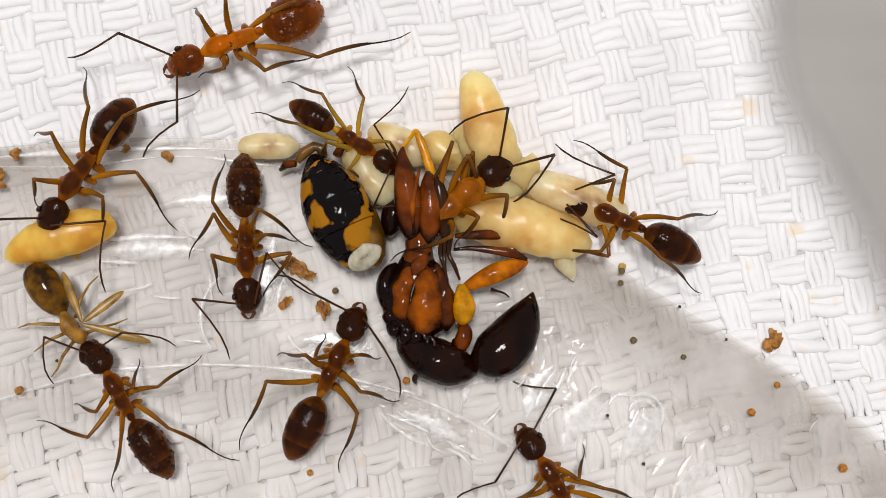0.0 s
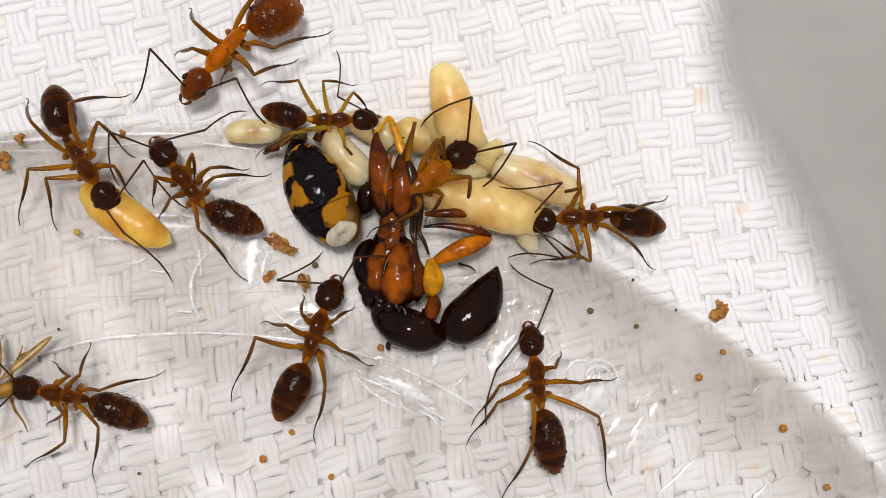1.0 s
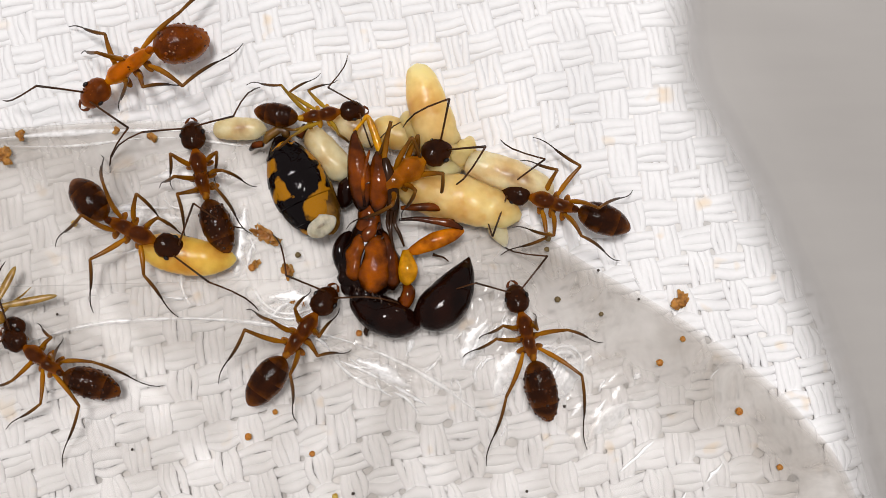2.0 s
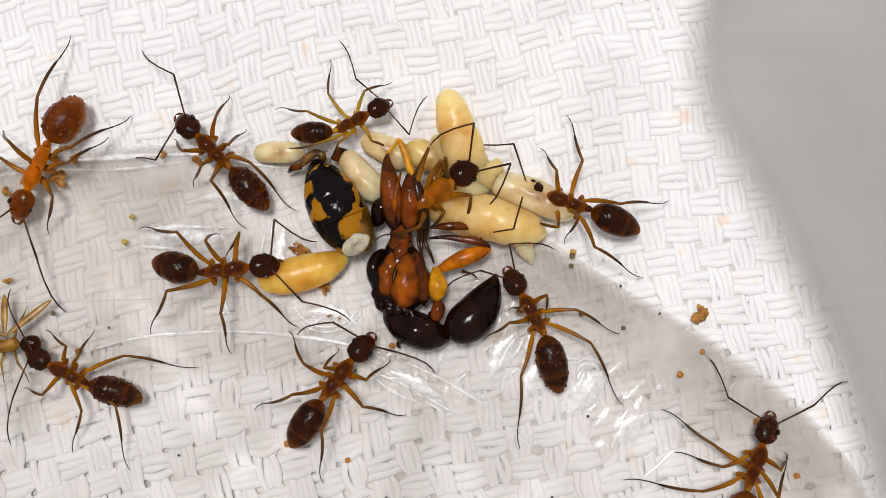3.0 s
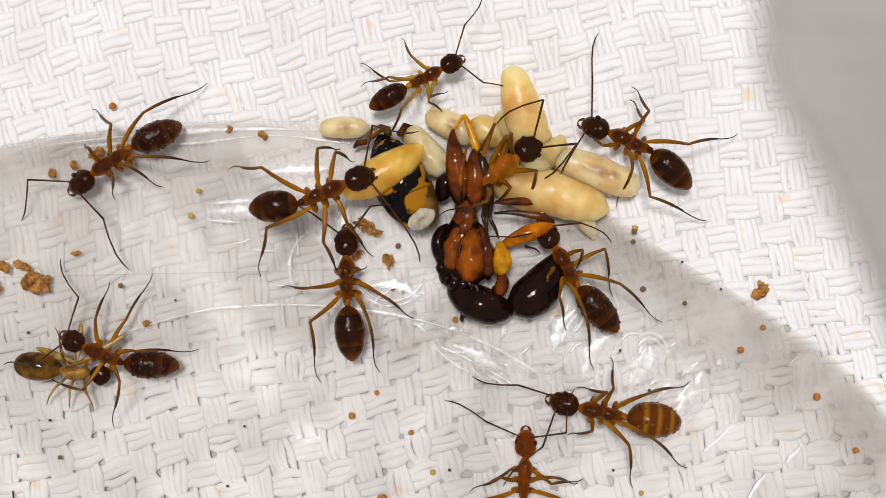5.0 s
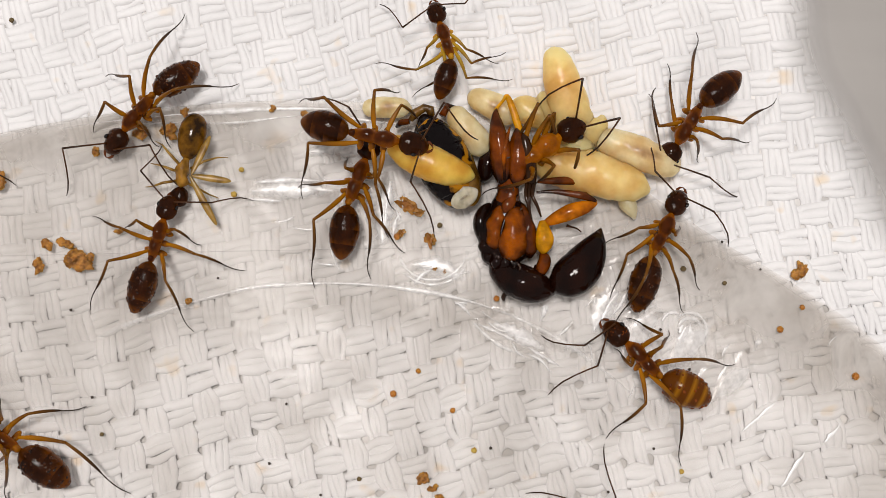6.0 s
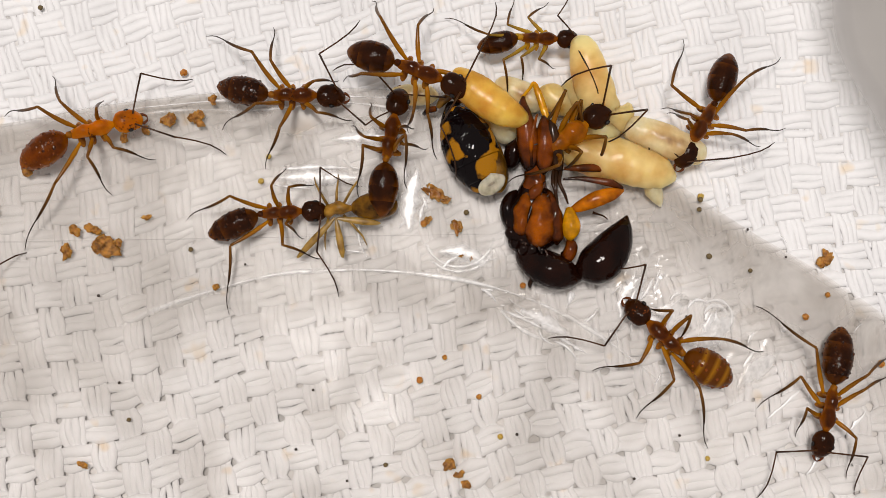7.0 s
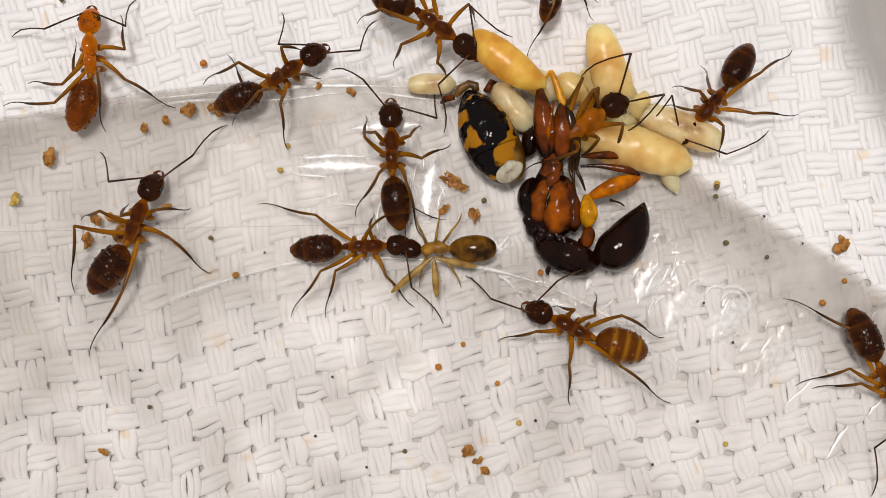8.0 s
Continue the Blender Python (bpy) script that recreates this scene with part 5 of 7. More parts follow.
def scuffs():
    rng = random.Random(4)
    for x, y, length, turn in ((6.95, -4.4, 1.45, 40), (8.1, -6.1, 1.4, 56), (5.8, -2.9, .7, 57), (5.0, -3.0, .3, 50), (4.4, -1.5, .3, 60), (9.4, -4.9, .8, 48)):
        pts = [(length * (k / 8 - .5), rng.uniform(-.025, .025), .01) for k in range(9)]
        rings = [(*p, (.022 + .05 * math.sin(math.pi * k / 8)) * rng.uniform(.6, 1.2), .02) for k, p in enumerate(pts)]
        # the scuff's glint is in its white colour
        ob = part("scuff", loft(rings, 7, wobble=.3, seed=x), SCUFF)
        ob.matrix_world = pose(x * MM, y * MM, (lid_height(x, y) + 0.02) * MM, 0, 0, turn)
        tagged(ob, "short scuff ridge in the plastic, its glint painted white", "scuff", "scuffs in the plastic")


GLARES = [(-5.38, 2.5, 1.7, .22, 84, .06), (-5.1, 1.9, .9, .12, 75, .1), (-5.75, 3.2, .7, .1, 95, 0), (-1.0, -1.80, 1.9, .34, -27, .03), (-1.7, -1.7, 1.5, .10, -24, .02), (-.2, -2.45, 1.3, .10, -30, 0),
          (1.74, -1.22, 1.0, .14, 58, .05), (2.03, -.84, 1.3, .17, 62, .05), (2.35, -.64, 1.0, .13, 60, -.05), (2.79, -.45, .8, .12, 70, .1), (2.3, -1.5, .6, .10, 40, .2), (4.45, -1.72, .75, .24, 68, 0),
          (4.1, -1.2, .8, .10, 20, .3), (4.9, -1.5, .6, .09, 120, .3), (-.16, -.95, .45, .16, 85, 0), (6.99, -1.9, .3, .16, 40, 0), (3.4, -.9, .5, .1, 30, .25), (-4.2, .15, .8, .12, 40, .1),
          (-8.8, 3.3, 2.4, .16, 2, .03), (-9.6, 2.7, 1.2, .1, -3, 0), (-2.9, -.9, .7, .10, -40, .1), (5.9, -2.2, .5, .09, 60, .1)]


# wide faint sheens painted as whitish strips: place, length, width, heading, bow
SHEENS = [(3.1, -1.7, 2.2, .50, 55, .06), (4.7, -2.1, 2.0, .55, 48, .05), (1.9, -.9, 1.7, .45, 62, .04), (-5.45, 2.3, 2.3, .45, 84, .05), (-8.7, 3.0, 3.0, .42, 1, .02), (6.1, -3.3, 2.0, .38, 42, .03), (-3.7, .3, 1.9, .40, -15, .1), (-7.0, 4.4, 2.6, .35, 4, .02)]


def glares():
    """White strokes of lamp glare, painted as low strips: place, length, width, heading, bow."""
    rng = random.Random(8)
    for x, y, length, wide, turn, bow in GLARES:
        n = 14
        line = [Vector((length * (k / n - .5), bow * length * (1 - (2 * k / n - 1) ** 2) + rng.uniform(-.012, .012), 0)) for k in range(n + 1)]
        ob = swelling("glare_stroke", line, [wide * .8 * rng.uniform(.6, 1.2) * math.sin(math.pi * (k + .5) / (n + 1)) ** .6 for k in range(n + 1)], GLARE)
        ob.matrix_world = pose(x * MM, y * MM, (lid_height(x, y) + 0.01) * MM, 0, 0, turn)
        tagged(ob, "white stroke of glare painted on the clear plastic", "plastic dent", "dents in the plastic")
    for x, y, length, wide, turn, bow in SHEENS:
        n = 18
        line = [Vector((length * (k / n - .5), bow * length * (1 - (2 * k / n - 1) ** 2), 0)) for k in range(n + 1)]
        ob = swelling("sheen_stroke", line, [wide * rng.uniform(.7, 1.1) * math.sin(math.pi * (k + .5) / (n + 1)) ** .7 for k in range(n + 1)], FAINT)
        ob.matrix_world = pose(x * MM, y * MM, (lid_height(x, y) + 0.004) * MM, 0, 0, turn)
        tagged(ob, "wide faint sheen painted on the clear plastic", "plastic swelling", "swellings of the plastic")


def wrinkle(x, y, wide, deep, turn, seed, height=0.35):
    """A crumpled shiny patch of the plastic."""
    bm = bmesh.new()
    bmesh.ops.create_grid(bm, x_segments=34, y_segments=22, size=0.5)
    off = Vector((seed * 3.7, seed * 1.3, 0))
    for v in bm.verts:
        px, py = v.co.x * wide, v.co.y * deep
        fade = max(0.0, 1 - (2 * v.co.x) ** 2) * max(0.0, 1 - (2 * v.co.y) ** 2)
        ridge = abs(noise.noise(Vector((px * 0.9, py * 2.2, 0)) + off)) * 0.8 + abs(noise.noise(Vector((px * 2.4, py * 4.0, 5)) + off)) * 0.4
        v.co = Vector((px, py, 0.03 + height * ridge * fade)) * MM
    # only the raised folds stand out; the flat between them is the disc itself
    flat = [f for f in bm.faces if max(v.co.z for v in f.verts) < (0.03 + 0.16 * height) * MM]
    bmesh.ops.delete(bm, geom=flat, context="FACES")
    ob = part("plastic_wrinkle", bm, GLINT)
    ob.matrix_world = pose(x * MM, y * MM, (lid_height(x, y)) * MM, 0, 0, turn)
    tagged(ob, "crumpled shiny wrinkles in the clear plastic", "plastic wrinkle", "wrinkles in the plastic")


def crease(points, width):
    """One low crease in the plastic, its glint painted as a white strip."""
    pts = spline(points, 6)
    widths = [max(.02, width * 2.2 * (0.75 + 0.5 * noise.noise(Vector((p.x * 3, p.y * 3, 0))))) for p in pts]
    ob = swelling("plastic_crease", [Vector((p.x - pts[0].x, p.y - pts[0].y, .01)) for p in pts], widths, CREASE_GLINT)
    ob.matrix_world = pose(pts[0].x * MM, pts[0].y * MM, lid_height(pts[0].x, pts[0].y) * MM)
    tagged(ob, "thin crease in the clear plastic, its glint painted white", "plastic crease", "creases in the plastic")


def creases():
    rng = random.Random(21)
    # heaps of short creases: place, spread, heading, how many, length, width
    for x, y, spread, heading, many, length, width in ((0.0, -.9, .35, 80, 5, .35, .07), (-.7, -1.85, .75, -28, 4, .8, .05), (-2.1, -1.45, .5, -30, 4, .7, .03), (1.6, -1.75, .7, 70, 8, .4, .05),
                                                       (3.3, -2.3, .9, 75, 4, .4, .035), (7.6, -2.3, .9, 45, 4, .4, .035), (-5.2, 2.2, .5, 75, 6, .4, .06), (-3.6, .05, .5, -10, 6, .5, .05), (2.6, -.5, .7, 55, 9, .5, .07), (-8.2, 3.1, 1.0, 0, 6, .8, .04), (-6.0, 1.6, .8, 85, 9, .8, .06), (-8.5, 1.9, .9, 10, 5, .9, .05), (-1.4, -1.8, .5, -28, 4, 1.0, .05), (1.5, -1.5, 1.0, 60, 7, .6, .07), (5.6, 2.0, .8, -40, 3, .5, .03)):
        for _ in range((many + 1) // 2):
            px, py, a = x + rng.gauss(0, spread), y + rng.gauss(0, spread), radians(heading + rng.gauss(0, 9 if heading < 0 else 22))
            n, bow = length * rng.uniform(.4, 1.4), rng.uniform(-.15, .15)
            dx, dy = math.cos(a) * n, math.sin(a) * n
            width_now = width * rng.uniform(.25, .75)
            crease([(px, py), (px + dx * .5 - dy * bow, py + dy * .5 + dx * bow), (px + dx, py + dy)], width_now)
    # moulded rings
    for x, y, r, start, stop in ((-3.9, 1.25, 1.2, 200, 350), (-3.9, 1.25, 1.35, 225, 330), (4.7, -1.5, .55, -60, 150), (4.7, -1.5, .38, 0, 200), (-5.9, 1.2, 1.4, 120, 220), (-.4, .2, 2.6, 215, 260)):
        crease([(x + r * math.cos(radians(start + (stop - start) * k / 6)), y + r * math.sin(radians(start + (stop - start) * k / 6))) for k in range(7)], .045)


def wrinkles():
    wrinkle(-1.2, -1.6, 4.2, 1.5, -24, 1)
    wrinkle(2.6, -.3, 3.2, 3.4, 60, 2)
    wrinkle(5.6, -2.6, 4.0, 3.0, 40, 5, 0.13)
    wrinkle(1.2, 1.4, 2.6, 1.6, 30, 6)


dead_ant()
insect_abdomen()
brood()
crumbs()
skin_shreds()
scuffs()
glares()
wrinkles()
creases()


# ---------------------------------------------------------------- what the ants carry
WING = material("straw_wing", (0.19, 0.098, 0.016), 0.3, size=0.4, soft=0.25, spec=0.3, second=(0.36, 0.21, 0.05))
STRAW = material("straw_body", (0.22, 0.10, 0.009), 0.22, size=0.3, soft=0.3, bump=0.4, spec=0.3, second=(0.40, 0.20, 0.024))
UMBER = material("umber_tail", (0.035, 0.014, 0.0015), 0.10, spread=0.45, size=0.5, soft=0.15, spec=0.22, second=(0.20, 0.085, 0.005))


def carried_insect():
    """A limp straw-coloured winged insect: chest, dark tail, blade-like wings, dangling legs."""
    root = tagged(new("dead_winged_insect"), "limp straw-yellow insect with brown tail and stub wings", "dead insect")
    part("chest", egg(-.55, .5, .5, .48, z=.55, wobble=.7), STRAW, root, "straw-yellow chest")
    part("tail", egg(-2.05, -.45, .95, .8, z=.5, blunt=.45), UMBER, root, "brown rounded tail")
    part("head", egg(.45, 1.15, .66, .5, z=.4, wobble=.2), DARK, root)
    for y, turn, n in ((.25, 40, 1.9), (.3, 94, 1.35), (.3, 168, 1.5)):
        wing = part("wing", egg(0, n, .24, .08, rings=9, sides=10, blunt=.55, wobble=.1), WING, root, "folded straw-coloured wing blade")
        wing.matrix_local = pose(.05 * MM, y * MM, .72 * MM, 0, 6, turn)
    for s, x, bend in ((1, .3, .2), (1, -.2, -.5), (-1, .3, .3), (-1, 0, -.1), (-1, -.25, -.5)):
        pts = [(x, s * .2, .5), (x + bend * .6, s * .6, .65), (x + bend * 1.1, s * .95, .35), (x + bend * 1.3, s * 1.25, .14)]
        part("leg", tube(pts, [.05, .045, .03, .015], 6), WING, root)
    return root


def carried_grub():
    root = tagged(new("larva"), "yolk-yellow grub held in an ant's jaws", "larva", "brood heap")
    rings = [(-1.5, .1, .52, .06), (-1.35, .1, .53, .34), (-.7, .04, .55, .56), (0, 0, .55, .6), (.7, .02, .54, .52), (1.3, .1, .52, .3), (1.55, .14, .5, .05)]
    pts, radii = spline([(x, y, z) for x, y, z, r in rings], 8), spline([(r, r * .8, 0) for x, y, z, r in rings], 8)
    out = [(p.x, p.y, p.z, max(q.x, .02) * (1 - .03 * (i % 6 == 0)), max(q.y, .02) * (1 - .03 * (i % 6 == 0))) for i, (p, q) in enumerate(zip(pts, radii))]
    part("skin", loft(out, 18, wobble=.04), YOLK, root)
    return root


def glide(thing, rows, level=0.15):
    """Keys a carried thing along rows of (seconds, x, y, heading) or with a height as fifth value."""
    steps = [round(i * STEP, 2) for i in range(81)]
    path = []
    for t in steps:
        v = along_rows(rows, t)
        z = v[3] if len(v) > 3 else level
        path.append((t, pose(v[0] * MM, v[1] * MM, (z + float(sag(v[0], v[1]))) * MM, 0, 0, v[2])))
    walk(thing, path)


def motions():
    drive(ant("large rust-orange ant with a droplet-beaded gaster", "rust", 2.4, True, 1.18, seed=1, length=1.08), [
        (0, -5.56, 8.87, -159, 2), (0.5, -5.95, 8.69, -137, -19), (1, -5.62, 8.85, -130, -29), (1.2, -5.84, 8.74, -129, -34),
        (2.3, -9.21, 8.16, -147, -21), (2.5, -10.25, 8.18, -148, -18), (2.8, -12.29, 7.29, -128, -24), (3, -12.94, 6.14, -113, -11),
        (3.5, -14.32, 3.44, -106, -4), (4, -15.72, 0.18, -102, -3), (4.2, -16.2, -1.51, -103, -4), (4.5, -18.03, -3.53, -105, -4),
        (4.7, -19.26, -4.64, -109, -2), (5.3, -23.8, -9.5, -115, 0),
    ], {
        "FL": [(0, 1.21, 0.72, 1.92, 0.29), (0.5, 1.2, 0.63, 1.62, 0.03), (1, 1.05, 0.4, 1.76, 0.3), (2.5, 1.53, 0.81, 2.38, 0.41), (3, 1.32, 0.6, 2.87, 0.81), (3.5, 1.9, 0.96, 2.77, 1.15)],
        "FR": [(0, 1.23, -0.45, 1.43, -1.51), (0.5, 1.06, -0.62, 2.22, -1.32), (1, 1.44, -0.46, 1.76, -1.14), (2.5, 0.82, -0.54, 1.33, -2.69)],
        "ML": [(0, 0.35, 1.07, -0.95, 0.81), (0.5, 0.6, 1.06, -1.2, 1.58), (1, 0.9, 0.83, -0.69, 1.56), (2.5, 0.74, 1.09, 0.09, 0.99), (3, 0.24, 1.33, -0.54, 1.27), (3.5, -0.01, 0.97, -0.26, 2.54)],
        "MR": [(0, 0.6, -0.74, 0.56, -1.54), (0.5, 0.68, -0.46, 0.37, -1.87), (1, 0.86, -0.54, 0.4, -1.92), (2.5, 1.39, -0.22, 1.7, -0.84), (3, 0.54, -0.66, 0.25, -1.78), (3.5, 0.36, -0.57, 0.22, -1.58)],
        "HL": [(0, -1.16, 1.24, -4.37, 1.12), (0.5, -0.45, 1.21, -2.44, 1.59), (1, 0.27, 0.85, -1.91, 1.78), (2.5, -0.13, 1.4, -2.74, 0.9), (3, -0.06, 1.12, -1.6, 1.7), (3.5, -0.4, 0.58, -1.36, 1.13)],
        "HR": [(2.5, -0.85, -0.18, -3.08, -0.82), (3, -0.56, -0.49, -3.49, -1.01), (3.5, -1.01, -0.92, -3.51, -0.88)],
        "AL": [(0, 2.65, 1.45, 3.66, 1.75), (0.5, 1.98, 1.6, 2.8, 2.36), (1, 1.39, 0.79, 1.62, 1.36), (2.5, 2.47, 1.58, 3.46, 0.92), (3, 3.22, 1.16, 4.31, 2.58), (3.5, 1.75, 1.28, 2.72, 3.03)],
        "AR": [(0, 3.09, -0.94, 4.49, -1.31), (0.5, 2.02, -0.64, 2.88, -0.68), (1, 2.26, -1.07, 2.91, -0.84), (2.5, 2.99, -0.32, 3.85, -0.97)],
    })
    drive(ant("dark brown droplet-beaded ant roaming the open cloth", "brown", 2.3, True, 1.14, seed=13, length=1.25), [
        (4.7, -12.5, -11.5, 135, 0), (5.8, -17.19, -5.64, 152, -7), (6, -17.23, -5.71, 149, -4), (6.2, -18.64, -4.91, 143, 2),
        (6.5, -21.18, -3.52, 157, -7), (7, -22.76, -2.63, 47, 0), (7.5, -21.4, -1.9, 43, 4), (7.7, -18.28, -0.82, 42, 7),
        (8, -15.59, 0.08, 70, -17),
    ], {
        "FL": [(8, 0.9, 0.27, 1.63, 0.86)],
        "FR": [(6, 0.83, -0.67, 1.63, -0.83), (8, 1.46, -0.72, 1.83, -1.22)],
        "ML": [(6, 0.2, 0.14, 0.74, 1.18), (8, 0.77, 1.13, 0.38, 1.8)],
        "MR": [(6, 0.08, -1.64, -0.71, -1.92), (8, 0.76, -1.1, 0.07, -2.75)],
        "HL": [(6, -0.28, 0.24, -0.26, 1.58), (8, 0.09, 1.42, -1.98, 1.22)],
        "HR": [(6, -1.3, -1.09, -3.5, -0.42), (8, -1.53, -0.51, -4.06, 0.18)],
        "AL": [(8, 1.86, 0.83, 2.77, 1.59)],
        "AR": [(8, 3.52, -0.9, 4.9, -1.25)],
    })
    drive(ant("dark brown droplet-beaded ant dragging a dead winged insect", "dark", 2.0, True, 1.04, seed=2, length=1.33), [
        (0, -8.90, -1.55, 120, 3), (0.5, -9.19, -1.82, 139, -9), (1, -9.98, -1.99, 170, -13), (1.2, -10.16, -1.96, 170, -9),
        (2.3, -10.87, -1.73, 139, 21), (2.5, -11.15, -1.55, 157, 2), (2.8, -11.33, -1.64, 147, 12), (3, -11.47, -1.79, 155, 8),
        (3.5, -11.49, -1.91, 187, -11), (4, -11.06, -2.28, 253, -30), (4.2, -11.55, -2.59, 270, -24), (4.5, -11.94, -2.40, 249, -9),
        (4.7, -12.16, -2.57, 209, 20), (5.8, -13.36, 0.42, 66, 19), (6, -13.18, 0.50, 74, -2), (6.2, -12.45, 0.55, 53, -6),
        (6.5, -11.08, 1.62, 33, 6), (7, -10.63, 1.66, 5, 19), (7.5, -10.33, 1.17, -8, 9), (7.7, -9.51, 0.76, -10, 9),
        (8, -8.41, 0.20, 2, 2),
    ], {
        "FL": [(0, 0.78, 0.59, 1.43, 1.47), (1, 0.74, 0.42, 1.63, 1.28), (2.5, 1.34, 0.77, 1.76, 2.54), (3.5, 1.21, 1.11, 2.02, 0.89), (4, 1.64, 0.94, 2.36, 0.58), (4.5, 1.3, 1.19, 2.67, 1.21), (6, 1.4, 1.33, 0.97, 1.2), (7, 1.33, 1.18, 1.87, 0.97), (7.5, 1.96, 0.78, 2.8, 0.72), (8, 0.86, 1.47, 1.08, 0.81)],
        "FR": [(0, 0.79, -0.53, 1.57, -0.88), (0.5, 0.98, -0.77, 1.7, -1.04), (1, 0.8, -0.48, 2.07, -1.09), (3.5, 1.57, -1.28, 2.49, -0.98), (4, 0.96, -0.84, 1.51, -2.03), (4.5, 1.63, -0.74, 2.5, -0.82), (6, 1.53, -1.01, 1.2, -1.03), (6.5, 1.04, -0.7, 1.37, -1.17), (7, 1.09, -0.52, 1.48, -0.9), (7.5, 0.96, -0.6, 1.21, -0.99), (8, 1.72, -1.44, 2.72, -2.46)],
        "ML": [(0, 0.53, 0.73, 1.91, 2.91), (0.5, 1.19, 1.26, 2.38, 1.47), (1, 0.44, 1.45, 1.74, 2.44), (2.5, -0.45, 1.45, -0.06, 2.93), (3, -0.34, 1.01, -0.3, 2.52), (3.5, 0.3, 1.32, 1.14, 2.19), (4, 0.73, 1.42, 1.49, 1.04), (4.5, -0.1, 1.54, 1, 2.6), (6, 0.89, 1.63, 0.97, 2.64), (6.5, 0.03, 0.51, -1.14, 1.14), (7, 0.6, 1.44, 0.9, 1.36), (7.5, 0.36, 0.94, 0.18, 1.72), (8, 1.4, 0.89, 1.71, 1.21)],
        "MR": [(0, 0.29, -1.54, 0.64, -2.23), (0.5, -0.15, -1.57, -0.16, -2.64), (1, 0.17, -0.8, 0.46, -1.63), (2.5, 0.42, -1.49, 1.05, -0.65), (3, 0.48, -0.97, 0.81, -1.52), (3.5, 0.16, -0.52, 0.32, -1.79), (4, 0.59, -1.79, 1.67, -2.55), (4.5, 0.22, -1.59, 1.32, -1.63), (6, 0.72, -1.57, 0.64, -3.13), (6.5, 0.92, -1.28, 1.58, -3.12), (7, 0.96, -1.62, 2.04, -1.68), (7.5, 0.43, -1.29, 1.09, -2.83), (8, -0.44, -0.98, -0.76, -2.54)],
        "HL": [(0, -0.25, 0.32, -1.49, 1.77), (0.5, -0.29, 0.58, -1.07, 2.25), (1, -0.55, 0.64, -0.43, 2.6), (2.5, -1.65, 0.43, -2.18, 2.64), (3, -1.43, 0.22, -2.36, 2.21), (3.5, -0.98, 0.93, -0.88, 3.03), (4, -0.53, 1.2, 0.03, 2.93), (4.5, -1.17, 0.79, -1.12, 1.41), (6, -0.38, 1.22, -2.23, 1.78), (6.5, -0.49, 1.32, -1.56, 1.31), (7, -1.35, 0.81, -2.36, 0.21), (7.5, -1.36, 1.09, -2.68, 0.16), (8, -1.26, 1.42, -3.08, 1.75)],
        "HR": [(0, -0.66, -0.84, -2.53, -1.88), (0.5, -0.7, -0.4, -2.87, -1.26), (1, -0.51, -0.39, -1.96, -1.19), (2.5, -0.94, -1.49, -2.83, -1.44), (3, -1, -1.73, -3.03, -2), (3.5, -1.68, -0.99, -3.4, -0.27), (4, -0.41, -0.38, -1.29, -1), (4.5, -1.34, -0.95, -1.5, -0.6), (6, -0.08, -0.63, -2.3, -2.24), (6.5, -1.05, -0.99, -2.7, -3), (7, -0.87, -0.98, -1.47, -3.92), (7.5, -1, -0.8, -0.88, -3.69), (8, -1.09, -1.17, -1.85, -2.25)],
        "AL": [(0, 3.13, 0.8, 2.56, 1.38), (1, 2.44, 0.63, 2.53, 1.52), (3.5, 1.82, 1.55, 1.05, 3.83), (4.5, 2.45, 0.81, 3.55, 1.77), (6, 3.11, 1.7, 3.97, 1.7), (7, 2.3, 1.85, 3.71, 1.22)],
        "AR": [(0, 2.21, -0.85, 1.86, -1.4), (1, 2.6, -0.56, 3.12, -1.35), (2.5, 2.85, -0.78, 3.55, -1.12), (3.5, 3.18, -0.88, 3.85, -1.41), (4.5, 2.46, -1.9, 4.66, -2.02), (6, 2.84, -1.66, 3.45, -2.3), (7, 2.13, -1.69, 3, -3.25), (7.5, 1.77, -1.68, 2.2, -3.8), (8, 2.57, -1.65, 3.72, -2.97)],
    })
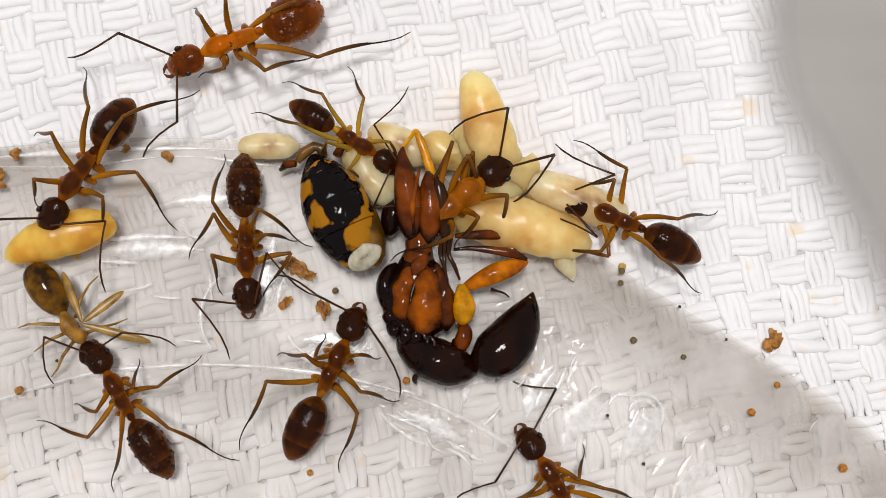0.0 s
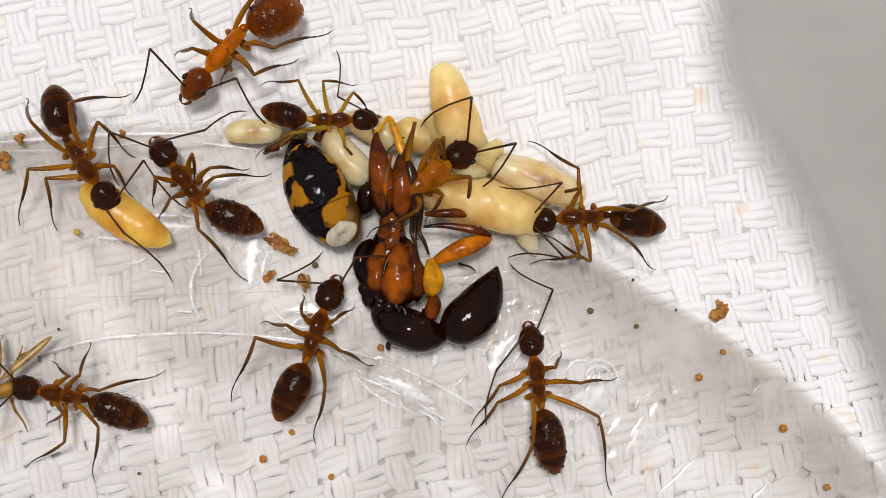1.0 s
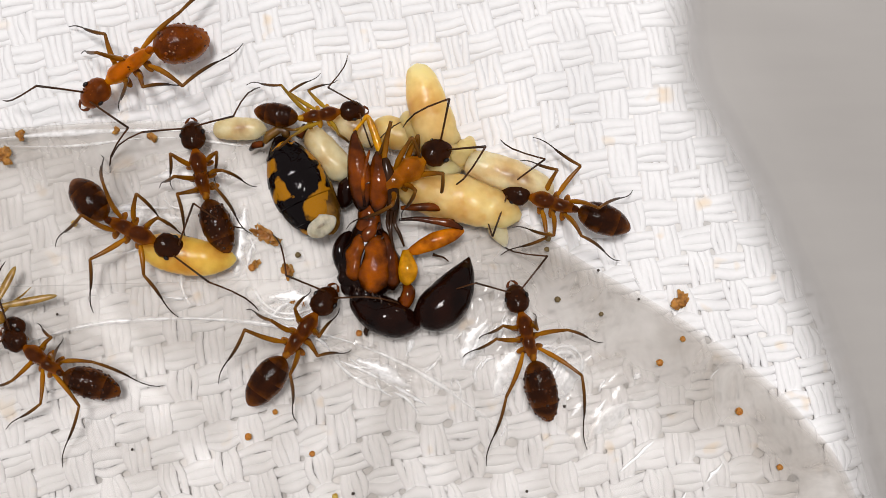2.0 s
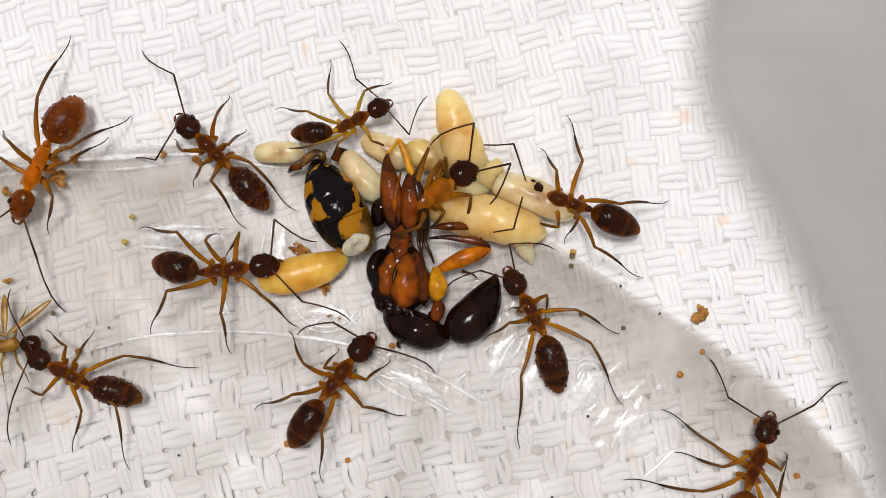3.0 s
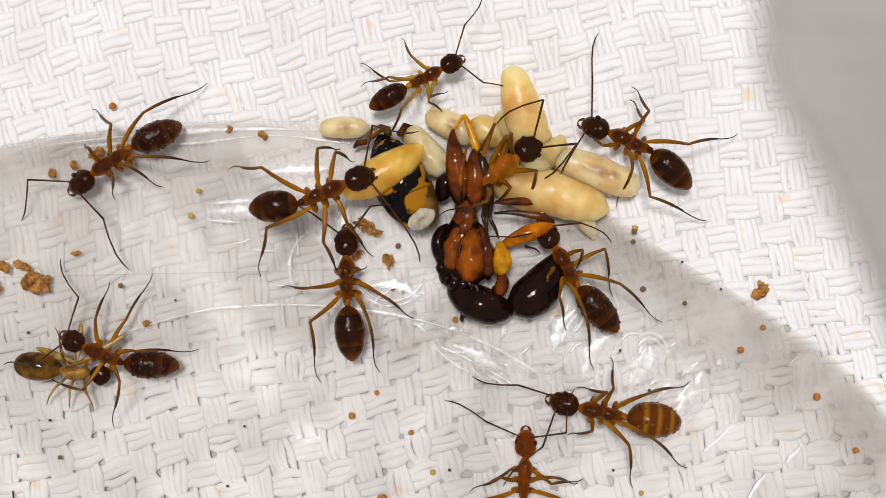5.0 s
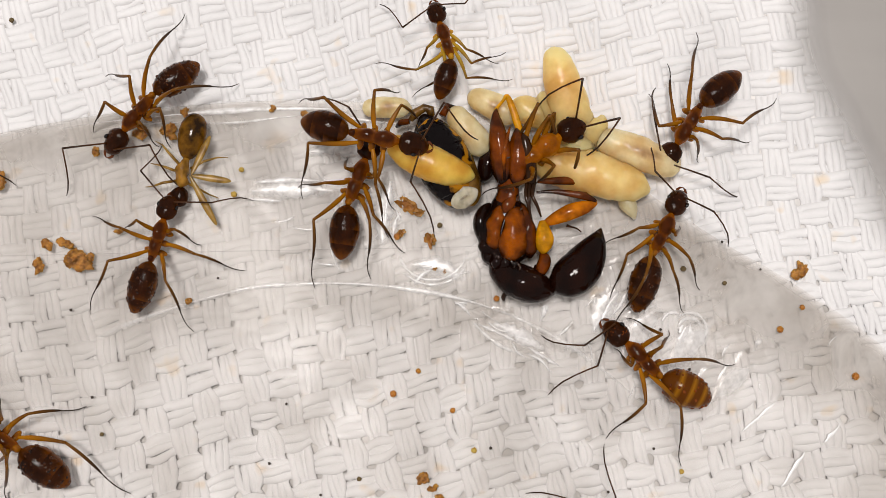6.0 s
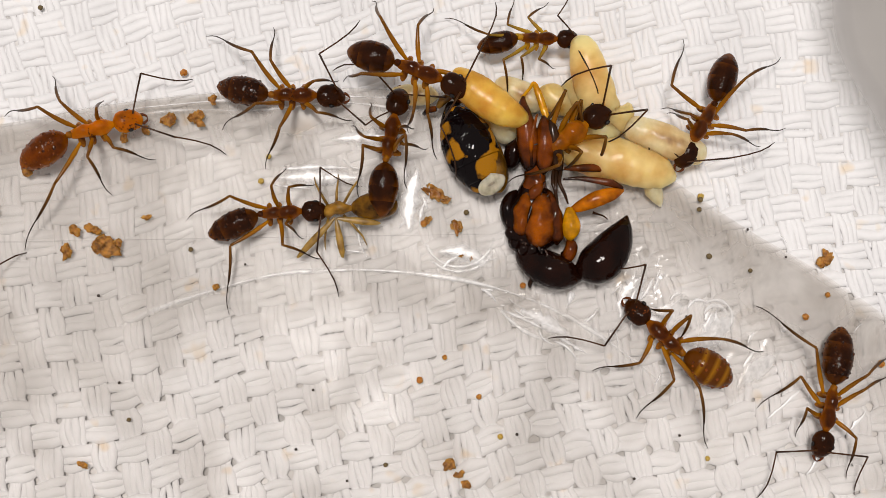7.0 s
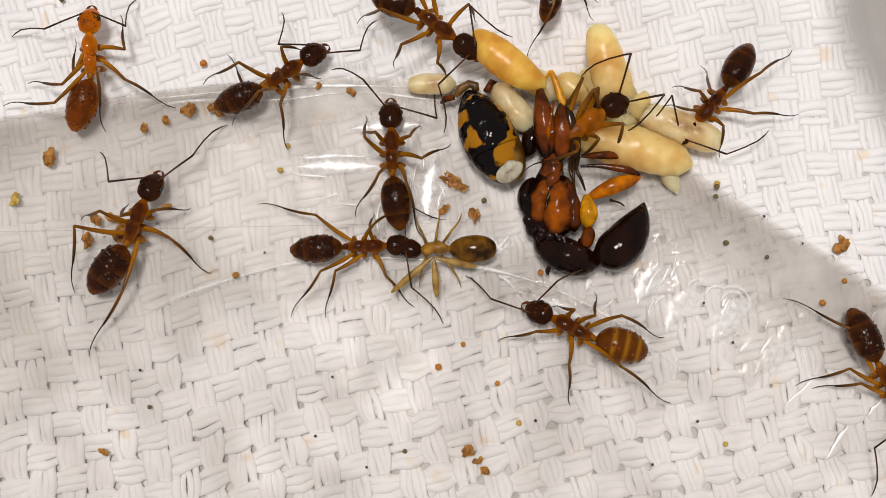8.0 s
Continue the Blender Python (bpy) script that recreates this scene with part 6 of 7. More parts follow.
    drive(ant("dark brown ant carrying a yellow grub in its jaws", "dark", 2.25, False, 1.04, seed=3, length=1.06), [
        (0, -9.92, 5.65, -123, 0), (0.5, -9.83, 5.57, -102, -21), (1, -10.79, 5.54, -56, -18), (1.2, -11.11, 5.21, -60, -12),
        (2.3, -9.01, 2.36, -8, -29), (2.5, -8.97, 2.23, -1, -30), (2.8, -8.03, 2.07, 5, -20), (3, -7.95, 1.78, 7, -21),
        (3.5, -7.55, 1.54, 17, -22), (4, -7.48, 1.69, 25, -21), (4.2, -7.21, 1.86, 33, -25), (4.5, -6.83, 2.25, 40, -26),
        (4.7, -6.79, 2.55, 35, -22), (5.8, -6.70, 4.43, -6, -11), (6, -6.63, 4.67, -10, -4), (6.2, -6.58, 5.19, -1, -2),
        (6.5, -6.31, 5.22, 4, -4), (7, -6.11, 6.58, -20, 6), (7.5, -6.25, 7.83, -31, 5), (7.7, -5.95, 8.04, -29, 7),
        (8, -6.06, 8.06, -36, 14),
    ], {
        "FL": [(0, 0.89, 0.85, 1.82, 1.19), (0.5, 1.2, 1.09, 2.82, 1.36), (1, 1.49, 0.76, 2.07, 0.54), (2.5, 1.72, 0.82, 2.21, 0.52), (3, 1.64, 0.75, 0.94, 0.46), (3.5, 1.69, 0.71, 2.12, 0.75), (4, 1.83, 0.4, 2.33, 0.69), (4.5, 1.75, 1.01, 2.57, 0.7), (6, 1.07, 1.02, 2.05, 0.96), (6.5, 1.35, 0.78, 1.82, 0.44), (7, 1.77, 0.69, 1.64, 0.27), (7.5, 1.12, 0.38, 1.67, 1.22), (8, 1.12, 0.49, 1.71, 1.25)],
        "FR": [(0, 1.47, -0.76, 1.93, -0.64), (0.5, 1.63, -0.94, 3.21, -1.19), (1, 0.8, -0.74, 2.56, -2.16), (2.5, 1.46, -0.85, 2.29, -2.12), (3, 2.05, -1.05, 2.86, -2.2), (3.5, 1.71, -1.12, 1.95, -2.38), (4, 1.67, -1.23, 1.62, -2.39), (4.5, 0.86, -0.97, 1.27, -2.02), (6, 0.91, -1.02, 1.78, -2), (6.5, 0.92, -1.13, 1.54, -2.05), (7, 1.35, -1.22, 2.36, -2.39), (7.5, 1.48, -1.23, 2.53, -1.65), (8, 1.32, -0.85, 1.88, -0.86)],
        "ML": [(0, -0.31, 1.41, 0.67, 2.62), (0.5, 0.12, 1.29, 2.57, 2.21), (1, 0.13, 1, 0.88, 1.02), (2.5, 1.04, 1.33, 1.54, 0.59), (3, 0.65, 0.43, 0.53, 1.28), (3.5, 0.8, 1.3, 0.84, 0.52), (4, 1.46, 1.15, 2.35, 0.74), (4.5, 1.23, 1.3, 1.32, 0.79), (6, 0.03, 1.65, 0.93, 1.5), (6.5, 0.55, 1.61, 1.61, 3.16), (7, 0.05, 1.32, 0.39, 2.24), (7.5, 0.37, 0.46, 0.07, 1.35), (8, 0.27, 0.56, -0.1, 1.34)],
        "MR": [(0, -0.04, -1.32, 0.48, -1.36), (0.5, 0.33, -1.5, 1.13, -2.38), (1, 0.12, -1.41, 1.1, -2.47), (2.5, -0.12, -1.13, -0.56, -2.55), (3, 0.64, -1.15, 0.53, -2.63), (3.5, 0.96, -1.17, 1.41, -2.95), (4, 0.61, -1.65, 0.83, -3.17), (4.5, -0.35, -1.27, -0.83, -3.35), (6, 0.96, -1.74, 1.8, -3.06), (7, 1.03, -0.66, 1.03, -1.75), (7.5, 0.43, -0.9, 0.1, -1.57), (8, 0.54, -0.86, 0.35, -1.59)],
        "HL": [(0, -1.05, 0.29, -2.67, 1.1), (0.5, -0.82, 0.65, -1.45, 1.53), (1, -0.42, 0.63, -0.24, 1.9), (2.5, -0.24, 1.58, -0.65, 0.99), (3, -0.42, 1.62, -1.49, 1.6), (3.5, -0.58, 1.72, -1.46, 2.32), (4, -0.27, 1.53, -1.22, 2.39), (4.5, -0.31, 1.73, -1.46, 2.63), (6, -1.3, 1.31, -1.13, 0.78), (6.5, -0.68, 1.44, -2.3, 3.62), (7, -0.31, 0.59, -1.61, 2.05)],
        "HR": [(0, -0.43, -0.32, -1.72, -1.91), (0.5, -0.85, -0.63, -2.05, -1.37), (1, -0.62, -0.46, -1.46, -0.38), (2.5, -0.67, -0.11, -1.69, -0.79), (3, -0.99, -0.42, -1.73, -1.47), (3.5, -0.59, -0.42, -1.32, -2.09), (4, -0.79, -0.62, -1.68, -1.99), (4.5, -1.12, -0.13, -2.44, -0.92), (6, -1.46, -0.22, -1.12, -1.65), (6.5, -1.21, -0.11, -1.72, -0.61), (7, 0.05, -0.58, -1.58, -0.84), (7.5, -0.2, -1.25, -0.96, -1.65), (8, -0.44, -0.77, -1.2, -1.01)],
        "AL": [(0, 1.45, 1.39, 3.42, 2.28), (3, 2.57, 1.19, 3.46, 0.57), (3.5, 2.19, 1.56, 3.21, 0.95), (4.5, 3.09, 1.13, 3.9, 0.55), (6, 2.64, 1.35, 3.86, 0.7), (6.5, 2.44, 0.94, 2.92, 1.4), (7, 2.35, 1.35, 2.18, 2.95), (7.5, 1.73, 1.57, 2.79, 1.66), (8, 1.23, 1.11, 2.9, 1.04)],
        "AR": [(0, 2.7, -0.66, 3.78, -0.53), (1, 3.17, 0.03, 5.08, 0.53), (2.5, 3.76, -1.01, 5.03, -1.46), (3, 3.14, -1.32, 4.54, -1.96), (3.5, 3.41, -1.36, 4.17, -1.3), (4.5, 2.62, -1.72, 2.31, -3.25), (6, 2.28, -1.11, 3.81, -2.48), (8, 1.93, -1.67, 2.55, -2.11)],
    }, level=[(0, 0.3), (2.8, 0.4), (4, 0.9), (4.5, 1.5), (6.5, 1.5), (7.5, 0.9), (8, 0.8)])
    drive(ant("reddish brown ant with dark gaster on the plastic", "brown", 2.2, True, 0.98, seed=4, length=1.2), [
        (0, -6.07, 3.83, -87, -1), (0.5, -5.95, 3.73, -147, 38), (1, -6.79, 3.48, -233, 33), (1.2, -6.65, 3.31, -241, 16),
        (2.3, -6.37, 3.66, -258, 5), (2.5, -6.51, 3.87, -248, 2), (2.8, -6.79, 4.98, -235, 0), (3, -6.95, 5.20, -224, -4),
        (3.5, -8.22, 6.53, -216, -5), (4, -8.16, 7.08, -185, -11), (4.2, -8.87, 6.68, -164, -13), (4.5, -10.68, 6.30, -155, -16),
        (4.7, -11.81, 5.02, -143, -12), (5.8, -13.32, 5.74, -155, -3), (6, -13.21, 6.17, -128, -16), (6.2, -12.78, 6.32, -81, -22),
        (6.5, -11.96, 6.01, -34, 1), (7, -10.35, 5.66, -0, -10), (7.5, -10.09, 5.57, -19, 5), (7.7, -10.38, 5.53, -16, 12),
        (8, -11.18, 5.49, 36, -15),
    ], {
        "FL": [(0, 1.1, 0.55, 2.85, -0.31), (0.5, 1.22, 0.61, 1.52, 2.07), (1, 1.37, 0.5, 1.01, 1.27), (2.5, 1.65, 0.61, 0.8, 0.61), (3, 1.34, 0.54, 2.37, 0.62), (3.5, 1.35, 0.82, 2.39, 0.51), (4, 1.01, 0.79, 2.34, 0.71), (4.5, 1.01, 0.57, 2.28, 0.56), (6, 1, 0.62, 1.23, 0.82), (6.5, 1.41, 0.5, 2.09, 0.8), (7, 1.59, 0.33, 2.24, 0.64), (8, 1.29, 0.58, 2, 0.41)],
        "FR": [(0, 1.04, -0.69, 2.15, -0.77), (1, 1.33, -0.64, 0.86, -0.22), (2.5, 1.33, -0.76, 0.82, -0.56), (3, 1.41, -0.81, 1.93, -1.68), (3.5, 1.17, -0.45, 2.19, -0.36), (4, 1.36, -0.41, 2.04, -2.62), (4.5, 1.09, -0.61, 1.13, -1.49), (6, 1.21, -0.68, 2.56, -1.05), (6.5, 1.49, -0.73, 2.12, -1.24), (7, 1.62, -0.6, 2.79, -0.69), (7.5, 2.26, -0.59, 3.21, -1.14), (8, 1.29, -0.66, 1.65, -0.6)],
        "ML": [(1, 0.57, 0.69, 0.62, 1.23), (2.5, 0.86, 0.56, 1.36, 1.4), (3, 0.57, 0.55, 0.68, 1.3), (3.5, 0.13, 1.17, 0.36, 2.15), (4, 0.56, 1.08, 1.38, 2.22), (4.5, 0.43, 0.6, -0.22, 1.43), (6, 0.17, 0.83, 0.87, 1.13), (6.5, 0.46, 0.25, 0.85, 1.18), (7, 0.48, 0.6, 0.02, 2.85), (7.5, 0.35, 0.59, -1.3, 2.44), (8, 0.41, 0.2, -0.17, 2.6)],
        "MR": [(0, 0.05, -0.66, 1.09, -1.76), (0.5, 0.49, -0.82, 0.72, -1.5), (1, 0.66, -0.84, 0.31, -1.64), (2.5, 0.53, -0.88, -0.46, -1.66), (3, 0.44, -0.48, 0.74, -1.27), (3.5, 0.05, -0.47, 0.04, -2.01), (4, 0.53, -0.39, 1.17, -2.57), (4.5, 0.36, -0.68, 0.64, -2.59), (6, 0.24, -0.65, 0.63, -2.04), (6.5, 0.53, -1.05, -0.3, -1.89), (7, 0.47, -1.26, -0.14, -2.28), (8, 0.2, -0.92, -0.51, -1.98)],
        "HL": [(0, 0.24, 0.34, 0.39, 1.04), (0.5, -0.15, 0.6, -1.07, 1.29), (1, -0.77, 0.51, -2.16, 0.35), (2.5, 0.46, 0.52, -0.5, 1.02), (3, 0.09, 0.51, -1.69, 1.19), (3.5, -0.59, 0.87, -3.19, 1.79), (4, 0.19, 1.19, -2.01, 2.61), (4.5, -0.07, 0.73, -1.51, 1.55), (6, -0.71, 0.93, -1.78, 1.67), (6.5, -0.53, 0.47, -2.42, 1.7), (7, -0.02, 0.74, -2.66, 2.4), (7.5, -0.6, 0.51, -2.45, 0.64), (8, 0.04, 0.63, -1.76, 1.67)],
        "HR": [(0, -0.86, -1.04, -1.13, -0.57), (0.5, -0.05, -0.64, -0.15, -1.5), (1, 0.28, -0.75, -0.19, -2.03), (2.5, -0.11, -0.44, -1.58, -0.54), (3, -0.58, -0.59, -2.22, -0.42), (3.5, -0.49, -0.36, -1.82, -1.69), (4, -0.94, -0.23, -2.23, -1.14), (4.5, -0.73, -0.44, -3.3, -0.35), (6, -0.68, -0.54, -2.75, -1.13), (6.5, -0.38, -1.01, -3.03, -0.84), (7, -0.13, -0.53, -1.67, -0.99), (7.5, 0.57, -1.05, 0.47, -2.05), (8, -0.53, -0.51, -1.09, -0.23)],
        "AL": [(0, 1.05, 0.65, 2.52, 1.44), (0.5, 1.81, 0.57, 2.62, 1.29), (1, 3.06, 0.69, 2.26, 1.57), (2.5, 1.77, 1, 1.78, 1.72), (3, 1.8, 1.67, 2.46, 2.33), (3.5, 1.6, 1.57, 2.83, 1.14), (4, 1.82, 1.68, 2.84, 2.65), (4.5, 2.57, 1.49, 3.53, 3.34), (6.5, 1.25, 0.73, 1.99, 2.05), (7, 1.7, 1.07, 3.05, 2.39), (8, 1.36, 0.63, 2.05, 1.77)],
        "AR": [(0, 2.06, -1.2, 3.63, -0.22), (0.5, 1.53, -1.34, 2.58, -1.98), (1, 1.67, -1.25, 1.89, -2.21), (2.5, 2.56, -1.26, 3.42, -1.22), (3, 3.37, -0.8, 4.91, -0.22), (3.5, 2.75, -0.95, 4.41, -2.03), (4, 3.46, -0.39, 5.92, -1.23), (4.5, 3.55, -1.28, 4.78, -0.64), (6, 3.27, -0.95, 4.4, -0.2)],
    })
    drive(ant("small dark ant with yellow-jointed legs by the brood heap", "jointed", 1.8, False, 0.93, seed=5, length=1.15), [
        (0, -3.71, 6.22, -32, 1), (0.5, -3.73, 6.28, -29, 8), (1, -3.89, 6.07, 0, -13), (1.2, -3.75, 5.97, 4, -21),
        (2.3, -3.63, 6.10, 12, -21), (2.5, -3.75, 6.22, 14, -22), (2.8, -3.67, 6.33, 30, -24), (3, -3.66, 6.38, 28, -27),
        (3.5, -3.65, 6.72, 27, -8), (4, -3.67, 6.74, 38, -29), (4.2, -3.63, 7.03, 3, 15), (4.5, -3.61, 6.91, -9, 19),
        (4.7, -3.44, 6.94, -1, 15), (5.8, -3.35, 7.40, 110, -41), (6, -3.31, 7.32, 109, -37), (6.2, -2.55, 7.68, 20, 22),
        (6.5, -2.72, 7.70, 7, 24), (7, -2.05, 7.69, -1, 15), (7.5, -1.43, 8.26, 20, 7), (7.7, -1.18, 8.53, 25, 11),
        (8, -1.28, 9.18, 75, -3),
    ], {
        "FL": [(0, 1.77, 0.59, 2.3, 0.29), (2.5, 0.75, 0.47, 2.5, 2.16), (3, 1.41, 0.49, 3.36, 0.86), (3.5, 0.94, 0.32, 1.87, 0.61), (4, 0.65, 0.55, 3.52, 1.75), (4.5, 0.89, 0.84, 2.84, 1.64), (6, 0.67, 0.84, 0.39, 1.2), (6.5, 0.47, 0.62, 1.28, 1.89)],
        "FR": [(0, 1.07, -0.5, 2.12, -0.93), (0.5, 1.33, -0.65, 2.3, -0.99), (1, 1.23, -0.77, 2, -1.68), (2.5, 1.31, -0.68, 2.08, -0.96), (3, 1.08, -1.09, 1.81, -1.61), (3.5, 0.44, -0.92, 1.73, -1.93), (4, 0.12, -1.16, 1.47, -2.26), (4.5, 1.02, -0.88, 3.02, -0.48), (6, -0.98, -1.09, -1.05, -2.59), (7, 0.68, -0.76, 1.45, -0.93)],
        "ML": [(0, 0.46, 1.23, -0.82, 2.19), (0.5, 0.88, 1.12, 1.56, 2.48), (1, 0.64, 0.62, 2.46, 1.65), (2.5, 0.55, 0.3, 1.38, 3.37), (3, 0.55, 1.07, 1.44, 3.12), (3.5, 0.09, 0.45, 1.48, 3.26), (4, -0.17, 0.82, 1.95, 2.89), (4.5, -0.23, 0.39, -0.73, 3.28), (6.5, -0.84, 0.19, -0.71, 2.11), (7, -0.93, 0.45, -0.12, 1.96)],
        "MR": [(0, 0.45, -0.35, 0.16, -0.83), (0.5, 0.08, -0.7, 0.37, -1.28), (1, 0.06, -0.57, -0.51, -0.2), (2.5, -0.01, -0.62, -0.91, -0.13), (3, -0.06, -0.66, -0.44, -0.77), (3.5, -0.25, -0.57, -0.68, -1.11), (4, -0.46, -0.65, 0.24, -1.45), (4.5, 0.94, -0.67, 1.05, -1.45), (6, -0.59, -0.63, -0.04, -3.44), (6.5, -0.01, -1.69, 1.11, -1.03), (7, -0.32, -1.13, 0.31, -1.43), (7.5, 0.05, -1.1, -0.43, -1.56)],
        "HL": [(0, -0.42, 0.52, -2.51, 0.6), (0.5, 0.05, 0.7, -2.29, 0.48), (1, 0.25, 0.52, -2.27, 1.62), (2.5, -0.28, 1.02, -1.91, 1.84), (3, -0.28, 0.81, -1.63, 2.17), (3.5, -0.88, 0.88, -1.83, 1.81), (4, -0.83, 1.05, -1.45, 2.04), (4.5, -1.35, 0.1, -2.54, 0.08), (6, -0.27, 1.62, 0.92, 2.72), (6.5, -1.64, -0.53, -3.08, 0.09), (7, -1.7, -0.26, -2.75, 0.94)],
        "HR": [(0, -0.61, -0.54, -2.8, -0.84), (0.5, -0.72, -0.78, -1.94, -0.79), (2.5, 0.19, -0.74, -0.19, -0.93), (3, -0.77, -0.36, -2.14, 0.44), (3.5, -0.77, -0.88, -2.37, 0.47), (4, -0.68, -0.39, -1.54, -0.06), (4.5, -0.21, -1.08, -1.98, -1.22), (6, -1.97, -0.05, -1.26, -1.75), (7, -0.99, -1.27, -0.24, -2.38), (7.5, -0.62, -0.98, -0.87, -1.2)],
        "AL": [(1, 0.73, 0.88, 0.96, 3.41), (2.5, 2.02, 0.43, 3.28, 0.8), (3, 1.54, 2.07, 1.75, 4.87), (3.5, 1.3, 2.34, 0.54, 4.9), (4, 1.11, 1.68, 1.84, 4.02), (4.5, 2.46, 0.19, 3.81, 0.93), (6, 1.81, 1.77, 3.38, 1.95), (7, 1.68, 0.48, 2.13, 1.98)],
        "AR": [(3, 2.64, -1.88, 4.45, -0.19), (3.5, 3.98, -0.35, 6.67, 0.45), (6, 1.82, -0.96, 2.24, -1.82), (6.5, 1.28, -1.14, 1.37, -2.1), (7, 2.62, -0.99, 3.41, -2.49), (7.5, 3.01, -1.29, 3.98, -0.46)],
    }, level=0.35)
    drive(ant("dark brown ant beside the pale cocoon", "dark", 2.15, False, 1.04, seed=6, length=1.2), [
        (0, 4.72, 3.45, 157, -4), (0.5, 4.65, 3.30, 168, -3), (1, 4.99, 3.28, 184, -16), (1.2, 5.04, 3.25, 183, -15),
        (2.3, 5.08, 3.25, 156, 1), (2.5, 4.95, 3.46, 150, 5), (2.8, 4.99, 3.70, 155, -5), (3, 4.77, 3.85, 162, -6),
        (3.5, 4.68, 3.64, 200, -40), (4, 4.69, 4.04, 154, -3), (4.2, 4.66, 4.33, 152, -13), (4.5, 4.49, 4.53, 144, -5),
        (4.7, 4.57, 4.75, 146, -10), (5.8, 4.99, 5.60, 212, -36), (6, 4.97, 5.97, 239, -20), (6.2, 4.71, 5.94, 272, 4),
        (6.5, 4.71, 5.93, 272, -7), (7, 4.57, 5.65, 241, 11), (7.5, 4.53, 5.52, 252, -1), (7.7, 4.51, 5.53, 241, 7),
        (8, 4.42, 5.71, 230, 10),
    ], {
        "FL": [(0, 0.88, 0.66, 2.8, 1.19), (1, 1.07, 0.92, 2.59, 1.2), (2.5, 0.78, 0.62, 2.23, 1.8), (3.5, 1.4, 0.79, 1.76, 0.39), (4.5, 1.89, 0.92, 2.1, 0.31), (6, 1.46, 0.63, 1.46, 0.7), (6.5, 1.71, 0.34, 1.73, 1.12), (7, 0.75, 1.09, 0.46, 2.05), (7.5, 1.32, 0.45, 2.3, 0.64), (8, 1.37, 0.99, 1.71, 1.22)],
        "FR": [(0, 1.33, -0.76, 2.39, -0.39), (0.5, 1.46, -0.95, 2.85, -0.87), (1, 0.97, -0.6, 2.26, -0.79), (2.5, 1.12, -0.54, 2.59, -1.7), (3, 1.45, -0.72, 2.25, -1.62), (3.5, 0.78, -0.64, -0.43, -2.73), (4, 1.1, -0.5, 1.84, -0.56), (4.5, 1.16, -0.37, 3.11, -1.53), (6, 0.62, -0.72, -1.01, -1.73), (7, 1.22, -0.68, 0.99, -1.04), (8, 1.94, -0.55, 1.6, -0.74)],
        "ML": [(0, 1.16, 1.81, 1.97, 1.35), (0.5, 1.22, 1.52, 2.01, 0.48), (1, 0.76, 1.36, 1.92, 0.35), (2.5, 0.62, 1.33, 1.19, 1.09), (3, 0.46, 0.41, 0.52, 1.32), (3.5, 0.83, 0.71, 0.84, 1.12), (4, 0.37, 0.73, 0.15, 1.29), (4.5, 0.24, 0.68, 0.03, 1.45), (6, 0.81, 0.89, -0.03, 2.29), (6.5, 1.4, 0.91, 1.04, 2.18), (7, 0.39, 1.53, -0.48, 2.52), (7.5, 0.53, 1.43, -0.2, 2.43), (8, 0.01, 1.5, -1.01, 2.46)],
        "MR": [(0, 1.12, -1.29, 2.68, -1.75), (0.5, 0.85, -1.6, 2.57, -1.53), (1, 0.84, -1.76, 2.6, -2.91), (2.5, 0.43, -0.52, 2.67, -2.63), (3, 0.78, -1.32, 1.98, -3.37), (3.5, -0.3, -1.43, -0.64, -4.03), (4, 0.54, -1.25, 2.24, -2.91), (4.5, 0.64, -0.87, 2.26, -2.23), (6, 1.56, -0.87, 0.48, -1.56), (6.5, 0.93, -0.86, 0.61, -1.09), (7, 1.21, -0.79, 0.95, -1.17), (7.5, 0.66, -0.74, 0.65, -1.45), (8, 1.05, -0.68, 0.96, -1.27)],
        "HL": [(0, -0.32, 0.65, -2.35, 0.92), (0.5, -0.29, 0.84, -2.18, 1.2), (1, 0, 0.72, -1.42, 1.74), (2.5, -0.38, 1, -2.3, 0.79), (3, -0.34, 1.17, -2.35, 1.56), (3.5, 0.65, 1.26, -1.07, 2.51), (4, -0.54, 1.31, -2.73, 1.37), (4.5, -0.91, 1.51, -3.33, 1.16), (6, 0.28, 0.75, -2.24, 2.42), (6.5, -0.11, 0.82, -1.34, 2.49), (7, -0.58, 0.36, -2.8, 1.41), (7.5, -0.79, 0.76, -2.49, 1.88), (8, -0.41, 0.43, -3, 1.01)],
        "HR": [(0, 0.17, -0.25, -2.31, -1.82), (0.5, -0.33, -0.45, -2.65, -1.51), (1, 0.26, -0.15, -2.61, -0.76), (2.5, -0.01, -0.19, -1.83, -1.94), (3, -0.59, -0.32, -2.5, -1.2), (3.5, -1.46, 0.41, -2.85, 0.43), (4, -0.98, -0.41, -2.44, -1.41), (4.5, -1.14, -0.38, -2.63, -1.56), (6, -0.26, -0.72, -2.38, -1.35), (6.5, 0.6, -0.95, -2.49, -0.63), (7, 0.47, -1.09, -2.15, -1.96), (7.5, 0.08, -0.93, -2.49, -1.45), (8, 1.09, -0.29, -1.83, -2.2)],
        "AL": [(0, 1.25, 0.68, 2.85, 0.51), (2.5, 2.73, 1.74, 3.55, 0.48), (3.5, 2.11, 0.91, 1.81, 1.49), (4, 2.65, 1.45, 3.59, -0.36), (4.5, 2.61, 1.47, 2.62, 1.89), (6, 1.92, 2.32, 1.75, 3.64), (6.5, 1.81, 1.26, 0.94, 3.54), (7, 1.14, 1.57, -0.82, 3.16), (7.5, 3.08, 1.05, 3.36, 1.86), (8, 1.82, 1.79, 0.38, 2.89)],
